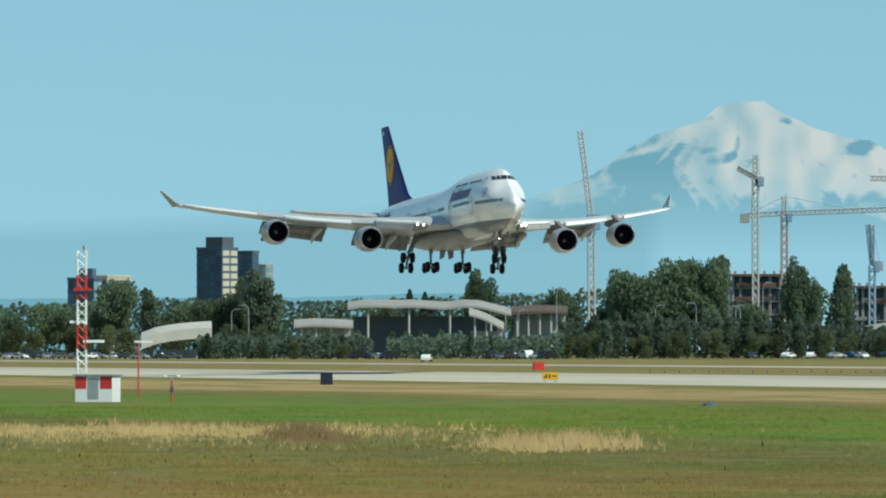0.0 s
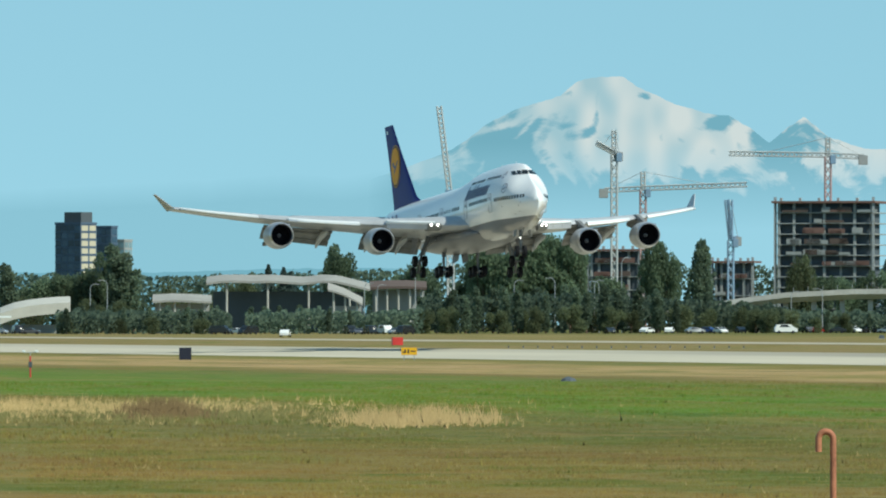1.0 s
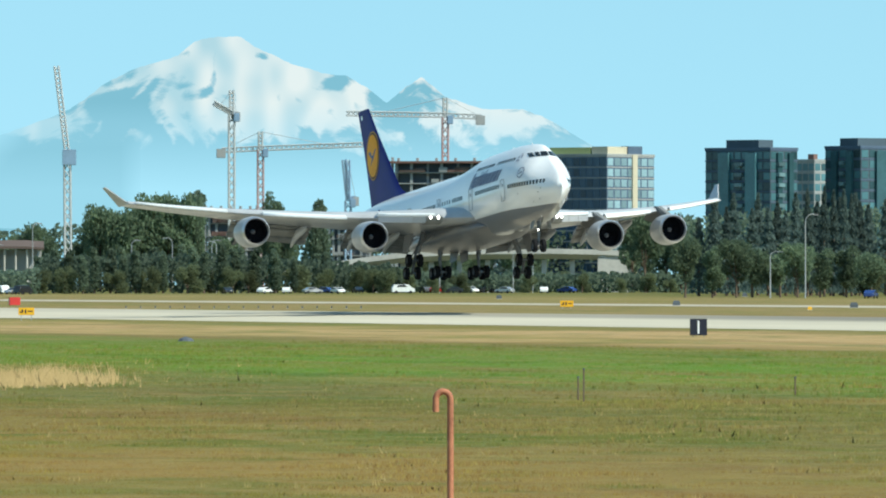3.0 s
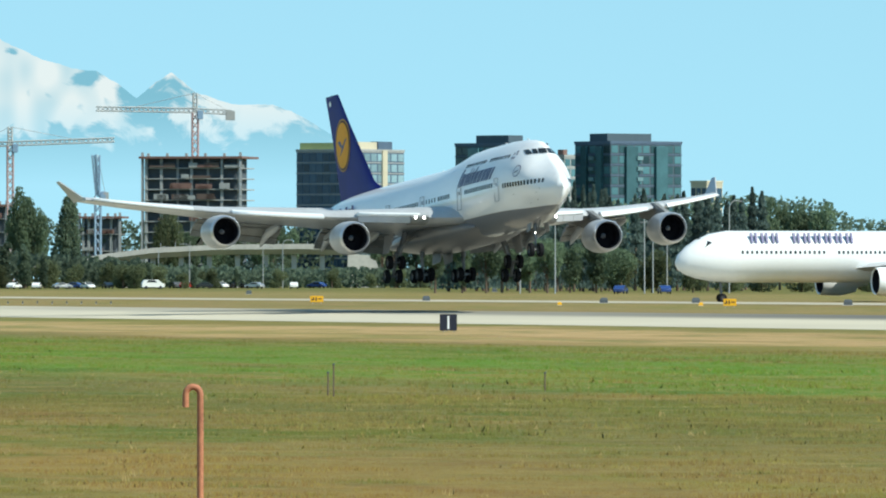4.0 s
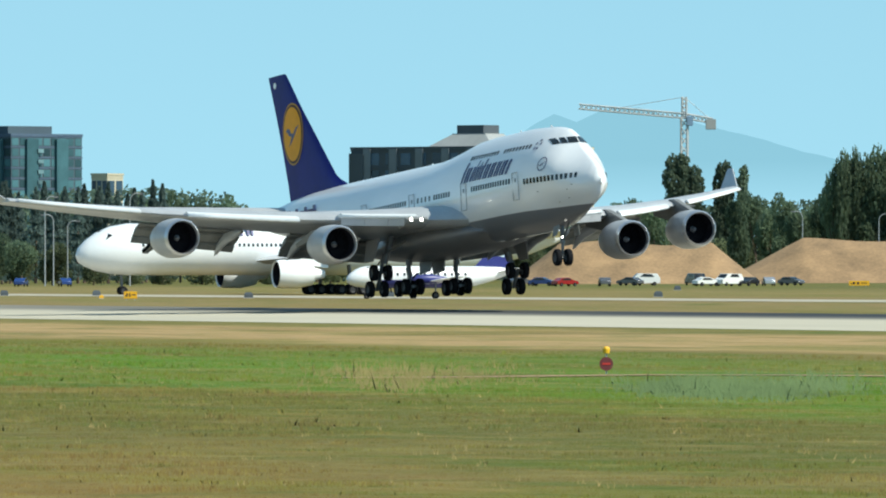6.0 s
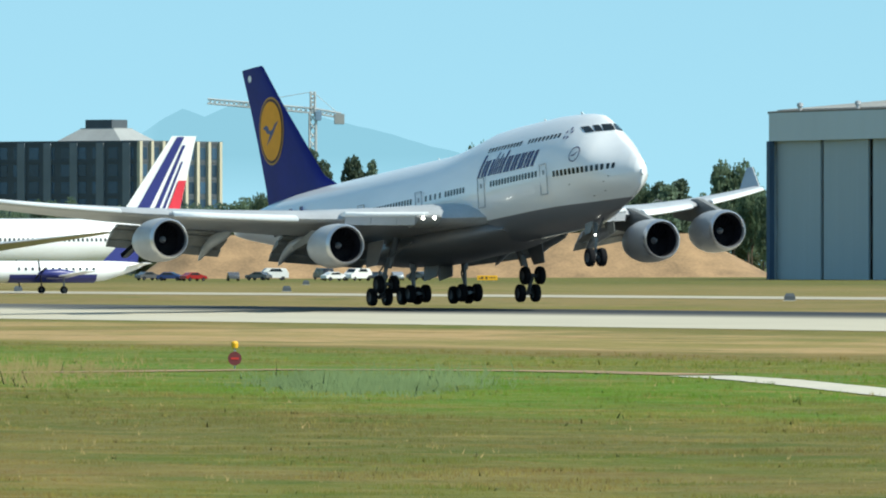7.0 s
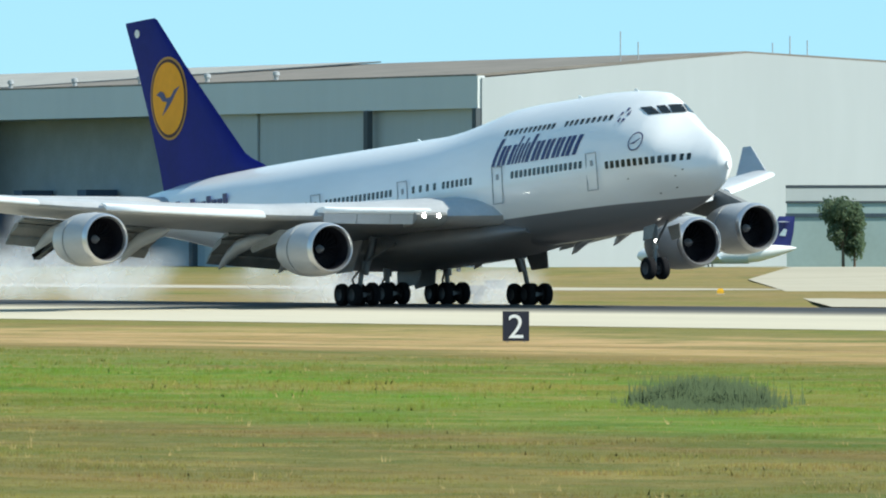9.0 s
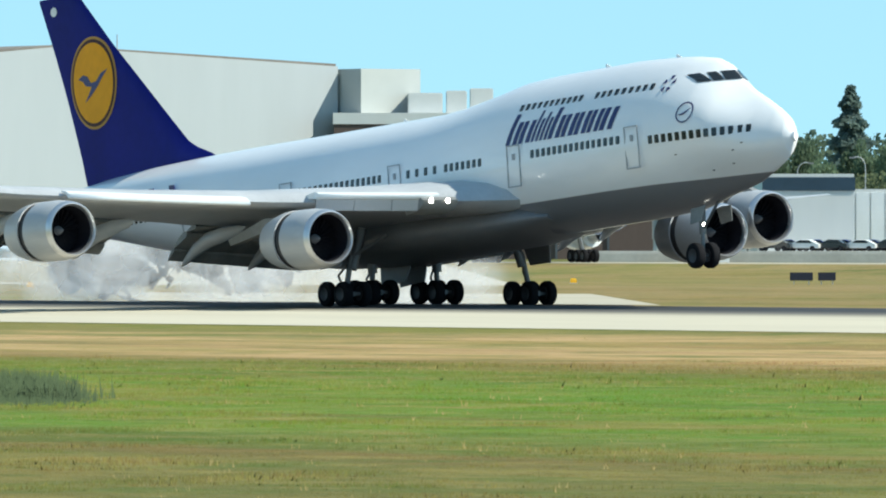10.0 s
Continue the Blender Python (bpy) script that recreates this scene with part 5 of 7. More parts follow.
def ring_simple(sec, n=28):
    s, top, bot, w = sec
    return [(-s, w * math.cos(2 * math.pi * i / n), (top + bot) / 2 + (top - bot) / 2 * math.sin(2 * math.pi * i / n)) for i in range(n)]


def flat_wing(pts, thick, sgn=1):
    """A tapered surface from root (le, te, y, z) to tip."""
    rings = []
    for le, te, y, z in pts:
        c = le - te
        rings.append([(le, sgn * y, z), (le - c * 0.15, sgn * y, z + thick * c * 0.5), (le - c * 0.5, sgn * y, z + thick * c * 0.55), (te, sgn * y, z), (le - c * 0.5, sgn * y, z - thick * c * 0.3), (le - c * 0.12, sgn * y, z - thick * c * 0.3)])
    return loft(bmesh.new(), rings)


def twin_jet(name, x, y, rz, length, rad, zc, span, fin_top, skin, fin_mat, eng_mat, label, fin_label, stripes=(), title=None, eng_r=1.7, base=None):
    z0 = ground_z(y) if base is None else base
    ob = thing(name, x, y, z0, rz, label, "airplane")
    secs = simple_sections(length, rad, zc)
    part("fuselage", loft(bmesh.new(), [ring_simple(q) for q in secs]), skin, ob, "white fuselage", 50)
    for sg in (-1, 1):
        bm = slab(bmesh.new(), [(-2.3, sg * 0.1, zc + rad * 0.42), (-3.2, sg * rad * 0.62, zc + rad * 0.3), (-4.0, sg * rad * 0.66, zc + rad * 0.52), (-3.1, sg * 0.1, zc + rad * 0.68)], 0.5, (0.7, 0.5 * sg, 0.5))
        part("cockpit_window", bm, DARK_GLASS, ob, "dark cockpit windows")
        w = part("wing", flat_wing([(-length * 0.34, -length * 0.53, rad * 0.8, zc - rad * 0.45), (-length * 0.44, -length * 0.555, span * 0.17, zc - rad * 0.2), (-length * 0.62, -length * 0.65, span / 2, zc + 1.4)], 0.1, sg), WING_GREY, ob, "grey swept wing", 40)
        ex, ey, ez = -length * 0.345, sg * span * 0.16, zc - rad * 0.95
        e = part("engine", lathe(bmesh.new(), [(-1.3, eng_r * 0.8), (0.0, eng_r * 0.85), (0.12, eng_r * 0.93), (-0.4, eng_r), (-2.6, eng_r * 1.02), (-4.4, eng_r * 0.8), (-4.4, eng_r * 0.5), (-6.0, eng_r * 0.3)], 28), eng_mat, ob, "large turbofan engine", 40)
        e.matrix_basis = pose(ex, ey, ez)
        part("inlet", lathe(bmesh.new(), [(-0.02, eng_r * 0.84), (-0.9, eng_r * 0.8), (-0.95, 0.02)], 24), FAN_WALL, e, "dark inlet")
        part("pylon", slab(bmesh.new(), [(ex - 1, ey, ez + eng_r * 0.9), (ex - 6.5, ey, ez + eng_r * 1.3), (ex - 6.5, ey, ez + eng_r * 0.4), (ex - 3, ey, ez + eng_r * 0.7)], 0.4, (0, 1, 0)), eng_mat, ob)
        part("tailplane", flat_wing([(-length * 0.87, -length * 0.965, rad * 0.35, zc + rad * 0.45), (-length * 0.975, -length * 1.005, span * 0.165, zc + rad * 0.9)], 0.09, sg), skin, ob, "white tailplane", 40)
        for k in range(2):
            tr = part("gear_truck", a_rod((-length * 0.52, sg * 5.3, 0.65), (-length * 0.52, sg * 4.6, zc - rad * 0.6), 0.25), STRUT, ob, "main gear leg")
            break
        wm = None
        for dx in (-1.4, 0, 1.4):
            for dy in (-0.6, 0.6):
                if wm is None:
                    wm = part("wheel", wheel_mesh(0.65, 0.5), [TYRE, HUB], tr)
                    wm.matrix_basis = pose(-length * 0.52 + dx, sg * 5.3 + dy, 0.65)
                else:
                    again(wm, tr, -length * 0.52 + dx, sg * 5.3 + dy, 0.65)
    ng = part("nose_gear", a_rod((-5.9, 0, 0.5), (-5.7, 0, zc - rad * 0.7), 0.16), STRUT, ob, "nose gear leg")
    nw = part("wheel", wheel_mesh(0.52, 0.4), [TYRE, HUB], ng)
    nw.matrix_basis = pose(-5.9, -0.4, 0.52)
    again(nw, ng, -5.9, 0.4, 0.52)
    L0, T0 = -length * 0.83, -length * 0.955
    L1, T1 = -length * 0.945, -length * 0.995
    zr = zc + rad * 0.85

    def fin_pt(f, z):
        k = (z - zr) / (fin_top - zr)
        return (L0 + (L1 - L0) * k) * (1 - f) + (T0 + (T1 - T0) * k) * f

    bm = loft(bmesh.new(), [[(fin_pt(0, z), 0, z), (fin_pt(0.3, z), th, z), (fin_pt(1, z), 0, z), (fin_pt(0.3, z), -th, z)] for z, th in ((zr - 0.6, 0.42), (zr, 0.4), (fin_top, 0.16))])
    fin = part("fin", bm, fin_mat, ob, fin_label)
    for f0a, f1a, f0b, f1b, z0_, z1_, m in stripes:
        for sg in (-1, 1):
            part("stripe", slab(bmesh.new(), [(fin_pt(f0a, z0_), sg * 0.42, z0_), (fin_pt(f1a, z0_), sg * 0.36, z0_), (fin_pt(f1b, z1_), sg * 0.2, z1_), (fin_pt(f0b, z1_), sg * 0.24, z1_)], 0.05, (0, 1, 0)), m, fin, "coloured stripe")
    win = part("cabin_window", a_box(-0.13, 0.13, -0.03, 0.03, -0.19, 0.19), DARK_GLASS, ob)
    first = True
    for sg in (-1, 1):
        for a, b, k in ((7.5, length * 0.28, 18), (length * 0.31, length * 0.5, 22), (length * 0.53, length * 0.8, 30)):
            for s in np.linspace(a, b, k):
                f = float(np.interp(s, [q[0] for q in secs], [q[3] for q in secs]))
                o = win if first else again(win, ob)
                first = False
                o.matrix_basis = pose(-s, sg * (f * 0.985), zc + rad * 0.17, sg * 8, 0, 0)
    if title:
        m, s0, letters, hgt, wid = title
        for sg in (-1, 1):
            for i in range(letters):
                if i == 3:
                    continue
                a = -s0 - (letters - i) * wid if sg < 0 else -s0 - i * wid
                for k in (0.0, 0.4):
                    c, d = a + wid * k, a + wid * (k + 0.2)
                    b = slab(bmesh.new(), [(c, sg * rad * 0.86, zc + rad * 0.52), (d, sg * rad * 0.86, zc + rad * 0.52), (d, sg * rad * 0.72, zc + rad * 0.52 + hgt), (c, sg * rad * 0.72, zc + rad * 0.52 + hgt)], 0.3, (0, 1, 0.3 * sg))
                    part("title_bar", b, m, ob)
    return ob


RED_STRIPE = mat("red_stripe", (0.6, 0.03, 0.05), 0.4)
NAVY = mat("navy_paint", (0.02, 0.025, 0.16), 0.4)
CERULEAN = mat("bright_blue_paint", (0.02, 0.12, 0.42), 0.35)
SKY_PAINT = mat("pale_sky_paint", (0.55, 0.66, 0.74), 0.35)
twin_jet("parked_airliner", -1120, 390.8, -90, 63.7, 3.1, 5.45, 60.9, 18.6, WHITE, WHITE, WHITE, "white twin-engined airliner holding short of the runway", "white fin with blue and red stripes",
         [(0.2, 0.42, 0.2, 0.5, 8.3, 18.5, NAVY), (0.52, 0.6, 0.56, 0.66, 8.3, 17.5, NAVY), (0.66, 0.7, 0.72, 0.77, 8.3, 15.5, NAVY), (0.76, 0.98, 0.8, 0.98, 8.6, 13.2, RED_STRIPE)], (NAVY, 9.5, 10, 1.2, 1.35))
# raised parallel taxiway with grassed shoulders, and the airliner taxiing away along it
RISE = 1.13
gx, gy = site(7076, 980)
hx, hy = math.cos(radians(172)), math.sin(radians(172))


def raised_taxiway():
    bm = bmesh.new()
    rise = lambda a: float(np.interp(a, (-330, -150, 110, 200), (-0.4, RISE, RISE, -0.4)))
    rows = [[(gx + a * hx - b * hy, gy + a * hy + b * hx, rise(a) if top else -0.4) for a in np.linspace(-330, 200, 54)] for b, top in ((58, 0), (24, 1), (-24, 1), (-60, 0))]
    loft(bm, rows, False, False)
    ob = part("taxiway_embankment", bm, GRASS, None, "low grassed embankment carrying a taxiway")
    if sum(f.normal.z for f in ob.data.polygons) < 0:
        ob.data.flip_normals()
    tagged(ob, category="embankment", kind="structure")
    bm = loft(bmesh.new(), [[(gx + a * hx - b * hy, gy + a * hy + b * hx, rise(a) + 0.02) for a in np.linspace(-330, 200, 54)] for b in (14, -14)], False, False)
    ob = part("taxiway", bm, TAXI, None, "pale concrete taxiway on a low embankment")
    if sum(f.normal.z for f in ob.data.polygons) < 0:
        ob.data.flip_normals()
    tagged(ob, category="taxiway", kind="structure")


raised_taxiway()
BLUE_JET = twin_jet("parked_airliner", gx + 30.6 * hx, gy + 30.6 * hy, 172, 58.8, 2.82, 5.3, 58, 17.4, SKY_PAINT, CERULEAN, WHITE, "pale blue and white airliner with a bright blue tail", "bright blue fin with a pale star shape",
         [(0.25, 0.45, 0.45, 0.55, 8.5, 14.5, SKY_PAINT), (0.7, 0.85, 0.5, 0.6, 8.5, 14.5, SKY_PAINT), (0.2, 0.8, 0.25, 0.75, 12.0, 12.8, SKY_PAINT)], (CERULEAN, 9.5, 8, 1.1, 1.3), 1.4, RISE + 0.02)
secs = simple_sections(58.8, 2.85, 5.3)
rear = [tuple(float(np.interp(q, [k[0] for k in secs], [k[c] for k in secs])) for c in range(4)) for q in (44.5, 47, 50, 53, 55.5, 57.5, 58.3, 58.9)]
part("tail_section", loft(bmesh.new(), [ring_simple((k[0], k[1] + 0.04, k[2] - 0.04, k[3] + 0.05)) for k in rear]), CERULEAN, BLUE_JET, "bright blue rear fuselage", 50)


def turboprop(x, y, rz, length, rad, zc, belly, fin_mat, label, t_tail=False):
    ob = thing("turboprop_airplane", x, y, ground_z(y), rz, label, "airplane")
    secs = simple_sections(length, rad, zc, 5.5, 7)
    part("fuselage", loft(bmesh.new(), [ring_simple(q, 22) for q in secs]), WHITE, ob, "white fuselage", 50)
    part("belly_stripe", loft(bmesh.new(), [[(-s, rad * 1.02 * math.cos(a), zc + rad * 1.02 * math.sin(a)) for a in np.linspace(math.pi * 1.08, math.pi * 1.92, 10)] for s in (length * 0.08 + 2, length * 0.35, length * 0.7)], False, False), belly, ob, "dark blue belly band")
    part("cockpit_window", slab(bmesh.new(), [(-1.6, -0.6, zc + 0.3), (-1.6, 0.6, zc + 0.3), (-2.4, 0.65, zc + 0.75), (-2.4, -0.65, zc + 0.75)], 0.7, (0.5, 0, 1)), DARK_GLASS, ob)
    for sg in (-1, 1):
        part("wing", flat_wing([(-length * 0.4, -length * 0.53, 0.5, zc - rad * 0.6), (-length * 0.45, -length * 0.52, length * 0.53, zc + 0.1)], 0.12, sg), WHITE, ob, "straight white wing", 40)
        n = part("engine", lathe(bmesh.new(), [(1.0, 0.05), (0.8, 0.2), (0.4, 0.42), (-1.5, 0.5), (-3.2, 0.2)], 16), belly, ob, "dark blue engine nacelle", 40)
        n.matrix_basis = pose(-length * 0.36, sg * length * 0.17, zc - 0.2)
        for k in range(4):
            part("propeller_blade", a_box(-0.04, 0.04, -0.1, 0.1, 0.1, 1.5), TYRE, n).matrix_basis = pose(0.75, 0, 0, 90 * k + 20, 0, 0)
        part("tailplane", flat_wing([(-length * 0.88, -length * 0.96, 0.2, zc + (length * 0.2 if t_tail else 0.5)), (-length * 0.91, -length * 0.97, length * 0.2, zc + (length * 0.2 if t_tail else 0.9))], 0.1, sg), WHITE, ob)
        gl = part("gear_leg", a_rod((-length * 0.46, sg * length * 0.17, 0.35), (-length * 0.46, sg * length * 0.17, zc - 0.3), 0.1), STRUT, ob)
        part("wheel", wheel_mesh(0.4, 0.3), [TYRE, HUB], gl).matrix_basis = pose(-length * 0.46, sg * length * 0.17, 0.4)
    gl = part("nose_gear", a_rod((-length * 0.12, 0, 0.3), (-length * 0.12, 0, zc - 0.6), 0.08), STRUT, ob)
    part("wheel", wheel_mesh(0.32, 0.24), [TYRE, HUB], gl).matrix_basis = pose(-length * 0.12, 0, 0.32)
    part("fin", loft(bmesh.new(), [[(-length * a, 0, z), (-length * (a + b) / 2, 0.15, z), (-length * b, 0, z), (-length * (a + b) / 2, -0.15, z)] for a, b, z in ((0.74, 0.96, zc + rad * 0.7), (0.83, 0.98, zc + length * 0.13), (0.89, 0.99, zc + length * 0.235))]), fin_mat, ob, "dark blue fin")
    part("fin_mark", slab(bmesh.new(), [(-length * 0.89, 0, zc + 2.2), (-length * 0.93, 0, zc + 2.1), (-length * 0.94, 0, zc + 2.9), (-length * 0.92, 0, zc + 3.0)], 0.36, (0, 1, 0)), SKY_PAINT, ob, "pale mark on the fin")
    w = part("cabin_window", a_box(-0.12, 0.12, -0.03, 0.03, -0.16, 0.16), DARK_GLASS, ob)
    first = True
    for sg in (-1, 1):
        for s in np.linspace(length * 0.24, length * 0.68, 12):
            o = w if first else again(w, ob)
            first = False
            o.matrix_basis = pose(-s, sg * rad * 0.97, zc + 0.3, sg * 12, 0, 0)
    return ob


turboprop(-969, 368, -90, 19.0, 1.15, 2.3, NAVY, NAVY, "small white turboprop with dark blue belly and tail")
x, y = site(6035, 1180)
turboprop(x, y, -125, 19.0, 1.15, 2.3, SKY_PAINT, NAVY, "small white turboprop parked before the hangar", True)
x, y = site(5600, 1230)
turboprop(x, y, -60, 22.0, 1.3, 2.5, SKY_PAINT, mat("teal_paint", (0.1, 0.35, 0.4), 0.4), "pale teal turboprop parked before the hangar", True)


# ---- trees ----
def leaf_mat(name, c, dark):
    m = mat(name, c, 0.85, 0, 0.35, 2.5, spec=0.2, dirt=dark, rand=0.3)
    n, l = m.node_tree.nodes, m.node_tree.links
    b, tr, mx = n["Principled BSDF"], n.new("ShaderNodeBsdfTranslucent"), n.new("ShaderNodeMixShader")
    l.new(b.inputs["Base Color"].links[0].from_socket, tr.inputs[0])
    mx.inputs[0].default_value = 0.58
    l.new(b.outputs[0], mx.inputs[1])
    l.new(tr.outputs[0], mx.inputs[2])
    l.new(mx.outputs[0], n["Material Output"].inputs[0])
    return m


# leaf colours raised and blued: distance haze is painted into the foliage
LEAF = [leaf_mat("broadleaf", (0.15, 0.205, 0.125), (0.11, 0.15, 0.1)), leaf_mat("conifer_needles", (0.12, 0.165, 0.15), (0.085, 0.125, 0.115)), leaf_mat("olive_leaf", (0.14, 0.165, 0.09), (0.09, 0.11, 0.06)),
        leaf_mat("poplar_leaf", (0.14, 0.185, 0.125), (0.1, 0.14, 0.1))]
BARK = mat("bark", (0.12, 0.085, 0.06), 0.9, 0, 0.3, 0.8)


def leaf(bm, p, size, rnd):
    d = Vector((rnd.gauss(0, 1), rnd.gauss(0, 1), rnd.gauss(0, 0.8))).normalized()
    a = d.orthogonal().normalized() * size * rnd.uniform(0.6, 1.2)
    b = d.cross(a).normalized() * size * rnd.uniform(0.5, 1.0)
    vs = [bm.verts.new(p + q) for q in (-a - b * 0.3, b, a - b * 0.2, -b * 0.9 + a * 0.2)]
    bm.faces.new(vs)


def make_tree(kind, seed, label):
    """One tree 10 m high at the origin: tapered trunk, limbs and a crown of small clumps."""
    rnd = random.Random(seed)
    ob = new("tree")
    tagged(ob, label, "tree", "trees round the airfield")
    bm = rod(bmesh.new(), (0, 0, -0.3), (0.1, 0, 5.5), 0.28, 0.12, 7)
    lobes = []
    if kind == "broad":
        for i in range(9):
            a, r = rnd.uniform(0, 6.28), rnd.uniform(0.4, 2.6)
            c = Vector((r * math.cos(a), r * math.sin(a), rnd.uniform(3.2, 8.3)))
            lobes.append((c, rnd.uniform(1.2, 2.1)))
            rod(bm, (0.05, 0, rnd.uniform(2, 4)), tuple(c), 0.09, 0.03, 5)
    elif kind == "poplar":
        for i in range(9):
            z = 1.6 + i * 0.95
            lobes.append((Vector((rnd.uniform(-0.4, 0.4), rnd.uniform(-0.4, 0.4), z)), 1.25 - 0.45 * abs(i - 3.5) / 5 + rnd.uniform(-0.1, 0.15)))
            rod(bm, (0.05, 0, z - 0.8), tuple(lobes[-1][0] + Vector((rnd.uniform(-0.6, 0.6), rnd.uniform(-0.6, 0.6), 0.3))), 0.06, 0.02, 5)
    elif kind == "bush":
        for i in range(7):
            lobes.append((Vector((rnd.uniform(-3.2, 3.2), rnd.uniform(-1.5, 1.5), rnd.uniform(1.5, 6.8))), rnd.uniform(1.6, 2.6)))
            rod(bm, (0.0, 0, 1), tuple(lobes[-1][0]), 0.08, 0.03, 5)
    trunk = part("trunk", bm, BARK, ob, "", 60)
    cb = bmesh.new()
    if kind == "conifer":
        for i in range(2000):
            f = rnd.random() ** 0.8
            z = 0.8 + 9.2 * f
            rr = (2.3 * (1 - f) ** 0.8 + 0.12) * (0.75 + 0.25 * math.cos(z * 5.5)) * rnd.uniform(0.55, 1.08)
            a = rnd.uniform(0, 6.28)
            leaf(cb, Vector((rr * math.cos(a), rr * math.sin(a), z - rr * 0.25)), 0.24, rnd)
    else:
        for c, r in lobes:
            for i in range(int(250 * r)):
                d = Vector((rnd.gauss(0, 1), rnd.gauss(0, 1), rnd.gauss(0, 1))).normalized() * r * rnd.uniform(0.55, 1.06)
                leaf(cb, c + d, 0.25, rnd)
    part("crown", cb, {"broad": LEAF[0], "conifer": LEAF[1], "bush": LEAF[2], "poplar": LEAF[3]}[kind], ob)
    return ob


PROTO = {}
for k, lab in (("broad", "leafy green broad-crowned tree"), ("conifer", "dark green conifer with drooping branches"), ("poplar", "slender upright green tree"), ("bush", "wide olive-green bushy tree")):
    PROTO[k] = [make_tree(k, 100 + 7 * i + len(k), lab) for i in range(3)]
USED = set()
TREES = random.Random(5)


def tree(kind, u, v_top, r, width=None):
    """A tree whose tip stands on that sight line; width in sight units."""
    x, y = site(u, r)
    z = ground_z(y)
    h = max(1.5, height(v_top, r) - z)
    i = TREES.randrange(3)
    base_w = {"broad": 6.6, "conifer": 4.6, "poplar": 2.9, "bush": 9.0}[kind]
    sz = h / 10.0
    sx = width * r * radians(UNIT) / base_w if width else sz * TREES.uniform(0.85, 1.2)
    ob = PROTO[kind][i]
    if (kind, i) in USED:
        ob = copy_thing(ob, pose(x, y, z, 0, 0, TREES.uniform(0, 360)))
    USED.add((kind, i))
    ob.matrix_world = pose(x, y, z, 0, 0, TREES.uniform(0, 360)) @ Matrix.Diagonal((sx, sx, sz, 1))


def row(kind, u0, u1, step, v0, v1, r, jitter=6, width=None):
    u = u0
    while u <= u1:
        f = (u - u0) / max(1, u1 - u0)
        tree(kind, u + TREES.uniform(-0.3, 0.3) * step, v0 + (v1 - v0) * f + TREES.uniform(-jitter, jitter), r * TREES.uniform(0.985, 1.015), width)
        u += step


# belt along the eastern car parks
row("broad", -120, 130, 38, 545, 545, 2750, 9, 60)
row("bush", -100, 120, 55, 570, 570, 2700, 6)
for u, v, w in ((205, 496, 74), (180, 530, 50), (262, 522, 26), (325, 522, 60), (300, 540, 50), (370, 530, 50), (410, 500, 56), (440, 488, 50), (432, 512, 60), (465, 535, 60)):
    tree("broad", u, v, 2650, w)
for u, v in ((455, 478), (468, 492), (486, 520), (265, 512)):
    tree("poplar", u, v, 2640)
row("bush", 120, 620, 60, 560, 565, 2620, 8)
row("poplar", 365, 640, 26, 585, 588, 2330, 7)
row("bush", 375, 640, 34, 598, 600, 2320, 5)
for u, v, w in ((555, 528, 56), (590, 545, 50), (690, 515, 66), (660, 530, 60), (640, 540, 50)):
    tree("bush", u, v, 2760, w)
for u, v in ((725, 513), (752, 518), (765, 525)):
    tree("conifer", u, v, 2780)
tree("poplar", 838, 476, 2720, 40)
tree("broad", 850, 492, 2720, 52)
row("broad", 880, 1100, 36, 525, 515, 2750, 10, 48)
row("poplar", 690, 880, 30, 590, 585, 2340, 8)
row("poplar", 1000, 1420, 24, 560, 553, 2330, 9)
row("bush", 1000, 1600, 42, 578, 580, 2310, 8)
for u, v, w in ((1105, 478, 60), (1125, 463, 66), (1165, 455, 80), (1205, 458, 74), (1245, 458, 70), (1272, 462, 40), (1150, 490, 80), (1230, 500, 80), (1190, 505, 70)):
    tree("broad", u, v, 2550, w)
row("poplar", 1265, 1282, 9, 458, 470, 2560)
for u, v, w in ((1398, 452, 40), (1415, 450, 50), (1432, 468, 42), (1330, 520, 60), (1310, 530, 60)):
    tree("broad", u, v, 2560, w)
tree("poplar", 1487, 467, 2700, 34)
tree("poplar", 1500, 478, 2700, 24)
row("poplar", 1420, 1620, 30, 565, 575, 2340, 10)
row("bush", 1600, 2140, 46, 588, 600, 2290, 9)
row("poplar", 1640, 1960, 40, 590, 596, 2300, 8)
row("broad", 1700, 1900, 30, 525, 520, 2550, 10, 46)
for u in (1818, 1830, 1860):
    tree("conifer", u, 505, 2600)
row("broad", 2050, 2160, 26, 500, 505, 2300, 10, 60)
for u, v, w in ((1680, 470, 50), (1655, 480, 44)):
    tree("bush", u, v, 2500, w)
# dark conifers below the apartment towers
row("conifer", 2160, 2720, 26, 500, 460, 1900, 16, 52)
row("conifer", 2200, 2730, 34, 470, 462, 1960, 14, 56)
row("conifer", 2360, 2440, 20, 452, 455, 1850, 8, 42)
row("broad", 2140, 2480, 40, 545, 545, 1780, 12, 56)
row("bush", 2480, 3060, 60, 560, 570, 1780, 10)
row("broad", 2690, 2830, 34, 462, 474, 2000, 12, 58)
row("bush", 2860, 3040, 40, 518, 520, 2000, 6)
row("broad", 3040, 3420, 42, 495, 515, 1950, 14, 50)
row("bush", 3060, 3500, 54, 540, 540, 1900, 10)
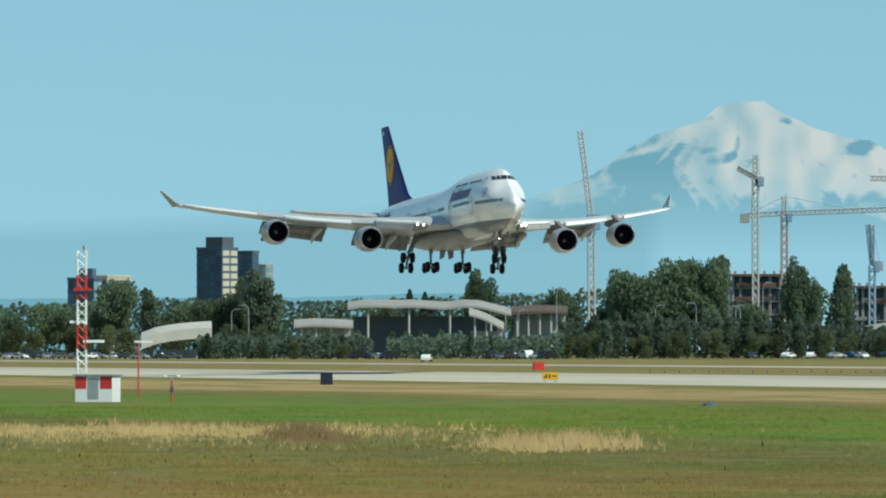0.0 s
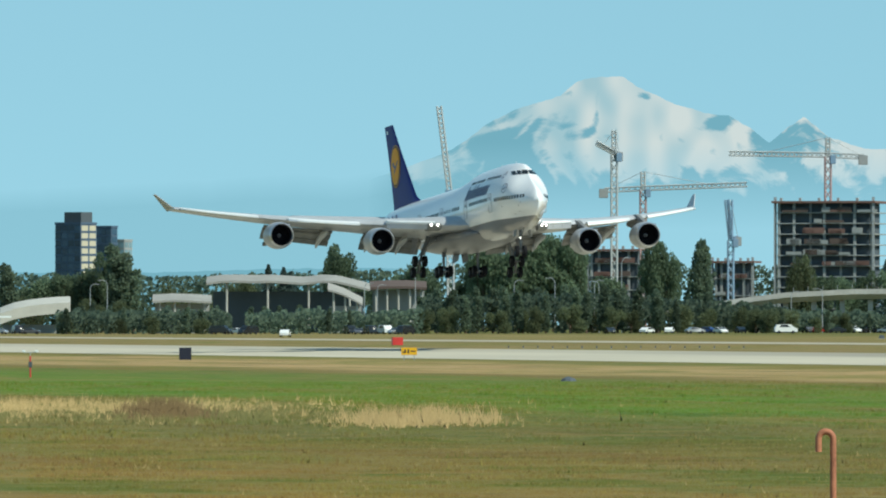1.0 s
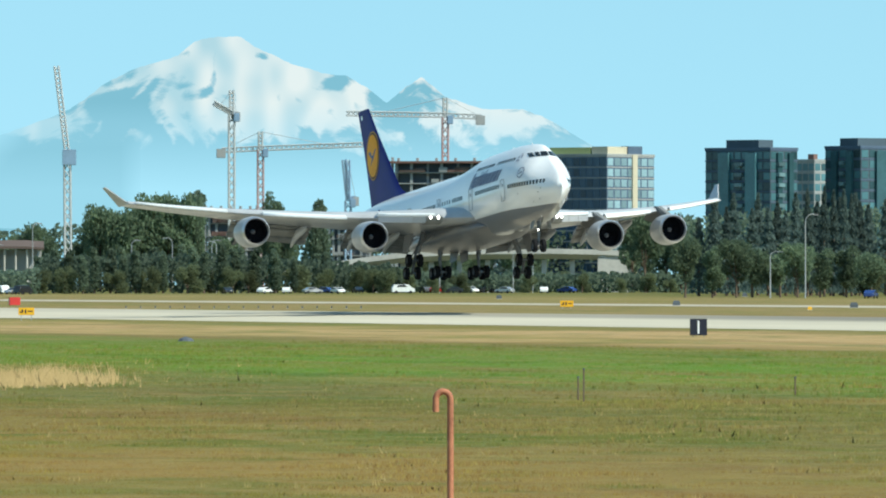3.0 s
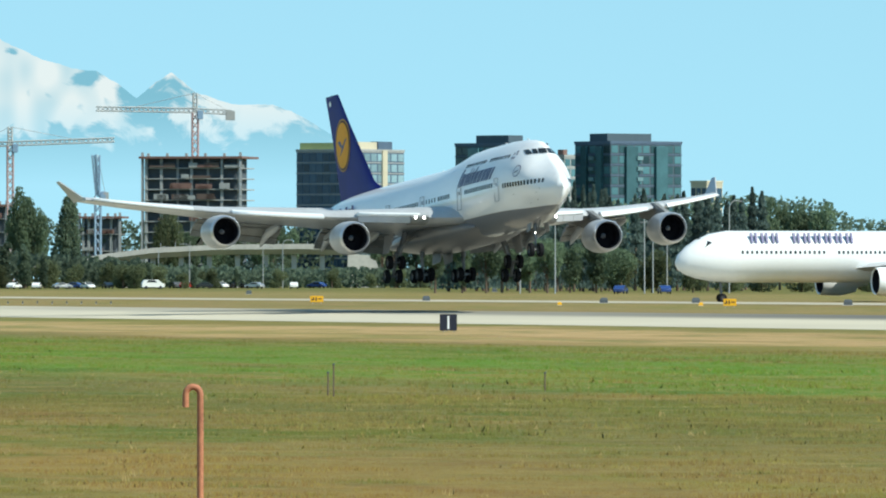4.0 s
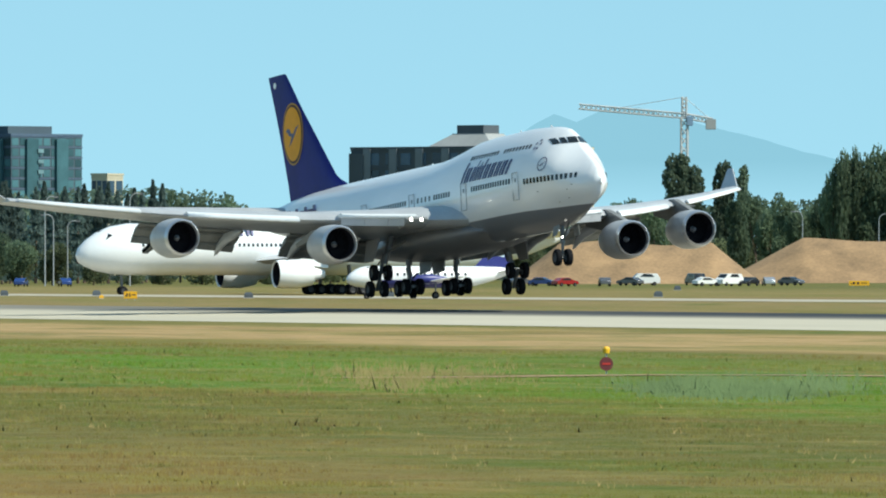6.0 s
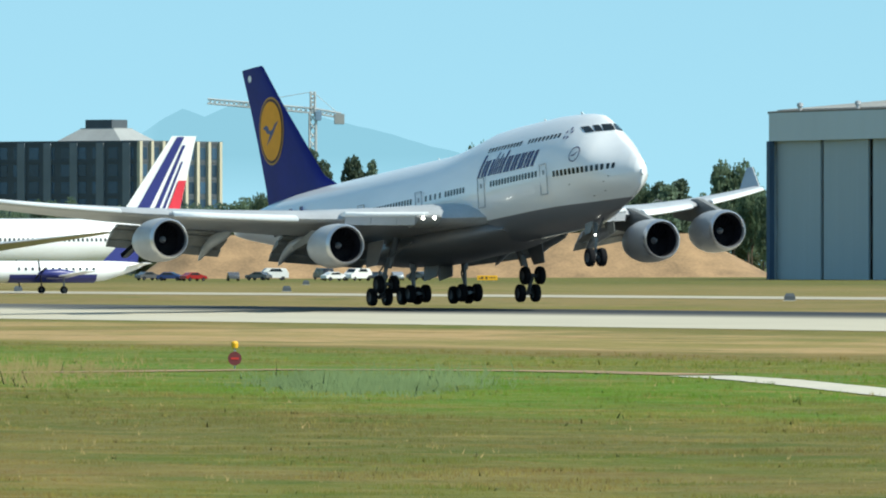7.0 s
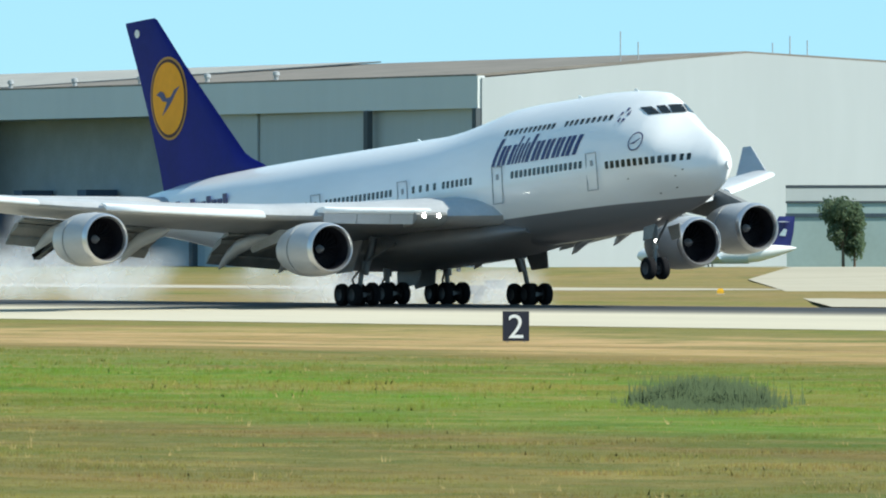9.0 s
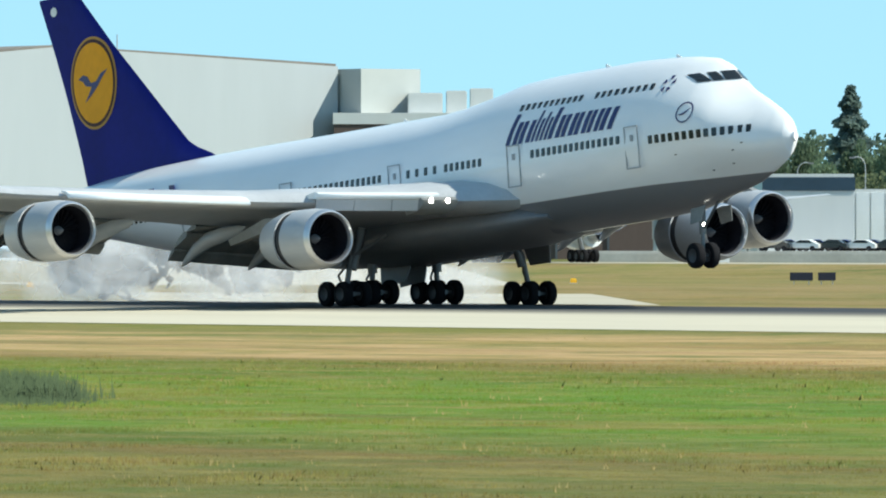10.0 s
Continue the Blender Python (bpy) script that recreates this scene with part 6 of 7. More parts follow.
# tall trees beyond the dirt bank
for u, v, w in ((3622, 412, 40), (3640, 410, 44), (3660, 430, 40), (3705, 425, 32), (3720, 424, 32), (3745, 430, 30)):
    tree("poplar", u, v, 2150, w)
row("broad", 3480, 3620, 28, 495, 492, 2100, 10, 50)
row("broad", 3740, 3920, 26, 480, 475, 2050, 12, 56)
for u, v, w in ((3926, 366, 46), (3945, 360, 40), (3905, 400, 50), (3990, 356, 64), (4020, 360, 76), (4050, 372, 54), (3965, 420, 70), (4010, 440, 80), (4060, 430, 46)):
    tree("broad", u, v, 2000, w)
row("broad", 4080, 4270, 26, 462, 470, 2000, 8, 60)
row("poplar", 4255, 4300, 16, 468, 466, 2000)
row("broad", 4290, 4450, 30, 485, 480, 2050, 8, 46)
for u, v, w in ((4385, 430, 76), (4412, 448, 60), (4358, 455, 60)):
    tree("broad", u, v, 2050, w)
row("bush", 3420, 4460, 70, 530, 520, 2120, 8)
# behind the terminal
tree("conifer", 7634, 336, 1700, 165)
row("broad", 7270, 7900, 36, 418, 440, 1650, 14, 64)
row("bush", 7380, 7900, 54, 470, 470, 1560, 12)
for u, v, w in ((6400, 520, 80), (6420, 528, 60)):
    tree("broad", u, v, 1320, w)


def far_woods(u0, u1, r, label, seed, tops, name="far_woods"):
    """A continuous belt of woodland, too dense to tell single trees apart."""
    rnd = random.Random(seed)
    bm = bmesh.new()
    k = r * radians(UNIT)
    for i in range(int((u1 - u0) * 10)):
        u = rnd.uniform(u0, u1)
        top = ridge(u, tops) + 9 * noise.noise((u * 0.045, seed, 0)) + 6 * noise.noise((u * 0.16, seed, 2))
        rr = r + rnd.uniform(0, 22)
        x, y = site(u, rr)
        z0 = ground_z(y)
        z = z0 + (height(top, rr) - z0) * rnd.random() ** 0.7
        leaf(bm, Vector((x, y, z)), 0.8 if r > 2500 else 0.6, rnd)
    ob = part("far_woods", bm, leaf_mat("far_foliage_%d" % seed, (0.13, 0.175, 0.125), (0.09, 0.125, 0.095)), None, label)
    return tagged(ob, category="woodland", kind="stuff")


far_woods(-400, 2200, 2900, "belt of distant green woodland", 1, [(-400, 548), (120, 540), (250, 528), (520, 535), (700, 530), (1000, 520), (1100, 505), (1290, 500), (1500, 520), (1620, 515), (2000, 530), (2200, 520)])
far_woods(350, 660, 2320, "thick green hedge beside the car park", 11, [(350, 596), (640, 594), (660, 604)])
far_woods(685, 1000, 2310, "thick green hedge beside the car park", 12, [(685, 600), (800, 592), (900, 600), (1000, 588)])
far_woods(995, 1640, 2320, "thick green hedge beside the car park", 13, [(995, 572), (1200, 565), (1400, 570), (1640, 588)])
far_woods(1640, 2150, 2290, "thick green hedge beside the flyover", 14, [(1640, 594), (1900, 600), (2150, 598)])
far_woods(2130, 3480, 2080, "belt of dark woodland below the towers", 2, [(2130, 500), (2400, 482), (2700, 470), (2820, 478), (2880, 512), (3060, 516), (3480, 516)])
far_woods(3400, 4460, 2250, "belt of distant green woodland", 3, [(3400, 510), (3700, 500), (3900, 490), (4300, 495), (4460, 500)])
far_woods(7230, 7950, 1720, "belt of green woodland behind the terminal", 4, [(7230, 428), (7600, 420), (7950, 425)])


# ---- dirt bank and works ----
DIRT = mat("bare_earth", (0.3, 0.19, 0.1), 0.95, 0, 0.3, 5.0, 0.4, 1.5, dirt=(0.17, 0.11, 0.06))


def dirt_bank(u0, u1, r, v_top, depth, label, seed):
    x, y = site((u0 + u1) / 2, r)
    z0 = ground_z(y)
    w = (u1 - u0) * r * radians(UNIT)
    bm = bmesh.new()
    rings = []
    for i in range(61):
        f = i / 60
        px = -w / 2 + w * f
        h = (height(v_top, r) - z0) * min(1, 5 * f, 5 * (1 - f)) * (0.92 + 0.14 * noise.noise((f * 4, seed, 0)))
        rings.append([(px, -depth / 2, -0.5), (px, -depth * 0.22, h * 0.6 + 0.25 * noise.noise((f * 14, seed, 3))), (px, -depth * 0.06, h), (px, depth * 0.15, h * 0.96), (px, depth / 2, -0.5)])
    loft(bm, rings)
    ob = part("dirt_bank", bm, DIRT, None, label, 60)
    ob.matrix_world = pose(x, y, z0, 0, 0, AXIS - ((u0 + u1) / 2 - 784) * UNIT)
    return tagged(ob, category="earth bank", kind="structure")


dirt_bank(3330, 3780, 1800, 560, 30, "long bank of bare brown earth", 2)
dirt_bank(3700, 4460, 1850, 552, 34, "long bank of bare brown earth", 4)


# ---- vehicles ----
CAR_COLOURS = [mat("car_" + n, c, 0.25, m, 0.05, 1.0, coat=0.6) for n, c, m in (("white", (0.75, 0.75, 0.75), 0), ("silver", (0.5, 0.5, 0.52), 0.6), ("black", (0.015, 0.015, 0.017), 0), ("blue", (0.02, 0.05, 0.2), 0.1), ("red", (0.3, 0.02, 0.02), 0.1), ("grey", (0.12, 0.12, 0.13), 0.3))]
CAR_NAMES = ["white", "silver", "black", "dark blue", "dark red", "grey"]


def make_car(ci, van=False):
    ob = new("van" if van else "car")
    tagged(ob, CAR_NAMES[ci] + (" panel van parked beside the airfield" if van else " car parked beside the airfield road"), "van" if van else "car", "parked vehicles")
    L, W, H = (5.2, 1.9, 2.1) if van else (4.5, 1.75, 1.45)
    prof = [(-L / 2, 0.35), (-L / 2, H * 0.58), (-L * 0.4, H * 0.95), (L * 0.22, H * 0.97), (L * 0.36, H * 0.62), (L / 2, H * 0.52), (L / 2, 0.35)] if van else \
        [(-L / 2, 0.35), (-L / 2, H * 0.62), (-L * 0.36, H * 0.68), (-L * 0.24, H * 0.98), (L * 0.06, H), (L * 0.22, H * 0.7), (L * 0.46, H * 0.6), (L / 2, H * 0.48), (L / 2, 0.35)]
    bm = loft(bmesh.new(), [[(x, y * s, z) for x, z in prof] for y, s in ((-W / 2, 1), (W / 2, 1))])
    bmesh.ops.bevel(bm, geom=bm.edges[:], offset=0.06, segments=1, affect="EDGES")
    body = part("body", bm, CAR_COLOURS[ci], ob, "", 40)
    for sg in (-1, 1):
        wx = [(-L * 0.3, H * 0.68), (-L * 0.22, H * 0.92), (L * 0.05, H * 0.94), (L * 0.17, H * 0.69)]
        part("side_window", slab(bmesh.new(), [(x, sg * W / 2, z) for x, z in wx], 0.03, (0, 1, 0)), DARK_GLASS, ob)
    part("windscreen", slab(bmesh.new(), [(L * 0.08, -W * 0.42, H * 0.95), (L * 0.08, W * 0.42, H * 0.95), (L * 0.21, W * 0.44, H * 0.71), (L * 0.21, -W * 0.44, H * 0.71)] if not van else
         [(L * 0.235, -W * 0.42, H * 0.93), (L * 0.235, W * 0.42, H * 0.93), (L * 0.35, W * 0.44, H * 0.66), (L * 0.35, -W * 0.44, H * 0.66)], 0.05, (0.8, 0, 0.5)), DARK_GLASS, ob)
    w = None
    for dx in (-0.31, 0.31):
        for sg in (-1, 1):
            if w is None:
                w = part("wheel", wheel_mesh(0.33, 0.22), [TYRE, HUB], ob)
                w.matrix_basis = pose(dx * L, sg * W * 0.46, 0.33)
            else:
                again(w, ob, dx * L, sg * W * 0.46, 0.33)
    for sg in (-1, 1):
        part("headlight", a_box(L / 2 - 0.03, L / 2 + 0.02, sg * W * 0.38 - 0.14, sg * W * 0.38 + 0.14, H * 0.4, H * 0.47), SPIN, ob)
    return ob


CARS = [make_car(i) for i in range(6)] + [make_car(0, True), make_car(2, True)]
CAR_USED = set()
VEH = random.Random(9)


def park(u, v, r=None, i=None, rz=None, lift=0.0):
    x, y, z = on_ground(u, v) if r is None else (*site(u, r), 0)
    z = ground_z(y) + lift
    i = VEH.choice((0, 1, 2, 2, 3, 5, 5, 1, 4, 7, 6)) if i is None else i
    m = pose(x, y, z, 0, 0, VEH.uniform(0, 360) if rz is None else rz)
    if i in CAR_USED:
        copy_thing(CARS[i], m)
    else:
        CARS[i].matrix_world = m
        CAR_USED.add(i)


for k in range(16):
    park(-60 + k * 24 + VEH.uniform(-6, 6), 0, 2330 * VEH.uniform(0.99, 1.01))
for u in (640, 672, 690, 870, 885, 905, 930, 950, 968, 1330, 1395, 1435, 1480, 1500, 1525, 1560, 1600, 1640, 1680, 1700, 1730, 1760, 1790, 1820, 1890, 1930):
    park(u, 0, 2270 * VEH.uniform(0.985, 1.01))
park(755, 641, None, 0, 160)
park(1175, 634, None, 2, 0)
park(1755, 632, None, 3, 160)
park(2468, 616, 1700, 3, 150)
park(2545, 616, 1690, 3, 170)
for u in (3350, 3390, 3430, 3500, 3545, 3570, 3660, 3680, 3720, 3755, 3790, 3830):
    park(u, 0, 1650 * VEH.uniform(0.98, 1.02))
deck_x, deck_y = site(7640, 1245)
deck = part("parking_deck", a_box(-34, 34, -9, 9, -1.2, 1.6, 0.3), CONCRETE, None, "low raised concrete car park")
deck.matrix_world = pose(deck_x, deck_y, ground_z(deck_y), 0, 0, AXIS - (7640 - 784) * UNIT)
tagged(deck, category="car park", kind="structure")
for k in range(12):
    px, py = site(7500 + k * 25, 1239 + 4 * (k % 2))
    m = pose(px, py, ground_z(deck_y) + 1.6, 0, 0, VEH.choice((40, 60, 220)))
    copy_thing(CARS[(k * 3) % 6 if k % 4 else 2], m)


# ---- lamps, signs, small airfield things ----
def street_lamp():
    ob = new("street_lamp")
    tagged(ob, "tall grey street lamp with a curved arm", "street lamp", "street lamps along the road")
    part("pole", a_rod((0, 0, 0), (0, 0, 9.0), 0.13, 0.08), STEEL, ob)
    pts = [(1.9 * (1 - math.cos(a)) * 0.62, 0, 9.0 + 1.0 * math.sin(a)) for a in np.linspace(0, 1.9, 7)]
    bm = tube(bmesh.new(), pts, 0.07, 6)
    part("arm", bm, STEEL, ob, "curved arm")
    e = pts[-1]
    part("lamp_head", a_box(e[0] - 0.1, e[0] + 0.7, -0.15, 0.15, e[2] - 0.12, e[2] + 0.05, 0.04), SPIN, ob, "flat lamp head")
    return ob


lamp = street_lamp()
first = True
for u, v, r, rz in ((410, 547, 2350, 0), (440, 540, 2360, 180), (895, 545, 2330, 0), (918, 548, 2330, 20), (985, 510, 2400, 10), (1160, 540, 2330, 10), (1232, 536, 2330, 180), (1302, 540, 2330, 0), (1350, 500, 2380, 0), (1310, 542, 2350, 180),
                    (1650, 560, 2300, 0), (1705, 555, 2290, 180), (1835, 560, 2290, 0), (1870, 548, 2290, 0), (2510, 484, 1720, 0), (2525, 516, 1750, 180), (2550, 527, 1760, 0), (2352, 494, 1720, 0), (2660, 478, 1720, 0), (2290, 560, 1740, 0),
                    (3640, 500, 1950, 0), (3850, 510, 1950, 180), (3985, 515, 1950, 0), (4240, 500, 1960, 0), (7540, 470, 1380, 0), (7660, 460, 1380, 180), (7600, 500, 1330, 0)):
    x, y = site(u, r)
    z = ground_z(y)
    m = pose(x, y, z, 0, 0, rz + AXIS - (u - 784) * UNIT)
    o = lamp if first else copy_thing(lamp, m)
    first = False
    o.matrix_world = m @ Matrix.Diagonal((1, 1, (height(v, r) - z) / 10.0, 1))


def board(name, u, v, w, h, face, label, category, legs=0.25, rz=0, thick=0.12, bars=None, text=None):
    x, y, z = on_ground(u, v)
    ob = thing(name, x, y, z, AXIS - (u - 784) * UNIT + rz, label, category)
    part("panel", a_box(-w / 2, w / 2, -thick / 2, thick / 2, legs, legs + h, 0.02), face, ob)
    for sx in (-1, 1):
        part("leg", a_rod((sx * w * 0.32, 0, -0.05), (sx * w * 0.32, 0, legs + 0.02), 0.035), STEEL, ob)
    if bars:
        m, spots = bars
        for a, b, c, d in spots:
            part("marking", a_box(a * w - w / 2, b * w - w / 2, -thick / 2 - 0.012, -thick / 2 + 0.01, legs + c * h, legs + d * h), m, ob)
    if text:
        cu = bpy.data.curves.new("numeral", "FONT")
        cu.body, cu.size, cu.align_x, cu.extrude = text, h * 1.15, "CENTER", 0.01
        me = bpy.data.meshes.new_from_object(bpy.data.objects.new("tmp", cu))
        me.materials.clear()
        me.materials.append(WHITE)
        o = new("numeral", me)
        o.parent = ob
        o.matrix_basis = pose(0, -thick / 2 - 0.012, legs + h * 0.1, 90, 0, 0)
    return ob


board("distance_sign", 578, 682, 1.2, 1.2, BLACK, "black distance sign beside the runway, seen from behind", "sign", 0.05)
board("distance_sign", 2163, 711, 1.2, 1.15, BLACK, "black distance sign with a white numeral", "sign", 0.1, 0, 0.5, None, "1")
board("distance_sign", 5821, 777, 1.12, 1.25, BLACK, "black distance sign with a white numeral", "sign", 0.05, 0, 0.4, None, "2")
ybars = (BLACK, [(0.08, 0.3, 0.3, 0.45), (0.2, 0.3, 0.3, 0.75), (0.4, 0.5, 0.25, 0.75), (0.6, 0.9, 0.45, 0.6)])
board("taxiway_sign", 974, 682, 1.5, 0.7, SIGN_YELLOW, "yellow taxiway sign with dark markings", "sign", 0.5, 0, 0.15, ybars)
board("taxiway_sign", 1930, 661, 1.6, 0.75, SIGN_YELLOW, "yellow taxiway sign with dark markings", "sign", 0.2, 0, 0.15, ybars)
board("taxiway_sign", 2661, 668, 1.4, 0.75, SIGN_YELLOW, "yellow taxiway sign with dark markings", "sign", 0.2, 0, 0.15, ybars)
board("taxiway_sign", 3950, 644, 3.2, 0.75, SIGN_YELLOW, "long yellow taxiway sign", "sign", 0.2, 0, 0.15, ybars)
board("taxiway_sign", 5064, 643, 2.6, 0.8, SIGN_YELLOW, "long yellow taxiway sign", "sign", 0.2, 0, 0.15, ybars)
board("equipment_box", 953, 657, 1.5, 1.1, RED, "red equipment box on short legs", "box", 0.15, 12, 0.9)
board("runway_sign", 5745, 704, 1.5, 0.62, BLACK, "black airfield sign board on legs", "sign", 0.45, 0, 0.2)
board("runway_sign", 5785, 702, 1.5, 0.62, W_DARK, "black airfield sign board on legs", "sign", 0.75, 0, 0.2)
board("runway_sign", 7547, 686, 1.7, 0.6, BLACK, "black airfield sign board on legs", "sign", 0.3, 0, 0.2)
board("runway_sign", 7592, 686, 1.3, 0.6, BLACK, "black airfield sign board on legs", "sign", 0.3, 0, 0.2)
board("small_sign", 3506, 640, 1.0, 0.6, WHITE, "small white sign with dark markings", "sign", 0.1, 0, 0.1, (BLACK, [(0.15, 0.25, 0.2, 0.8), (0.45, 0.55, 0.2, 0.8), (0.75, 0.85, 0.2, 0.8)]))
board("small_sign", 4733, 634, 1.4, 0.7, WHITE, "small white sign with dark markings", "sign", 0.1, 0, 0.1, (BLACK, [(0.15, 0.35, 0.2, 0.8), (0.6, 0.85, 0.2, 0.8)]))


def ground_box(u, v, w, h, m, label):
    x, y, z = on_ground(u, v)
    ob = thing("light_housing", x, y, z, AXIS - (u - 784) * UNIT, label, "lamp housing", "housings along the taxiway")
    bm = loft(bmesh.new(), [[(-w / 2, -w / 3, 0), (w / 2, -w / 3, 0), (w / 2, w / 3, 0), (-w / 2, w / 3, 0)], [(-w / 2, -w / 3, h * 0.6), (w / 2, -w / 3, h * 0.6), (w / 2, w / 3, h * 0.6), (-w / 2, w / 3, h * 0.6)],
                                [(-w / 3, -w / 4, h), (w / 3, -w / 4, h), (w / 3, w / 4, h), (-w / 3, w / 4, h)]])
    part("housing", bm, m, ob)
    part("base", a_box(-w * 0.6, w * 0.6, -w * 0.4, w * 0.4, -0.05, 0.05), CONCRETE, ob)


for u, v in ((2124, 656), (2438, 660), (2601, 660), (4485, 678), (4668, 678), (4850, 679), (3629, 650), (4879, 634), (2245, 640), (3595, 662), (1810, 644), (2870, 664), (3120, 662)):
    ground_box(u, v, 0.95, 0.65, W_DARK, "small dark light housing on the grass")
for u, v in ((6183, 692), (7144, 684), (2610, 665), (2360, 664)):
    ground_box(u, v, 0.5, 0.4, SIGN_YELLOW, "small yellow light housing on the grass")
x, y, z = on_ground(1256, 719)
part("rubble_pile", shift(lathe(bmesh.new(), [(0, 0.55), (0.18, 0.42), (0.32, 0.02)], 9, 0, "Z"), 0, 0, 0), W_DARK, None, "small dark pile lying on the grass").matrix_world = pose(x, y, z)
tagged(bpy.data.objects["rubble_pile"], category="pile")

# chequered equipment hut with the lattice mast
x, y, z = on_ground(166, 712)
hut = thing("equipment_hut", x, y, z, AXIS - (166 - 784) * UNIT - 14, "white equipment hut with red chequers and a flat roof", "hut")
part("walls", a_box(-1.35, 1.35, -0.0, 2.4, 0, 1.85, 0.02), WHITE, hut)
part("roof", a_box(-1.5, 1.5, -0.15, 2.55, 1.85, 1.95, 0.02), STEEL, hut)
for a, b in ((-1.35, -0.5), (0.45, 1.35)):
    part("red_panel", a_box(a + 0.03, b - 0.03, -0.02, 0.05, 0.95, 1.8), RED, hut, "red painted panel")
for a, b in ((0.05, 0.85), (1.5, 2.35)):
    part("red_panel", a_box(-1.37, -1.3, a, b, 0.95, 1.8), RED, hut, "red painted panel")
part("hatch", a_box(-0.4, 0.35, -0.03, 0.02, 0.25, 1.7), STEEL, hut, "grey service door")
x, y, z = on_ground(145, 706)
mast = thing("antenna_mast", x, y, z, AXIS - (145 - 784) * UNIT, "red and white lattice antenna mast beside the hut", "mast")
zt = 11.1
for i in range(6):
    part("mast_section", lattice((0, 0, zt * i / 6), (0, 0, zt * (i + 1) / 6), 0.32, 0.045, 3), RED if i % 2 == 0 else WHITE, mast, "red lattice section" if i % 2 == 0 else "white lattice section")
part("platform", a_box(-0.6, 0.75, -0.5, 0.5, 8.1, 8.25), RED, mast)
for zz, a, b in ((5.65, -0.9, 0.3), (4.2, 0.1, 1.7)):
    arm = part("antenna", a_box(a, b, -0.12, 0.12, zz, zz + 0.2), WHITE, mast, "white antenna array")
    part("bracket", a_rod((0.2, 0, zz - 0.4), (0.2, 0, zz), 0.05), STEEL, mast)
part("top_light", a_rod((0.15, 0, zt), (0.15, 0, zt + 0.35), 0.07), RED, mast, "red obstruction light")
x, y, z = on_ground(245, 704)
t_mast = thing("antenna_post", x, y, z, AXIS - (245 - 784) * UNIT, "slim white T-shaped antenna post", "mast")
part("post", a_rod((0, 0, 0), (0, 0, 4.3), 0.06), RED, t_mast)
part("cross_bar", a_box(-0.3, 1.1, -0.08, 0.08, 4.2, 4.35), WHITE, t_mast)
x, y, z = on_ground(304, 712)
post = thing("marker_post", x, y, z, AXIS - (304 - 784) * UNIT, "short red post with a dark box and twin lamps", "post")
part("post", a_rod((0, 0, 0), (0, 0, 1.5), 0.06), RED, post)
part("box", a_box(-0.13, 0.13, -0.1, 0.1, 0.7, 1.1, 0.02), W_DARK, post)
part("cross_arm", a_rod((-0.45, 0, 1.75), (0.45, 0, 1.75), 0.03), STEEL, post)
part("riser", a_rod((0, 0, 1.4), (0, 0, 1.76), 0.03), STEEL, post)
for sx in (-0.45, 0.45):
    part("lamp", a_box(sx - 0.13, sx + 0.13, -0.1, 0.1, 1.75, 1.9, 0.03), WHITE, post, "small white lamp")

# gooseneck vent pipe in the foreground
x, y = site(1713, 95)
pipe = thing("vent_pipe", x, y, ground_z(y), AXIS - (1713 - 784) * UNIT, "rusty orange gooseneck vent pipe standing in the grass", "pipe")
bm = tube(bmesh.new(), [(0.06, 0, 0), (0.06, 0, 2.82)] + [(-0.01 + 0.07 * math.cos(a), 0, 2.82 + 0.075 * math.sin(a)) for a in np.linspace(0.2, math.pi, 12)] + [(-0.08, 0, 2.7)], 0.031, 14)
part("tube", bm, RUST, pipe, "", 60)
part("collar", a_rod((0.06, 0, 0.0), (0.06, 0, 0.12), 0.055, 0.05, 12), RUST, pipe)

# round dark red marker with a yellow lamp
x, y, z = on_ground(3503, 798)
disc = thing("round_marker", x, y, z, AXIS - (3503 - 784) * UNIT, "round dark red marker with a yellow lamp on top", "sign")
part("plate", lathe(bmesh.new(), [(-0.03, 0.01), (-0.03, 0.26), (0.03, 0.26), (0.03, 0.01)], 24, 0, "Y"), mat("dark_red_plate", (0.16, 0.03, 0.035), 0.5), disc).matrix_basis = pose(0, 0, 0.38)
part("bar", a_box(-0.15, 0.15, -0.045, -0.03, 0.34, 0.42), RED, disc)
part("post", a_rod((0, 0.05, -0.02), (0, 0.05, 0.85), 0.03), STEEL, disc)
part("lamp", lathe(bmesh.new(), [(0.78, 0.02), (0.78, 0.12), (0.95, 0.14), (1.02, 0.1), (1.04, 0.02)], 12, 0, "Z"), SIGN_YELLOW, disc, "yellow lamp")

# thin stakes in the grass
for u, v, h in ((1950, 824, 0.75), (1960, 826, 1.05), (2334, 815, 0.6)):
    x, y, z = on_ground(u, v)
    st = thing("stake", x, y, z, 0, "thin dark weathered wooden stake in the grass", "stake", "stakes in the grass")
    part("shaft", a_box(-0.025, 0.025, -0.02, 0.02, 0, h), BARK, st)
    part("cap", a_box(-0.035, 0.035, -0.03, 0.03, h, h + 0.05), W_DARK, st)
for u in range(1150, 1568, 26):
    ground_box(u, 661, 0.18, 0.35, W_DARK, "small runway edge light")


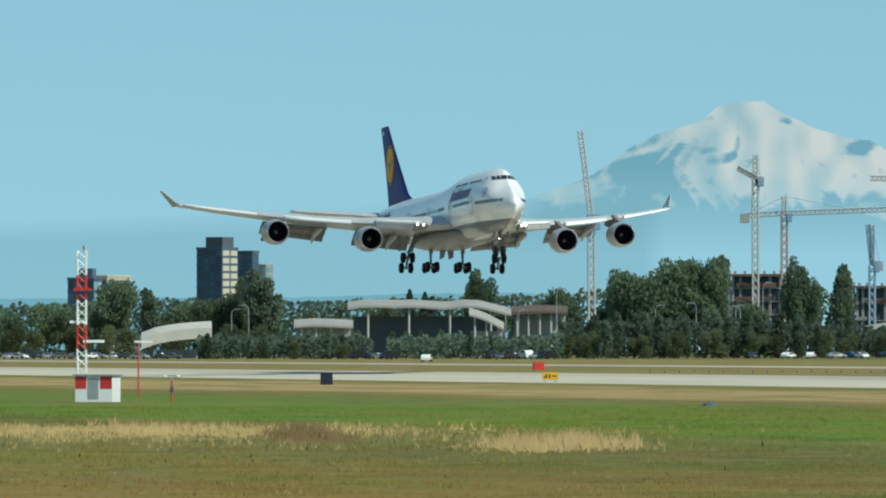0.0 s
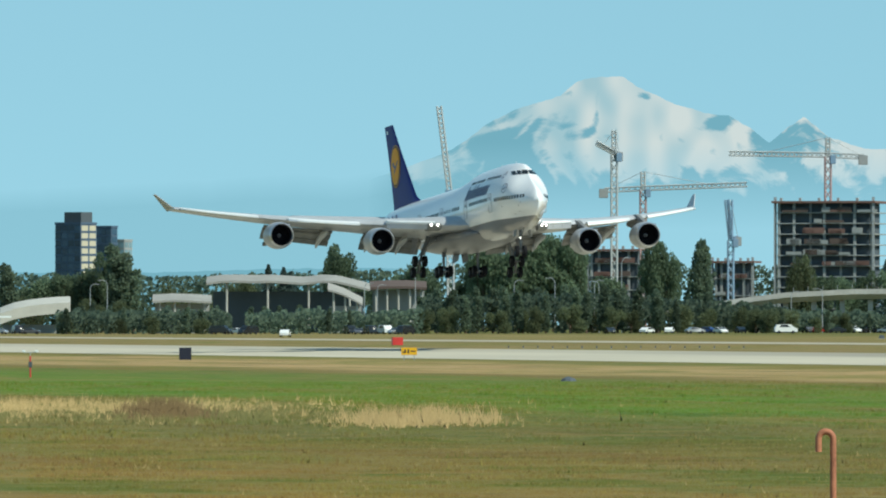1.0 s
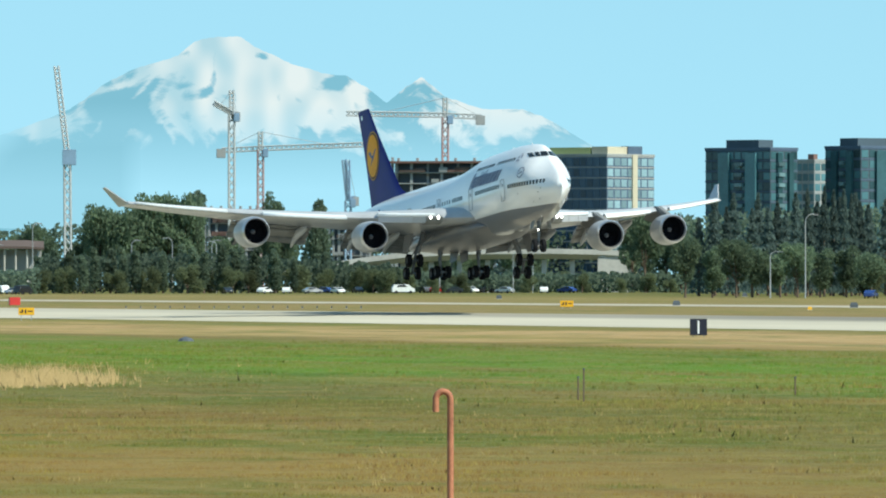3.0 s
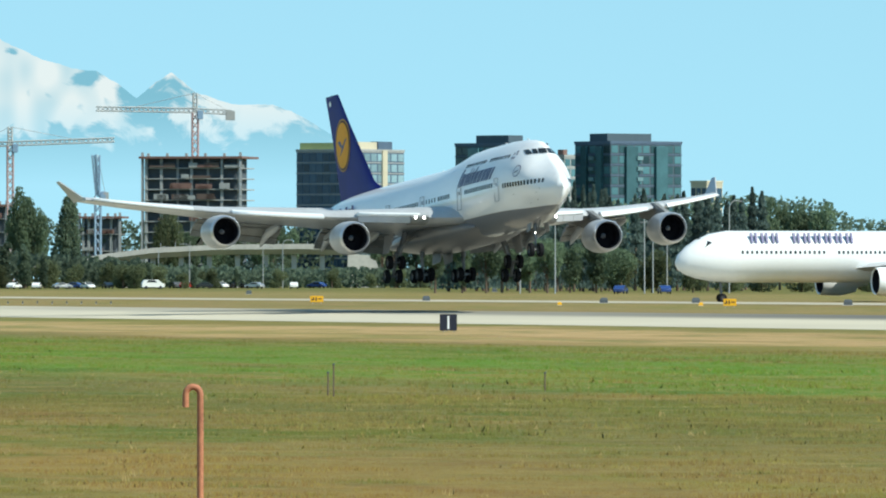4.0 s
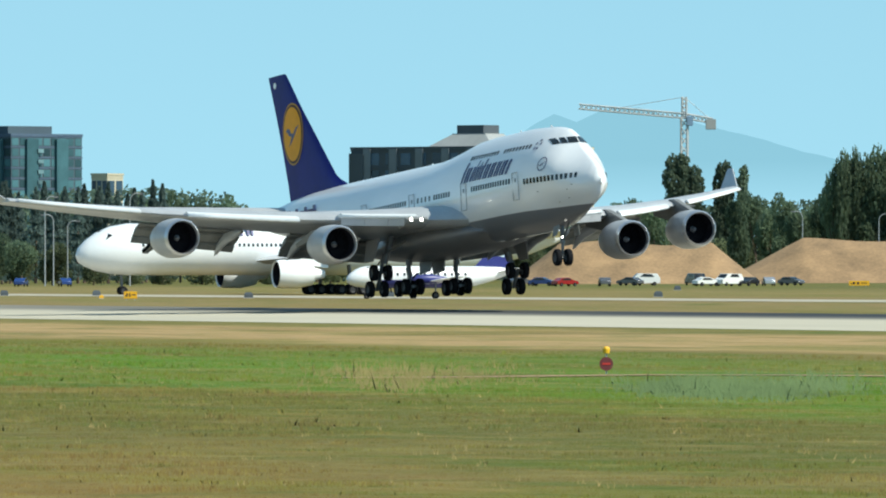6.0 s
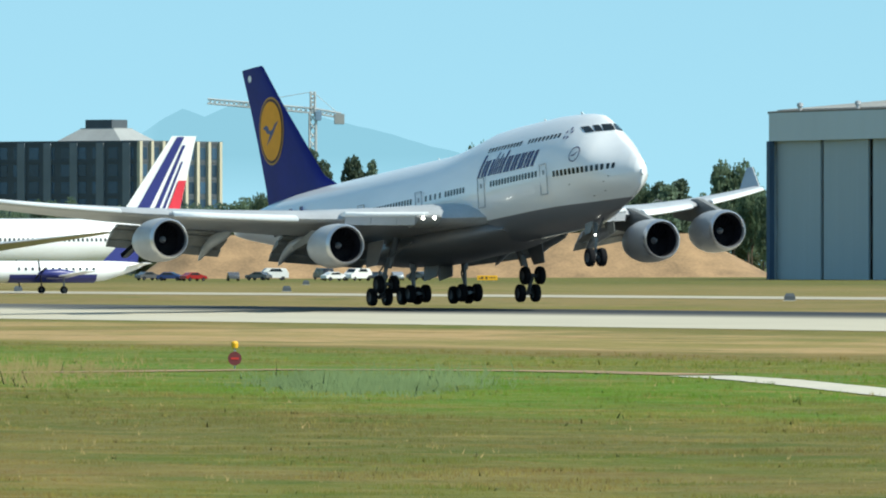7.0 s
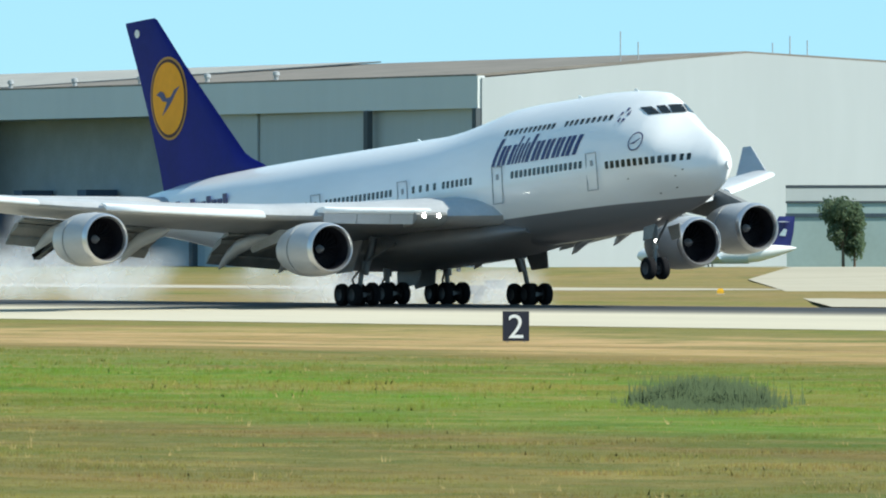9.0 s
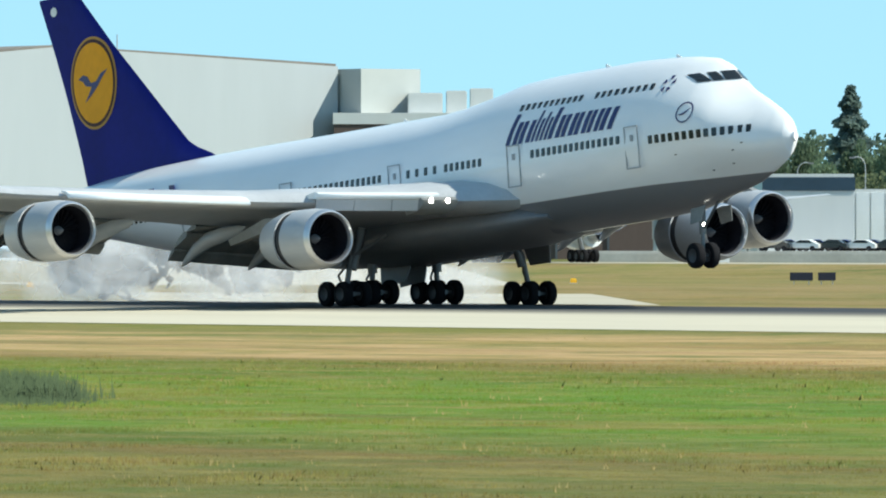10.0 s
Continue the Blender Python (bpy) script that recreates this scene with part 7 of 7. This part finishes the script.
# ---- tracks, pads and grass ----
def track(name, pts, half, material, label, category):
    bm = bmesh.new()
    g = [Vector(on_ground(u, v)) for u, v in pts]
    if half < 5:
        AVOID.extend((a, b, half) for a, b in zip(g, g[1:]))
    ring = []
    for i, p in enumerate(g):
        d = (g[min(i + 1, len(g) - 1)] - g[max(i - 1, 0)]).normalized()
        nrm = Vector((-d.y, d.x, 0)).normalized() * half
        ring.append([p + nrm, p + nrm * 0.3, p - nrm * 0.3, p - nrm])
    rows = []
    for r in ring:
        rows.append([(q.x, q.y, ground_z(q.y) + 0.03) for q in r])
    loft(bm, rows, False, False)
    ob = part(name, bm, material, None, label)
    if sum(p.normal.z for p in ob.data.polygons) < 0:
        ob.data.flip_normals()
    return tagged(ob, category=category, kind="structure")


AVOID = []
GRAVEL = mat("pale_gravel", (0.5, 0.46, 0.38), 0.9, 0, 0.2, 2.0, 0.3, 4)
track("gravel_track", [(4330, 812), (4440, 819), (4560, 831), (4680, 844), (4800, 856)], 1.2, GRAVEL, "pale gravel service track in the grass", "track")
track("dirt_track", [(3040, 806), (3300, 804), (3540, 801), (3800, 801), (4060, 803), (4330, 810)], 1.6, DIRT, "bare dirt service track in the grass", "track")


def exit_taxiway():
    """Slanting exit that widens where it meets the runway's far edge and climbs to the parallel taxiway."""
    def bank_z(x, y):
        b = -(x - gx) * hy + (y - gy) * hx
        return float(np.interp(b, (-60, -24, 24, 58), (-0.4, RISE, RISE, -0.4)))

    def edge(u):
        """Where a bearing meets the near edge of the raised taxiway."""
        t = math.tan(radians(AXIS - (u - 784) * UNIT))
        x0, y0 = gx - 13.5 * hy, gy + 13.5 * hx
        a = -(x0 + y0 * t) / (hx + hy * t)
        return Vector((x0 + a * hx, y0 + a * hy, 0))

    rows = []
    left, right = [(6232, 668), (6290, 685), (6340, 705), (6380, 720)], [(6900, 668), (7030, 684), (7190, 706), (7300, 720)]
    for k, (a, b) in enumerate(zip(left, right)):
        p, q = Vector(on_ground(*a)), Vector(on_ground(*b))
        row = [p.lerp(q, f) for f in np.linspace(0, 1, 9)]
        if k == 3:
            row = [Vector((-309.6 * math.tan(radians(AXIS - (u - 784) * UNIT)), 309.6, 0)) for u in np.linspace(6380, 7300, 9)]
        rows.append(row)
    far = [edge(u) for u in np.linspace(6330, 7060, 9)]
    rows = [[f.lerp(r, k / 8) for f, r in zip(far, rows[0])] for k in range(8)] + rows
    rows = [[(w.x, w.y, max(ground_z(w.y), bank_z(w.x, w.y)) + 0.05) for w in row] for row in rows]
    ob = part("exit_taxiway", loft(bmesh.new(), rows, False, False), TAXI, None, "pale concrete exit taxiway slanting off the runway")
    if sum(f.normal.z for f in ob.data.polygons) < 0:
        ob.data.flip_normals()
    tagged(ob, category="taxiway", kind="structure")


exit_taxiway()
track("taxiway", [(6820, 657), (7200, 657.5), (7600, 658), (7950, 658)], 9, TAXI, "pale concrete taxiway beyond the grass", "taxiway")


def tufts(name, count, u0, u1, r0, r1, hmin, hmax, blades, colour, dark, label, seed, lean=0.35, ymax=230, soft=False, thin=0.07):
    """Loose grass: thin upright blades in little bunches."""
    g = np.random.default_rng(seed)
    r = np.sqrt(g.uniform(r0 * r0, r1 * r1, count))
    uu = g.uniform(u0, u1, count)
    if soft:                        # thins out towards its edges, in ragged drifts
        uu = (u0 + u1) / 2 + (u1 - u0) * 0.27 * g.normal(0, 1, count)
        r = (r0 + r1) / 2 + (r1 - r0) * (0.24 * g.normal(0, 1, count) + 0.1 * np.sin(uu * 0.021 + seed) * np.sin(uu * 0.0083))
    b = np.radians(AXIS - (uu - 784) * UNIT)
    x, y = -r * np.sin(b), r * np.cos(b)
    keep = (y < ymax) & (y > 15)
    for a, b2, half in AVOID:
        d = np.array((b2.x - a.x, b2.y - a.y))
        t = np.clip(((x - a.x) * d[0] + (y - a.y) * d[1]) / (d @ d), 0, 1)
        keep &= np.hypot(x - a.x - t * d[0], y - a.y - t * d[1]) > half * 0.9
    x, y = x[keep], y[keep]
    z = np.interp(y, [p[0] for p in PROFILE], [p[1] for p in PROFILE])
    n = len(x)
    vs = np.zeros((n * blades * 3, 3))
    wave = sum(np.sin(x * fx + y * fy + ph) for fx, fy, ph in g.uniform((-1.3, -1.3, 0), (1.3, 1.3, 6.28), (9, 3))) / 3.0
    clump = 0.55 + 1.1 * np.clip(wave, 0, 1.3)          # tussocks a few metres across
    for k in range(blades):
        a = g.uniform(1.15, 2.2, n)
        h = g.uniform(hmin, hmax, n) * clump
        ox, oy = g.normal(0, 0.06, n), g.normal(0, 0.06, n)
        w = h * thin + 0.006
        i = np.arange(n) * blades * 3 + k * 3
        vs[i] = np.stack((x + ox - w * np.cos(a), y + oy - w * np.sin(a), z - 0.01), 1)
        vs[i + 1] = np.stack((x + ox + w * np.cos(a), y + oy + w * np.sin(a), z - 0.01), 1)
        vs[i + 2] = np.stack((x + ox + h * lean * g.normal(0, 1, n), y + oy + h * lean * g.normal(0, 1, n), z + h), 1)
    me = bpy.data.meshes.new(name)
    me.vertices.add(len(vs))
    me.vertices.foreach_set("co", vs.ravel())
    m = len(vs) // 3
    me.loops.add(m * 3)
    me.loops.foreach_set("vertex_index", np.arange(m * 3, dtype=np.int32))
    me.polygons.add(m)
    me.polygons.foreach_set("loop_start", np.arange(0, m * 3, 3, dtype=np.int32))
    me.update()
    me.polygons.foreach_set("use_smooth", np.ones(m, dtype=bool))
    me.normals_split_custom_set_from_vertices([(0, 0, 1)] * len(vs))      # blades shade like the sward they stand in
    me.materials.append(colour if dark is None else mat(name + "_blade", colour, 0.8, 0, 0.3, 6.0, spec=0.2, dirt=dark))
    return tagged(new(name, me), label, "grass", kind="stuff")


tufts("grass", 190000, 300, 7800, 120, 330, 0.02, 0.06, 4, BLADES, None, "short green and olive airfield grass", 1, 0.35, 230, False, 0.13)
tufts("dry_grass", 3500, -200, 7800, 120, 420, 0.04, 0.1, 3, (0.3, 0.23, 0.1), (0.2, 0.16, 0.06), "short dry straw-coloured grass", 2, 0.4, 230, False, 0.06)
tufts("olive_grass", 5000, -350, 900, 375, 440, 0.06, 0.24, 4, (0.17, 0.16, 0.06), (0.1, 0.1, 0.035), "olive seeding grass among dry stalks", 10, 0.4, 230, True, 0.05)
tufts("tall_dry_grass", 7500, -480, 760, 400, 490, 0.06, 0.26, 4, (0.46, 0.34, 0.16), (0.26, 0.2, 0.08), "tall dry straw-coloured grass", 3, 0.35, 230, True, 0.03)
tufts("tall_dry_grass", 900, 860, 1120, 370, 405, 0.15, 0.45, 4, (0.4, 0.3, 0.14), (0.25, 0.18, 0.08), "tall dry grass clumps", 4, 0.35, 230, True, 0.03)
tufts("reed_clump", 3200, 6070, 6250, 244, 262, 0.12, 0.42, 4, (0.06, 0.09, 0.042), (0.035, 0.055, 0.025), "grey-green reed clump in the grass", 5, 0.2, 230, True, 0.03)
tufts("dark_scrub", 1500, 470, 600, 395, 430, 0.15, 0.5, 4, (0.16, 0.11, 0.05), (0.08, 0.06, 0.03), "dark brown dead scrub in tall grass", 6, 0.35, 230, True, 0.03)
tufts("grey_weeds", 2800, 3560, 3920, 300, 345, 0.15, 0.4, 3, (0.12, 0.18, 0.075), (0.07, 0.11, 0.045), "grey-green weeds by the dirt track", 7, 0.35, 230, True, 0.03)
tufts("dry_grass", 800, 3000, 3330, 320, 400, 0.12, 0.35, 3, (0.22, 0.19, 0.075), (0.15, 0.13, 0.05), "brown seeding weeds", 8, 0.35, 230, True, 0.03)
tufts("lush_grass", 120000, 0, 7800, 240, 640, 0.04, 0.11, 4, BLADES, None, "lush green grass band", 9, 0.35, 178, False, 0.14)


# ---- tyre smoke ----
def smoke_material():
    """Thin scattering vapour, densest in the middle of each wisp."""
    m = bpy.data.materials.new("tyre_smoke")
    m.use_nodes = True
    n, l = m.node_tree.nodes, m.node_tree.links
    n.remove(n["Principled BSDF"])
    df, tl, tp, m1, m2 = n.new("ShaderNodeBsdfDiffuse"), n.new("ShaderNodeBsdfTranslucent"), n.new("ShaderNodeBsdfTransparent"), n.new("ShaderNodeMixShader"), n.new("ShaderNodeMixShader")
    for d in (df, tl):
        d.inputs[0].default_value = (0.9, 0.9, 0.91, 1)
    m1.inputs[0].default_value = 0.5
    l.new(df.outputs[0], m1.inputs[1])
    l.new(tl.outputs[0], m1.inputs[2])
    tc, nz, mr, at, k = n.new("ShaderNodeTexCoord"), n.new("ShaderNodeTexNoise"), n.new("ShaderNodeMapRange"), n.new("ShaderNodeAttribute"), n.new("ShaderNodeMath")
    nz.inputs["Scale"].default_value, nz.inputs["Detail"].default_value = 0.8, 5
    l.new(tc.outputs["Object"], nz.inputs["Vector"])
    mr.inputs[1].default_value, mr.inputs[2].default_value, mr.inputs[3].default_value, mr.inputs[4].default_value = 0.25, 0.7, 0.2, 0.42
    l.new(nz.outputs["Fac"], mr.inputs[0])
    at.attribute_name = "wisp"
    k.operation = "MULTIPLY"
    l.new(mr.outputs[0], k.inputs[0])
    l.new(at.outputs["Fac"], k.inputs[1])
    l.new(k.outputs[0], m2.inputs[0])
    l.new(tp.outputs[0], m2.inputs[1])
    l.new(m1.outputs[0], m2.inputs[2])
    l.new(m2.outputs[0], n["Material Output"].inputs[0])
    return m


SMOKE = smoke_material()


def puff_mesh(seed):
    """A soft rounded wisp, dished a little and thinning out to its rim."""
    bm = bmesh.new()
    dl = bm.verts.layers.float.new("wisp")
    rnd = random.Random(seed)
    for k in range(1):
        c = Vector((0, 0, 0))
        rot = Euler((1.57 + rnd.uniform(-0.06, 0.06), 0, rnd.uniform(-0.1, 0.1))).to_matrix()
        size = rnd.uniform(1.6, 2.6)
        mid = bm.verts.new(c)
        mid[dl] = 1.0
        prev = None
        for f in (0.12, 0.25, 0.38, 0.5, 0.62, 0.74, 0.86, 1.0):
            ring = []
            for i in range(20):
                a = 2 * math.pi * i / 20
                q = Vector((math.cos(a), math.sin(a), 0.07 * f * f * math.sin(2 * a + seed))) * size * f * (1 + 0.15 * math.sin(3 * a + k + seed) * f)
                v = bm.verts.new(c + rot @ q)
                v[dl] = (1 - f * f) ** 2
                ring.append(v)
            for i in range(20):
                j = (i + 1) % 20
                bm.faces.new((mid, ring[i], ring[j]) if prev is None else (prev[i], ring[i], ring[j], prev[j]))
            prev = ring
    return bm


PUFFS = []
SM = random.Random(21)
base_puff = [part("smoke_puff", puff_mesh(i), SMOKE, None, "thin white puff of tyre smoke over the runway", 180) for i in range(6)]
for i, o in enumerate(base_puff):
    tagged(o, category="smoke", group="smoke puffs behind the wheels")
count = 0
# where each touch of the wheels leaves its smoke: from, to, puffs, height
for xa, xb, many, tall in ((-618, -545, 56, 4.6), (-522, -496, 24, 2.8), (-477, -463, 14, 2.0), (-467, -433, 52, 3.0)):
    for k in range(many):
        o = base_puff[count] if count < 6 else new("smoke_puff", base_puff[count % 6].data)
        if count >= 6:
            tagged(o, "thin white puff of tyre smoke over the runway", "smoke", "smoke puffs behind the wheels")
        sc = SM.uniform(0.75, 1.35)
        o.scale = (sc * 1.4, sc, sc * 0.9)
        PUFFS.append((o, xa + (xb - xa) * (k + SM.random()) / many, RUNWAY_Y + SM.uniform(8.5, 16.0), 0.4 + tall * SM.random() ** 1.4, 88 + SM.uniform(-14, 14)))
        count += 1


# ---- movement ----
def motions():
    # seconds, metres along the runway, height, pitch and bank in degrees
    rows = [(0.0, -1132.0, 12.41, 2.90, -0.29), (1.0, -1058.6, 8.68, 3.80, 0.18), (2.0, -984.7, 5.68, 4.88, 0.29), (3.5, -874.7, 3.68, 4.50, 0.48), (4.5, -802.1, 3.06, 3.85, 0.54), (5.5, -730.0, 2.28, 3.88, 0.8),
            (6.0, -694.3, 1.91, 4.12, 1.0), (7.5, -587.4, 0.89, 4.92, 0.76), (8.0, -552.1, 0.61, 4.60, 0.62), (8.5, -516.9, 0.40, 4.06, 0.66), (9.0, -481.9, 0.11, 3.95, 0.9), (9.5, -447.0, 0.00, 4.28, 0.9), (10.0, -412.8, 0.17, 4.83, 0.85)]
    walk(AIRLINER, [(t, pose(x, RUNWAY_Y, z, 0, -p, 0) @ pose(0, 0, 5, b, 0, 0) @ pose(0, 0, -5)) for t, x, z, p, b in rows])
    # wing gear trucks hang nose-up and level out as they touch; the body gear trucks stay near level
    for tr, x, y, z, wing_gear in TRUCKS:
        keys = []
        for t, _, zp, p, bank in rows:
            zc = zp + x * math.sin(radians(p)) + y * math.sin(radians(bank))
            touch = ground_z(RUNWAY_Y - abs(y)) + 0.63 - zc           # where the oleo holds the wheels on the runway
            level = p if not wing_gear else float(np.interp(t, (6.6, 7.6, 8.3) if y < 0 else (7.4, 8.5, 9.0), (-52, -10, p)))
            if not wing_gear:
                level = -2 + (p + 2) * min(1.0, max(0.0, t - 7.0))
            keys.append((t, pose(x, y, max(z - 0.3, touch) + (0.35 if wing_gear and level < -30 else 0), 0, level, 0)))
        walk(tr, keys)
    for sl in SLEEVES:
        walk(sl, [(0.0, pose(0, 0, 0)), (8.6, pose(0, 0, 0)), (9.6, pose(-0.45, 0, 0)), (10.0, pose(-0.5, 0, 0))])

    # smoke wells up from the runway where the wheels have passed, then drifts slowly back
    xs, ts = [r[1] for r in rows], [r[0] for r in rows]
    for o, x, y, z, turn in PUFFS:
        t0 = max(7.2, float(np.interp(x + 12, xs, ts) - 0.12))
        ahead = [(0.0, pose(x, y, -6, 0, 0, turn)), (max(0.1, t0 - 0.05), pose(x, y, -5, 0, 0, turn))]
        up = [(t0 + 0.25, pose(x + 1.0, y, z * 0.4, 0, 0, turn + 2)), (t0 + 0.9, pose(x + 2.0, y, z, 0, 0, turn + 4))]
        walk(o, ahead + [k for k in up if k[0] < 9.95] + [(10.0, pose(x + 2.5 - 0.5 * (10 - t0), y, z * (0.4 if t0 > 9.7 else 1.25), 0, 0, turn + 6))])


motions()
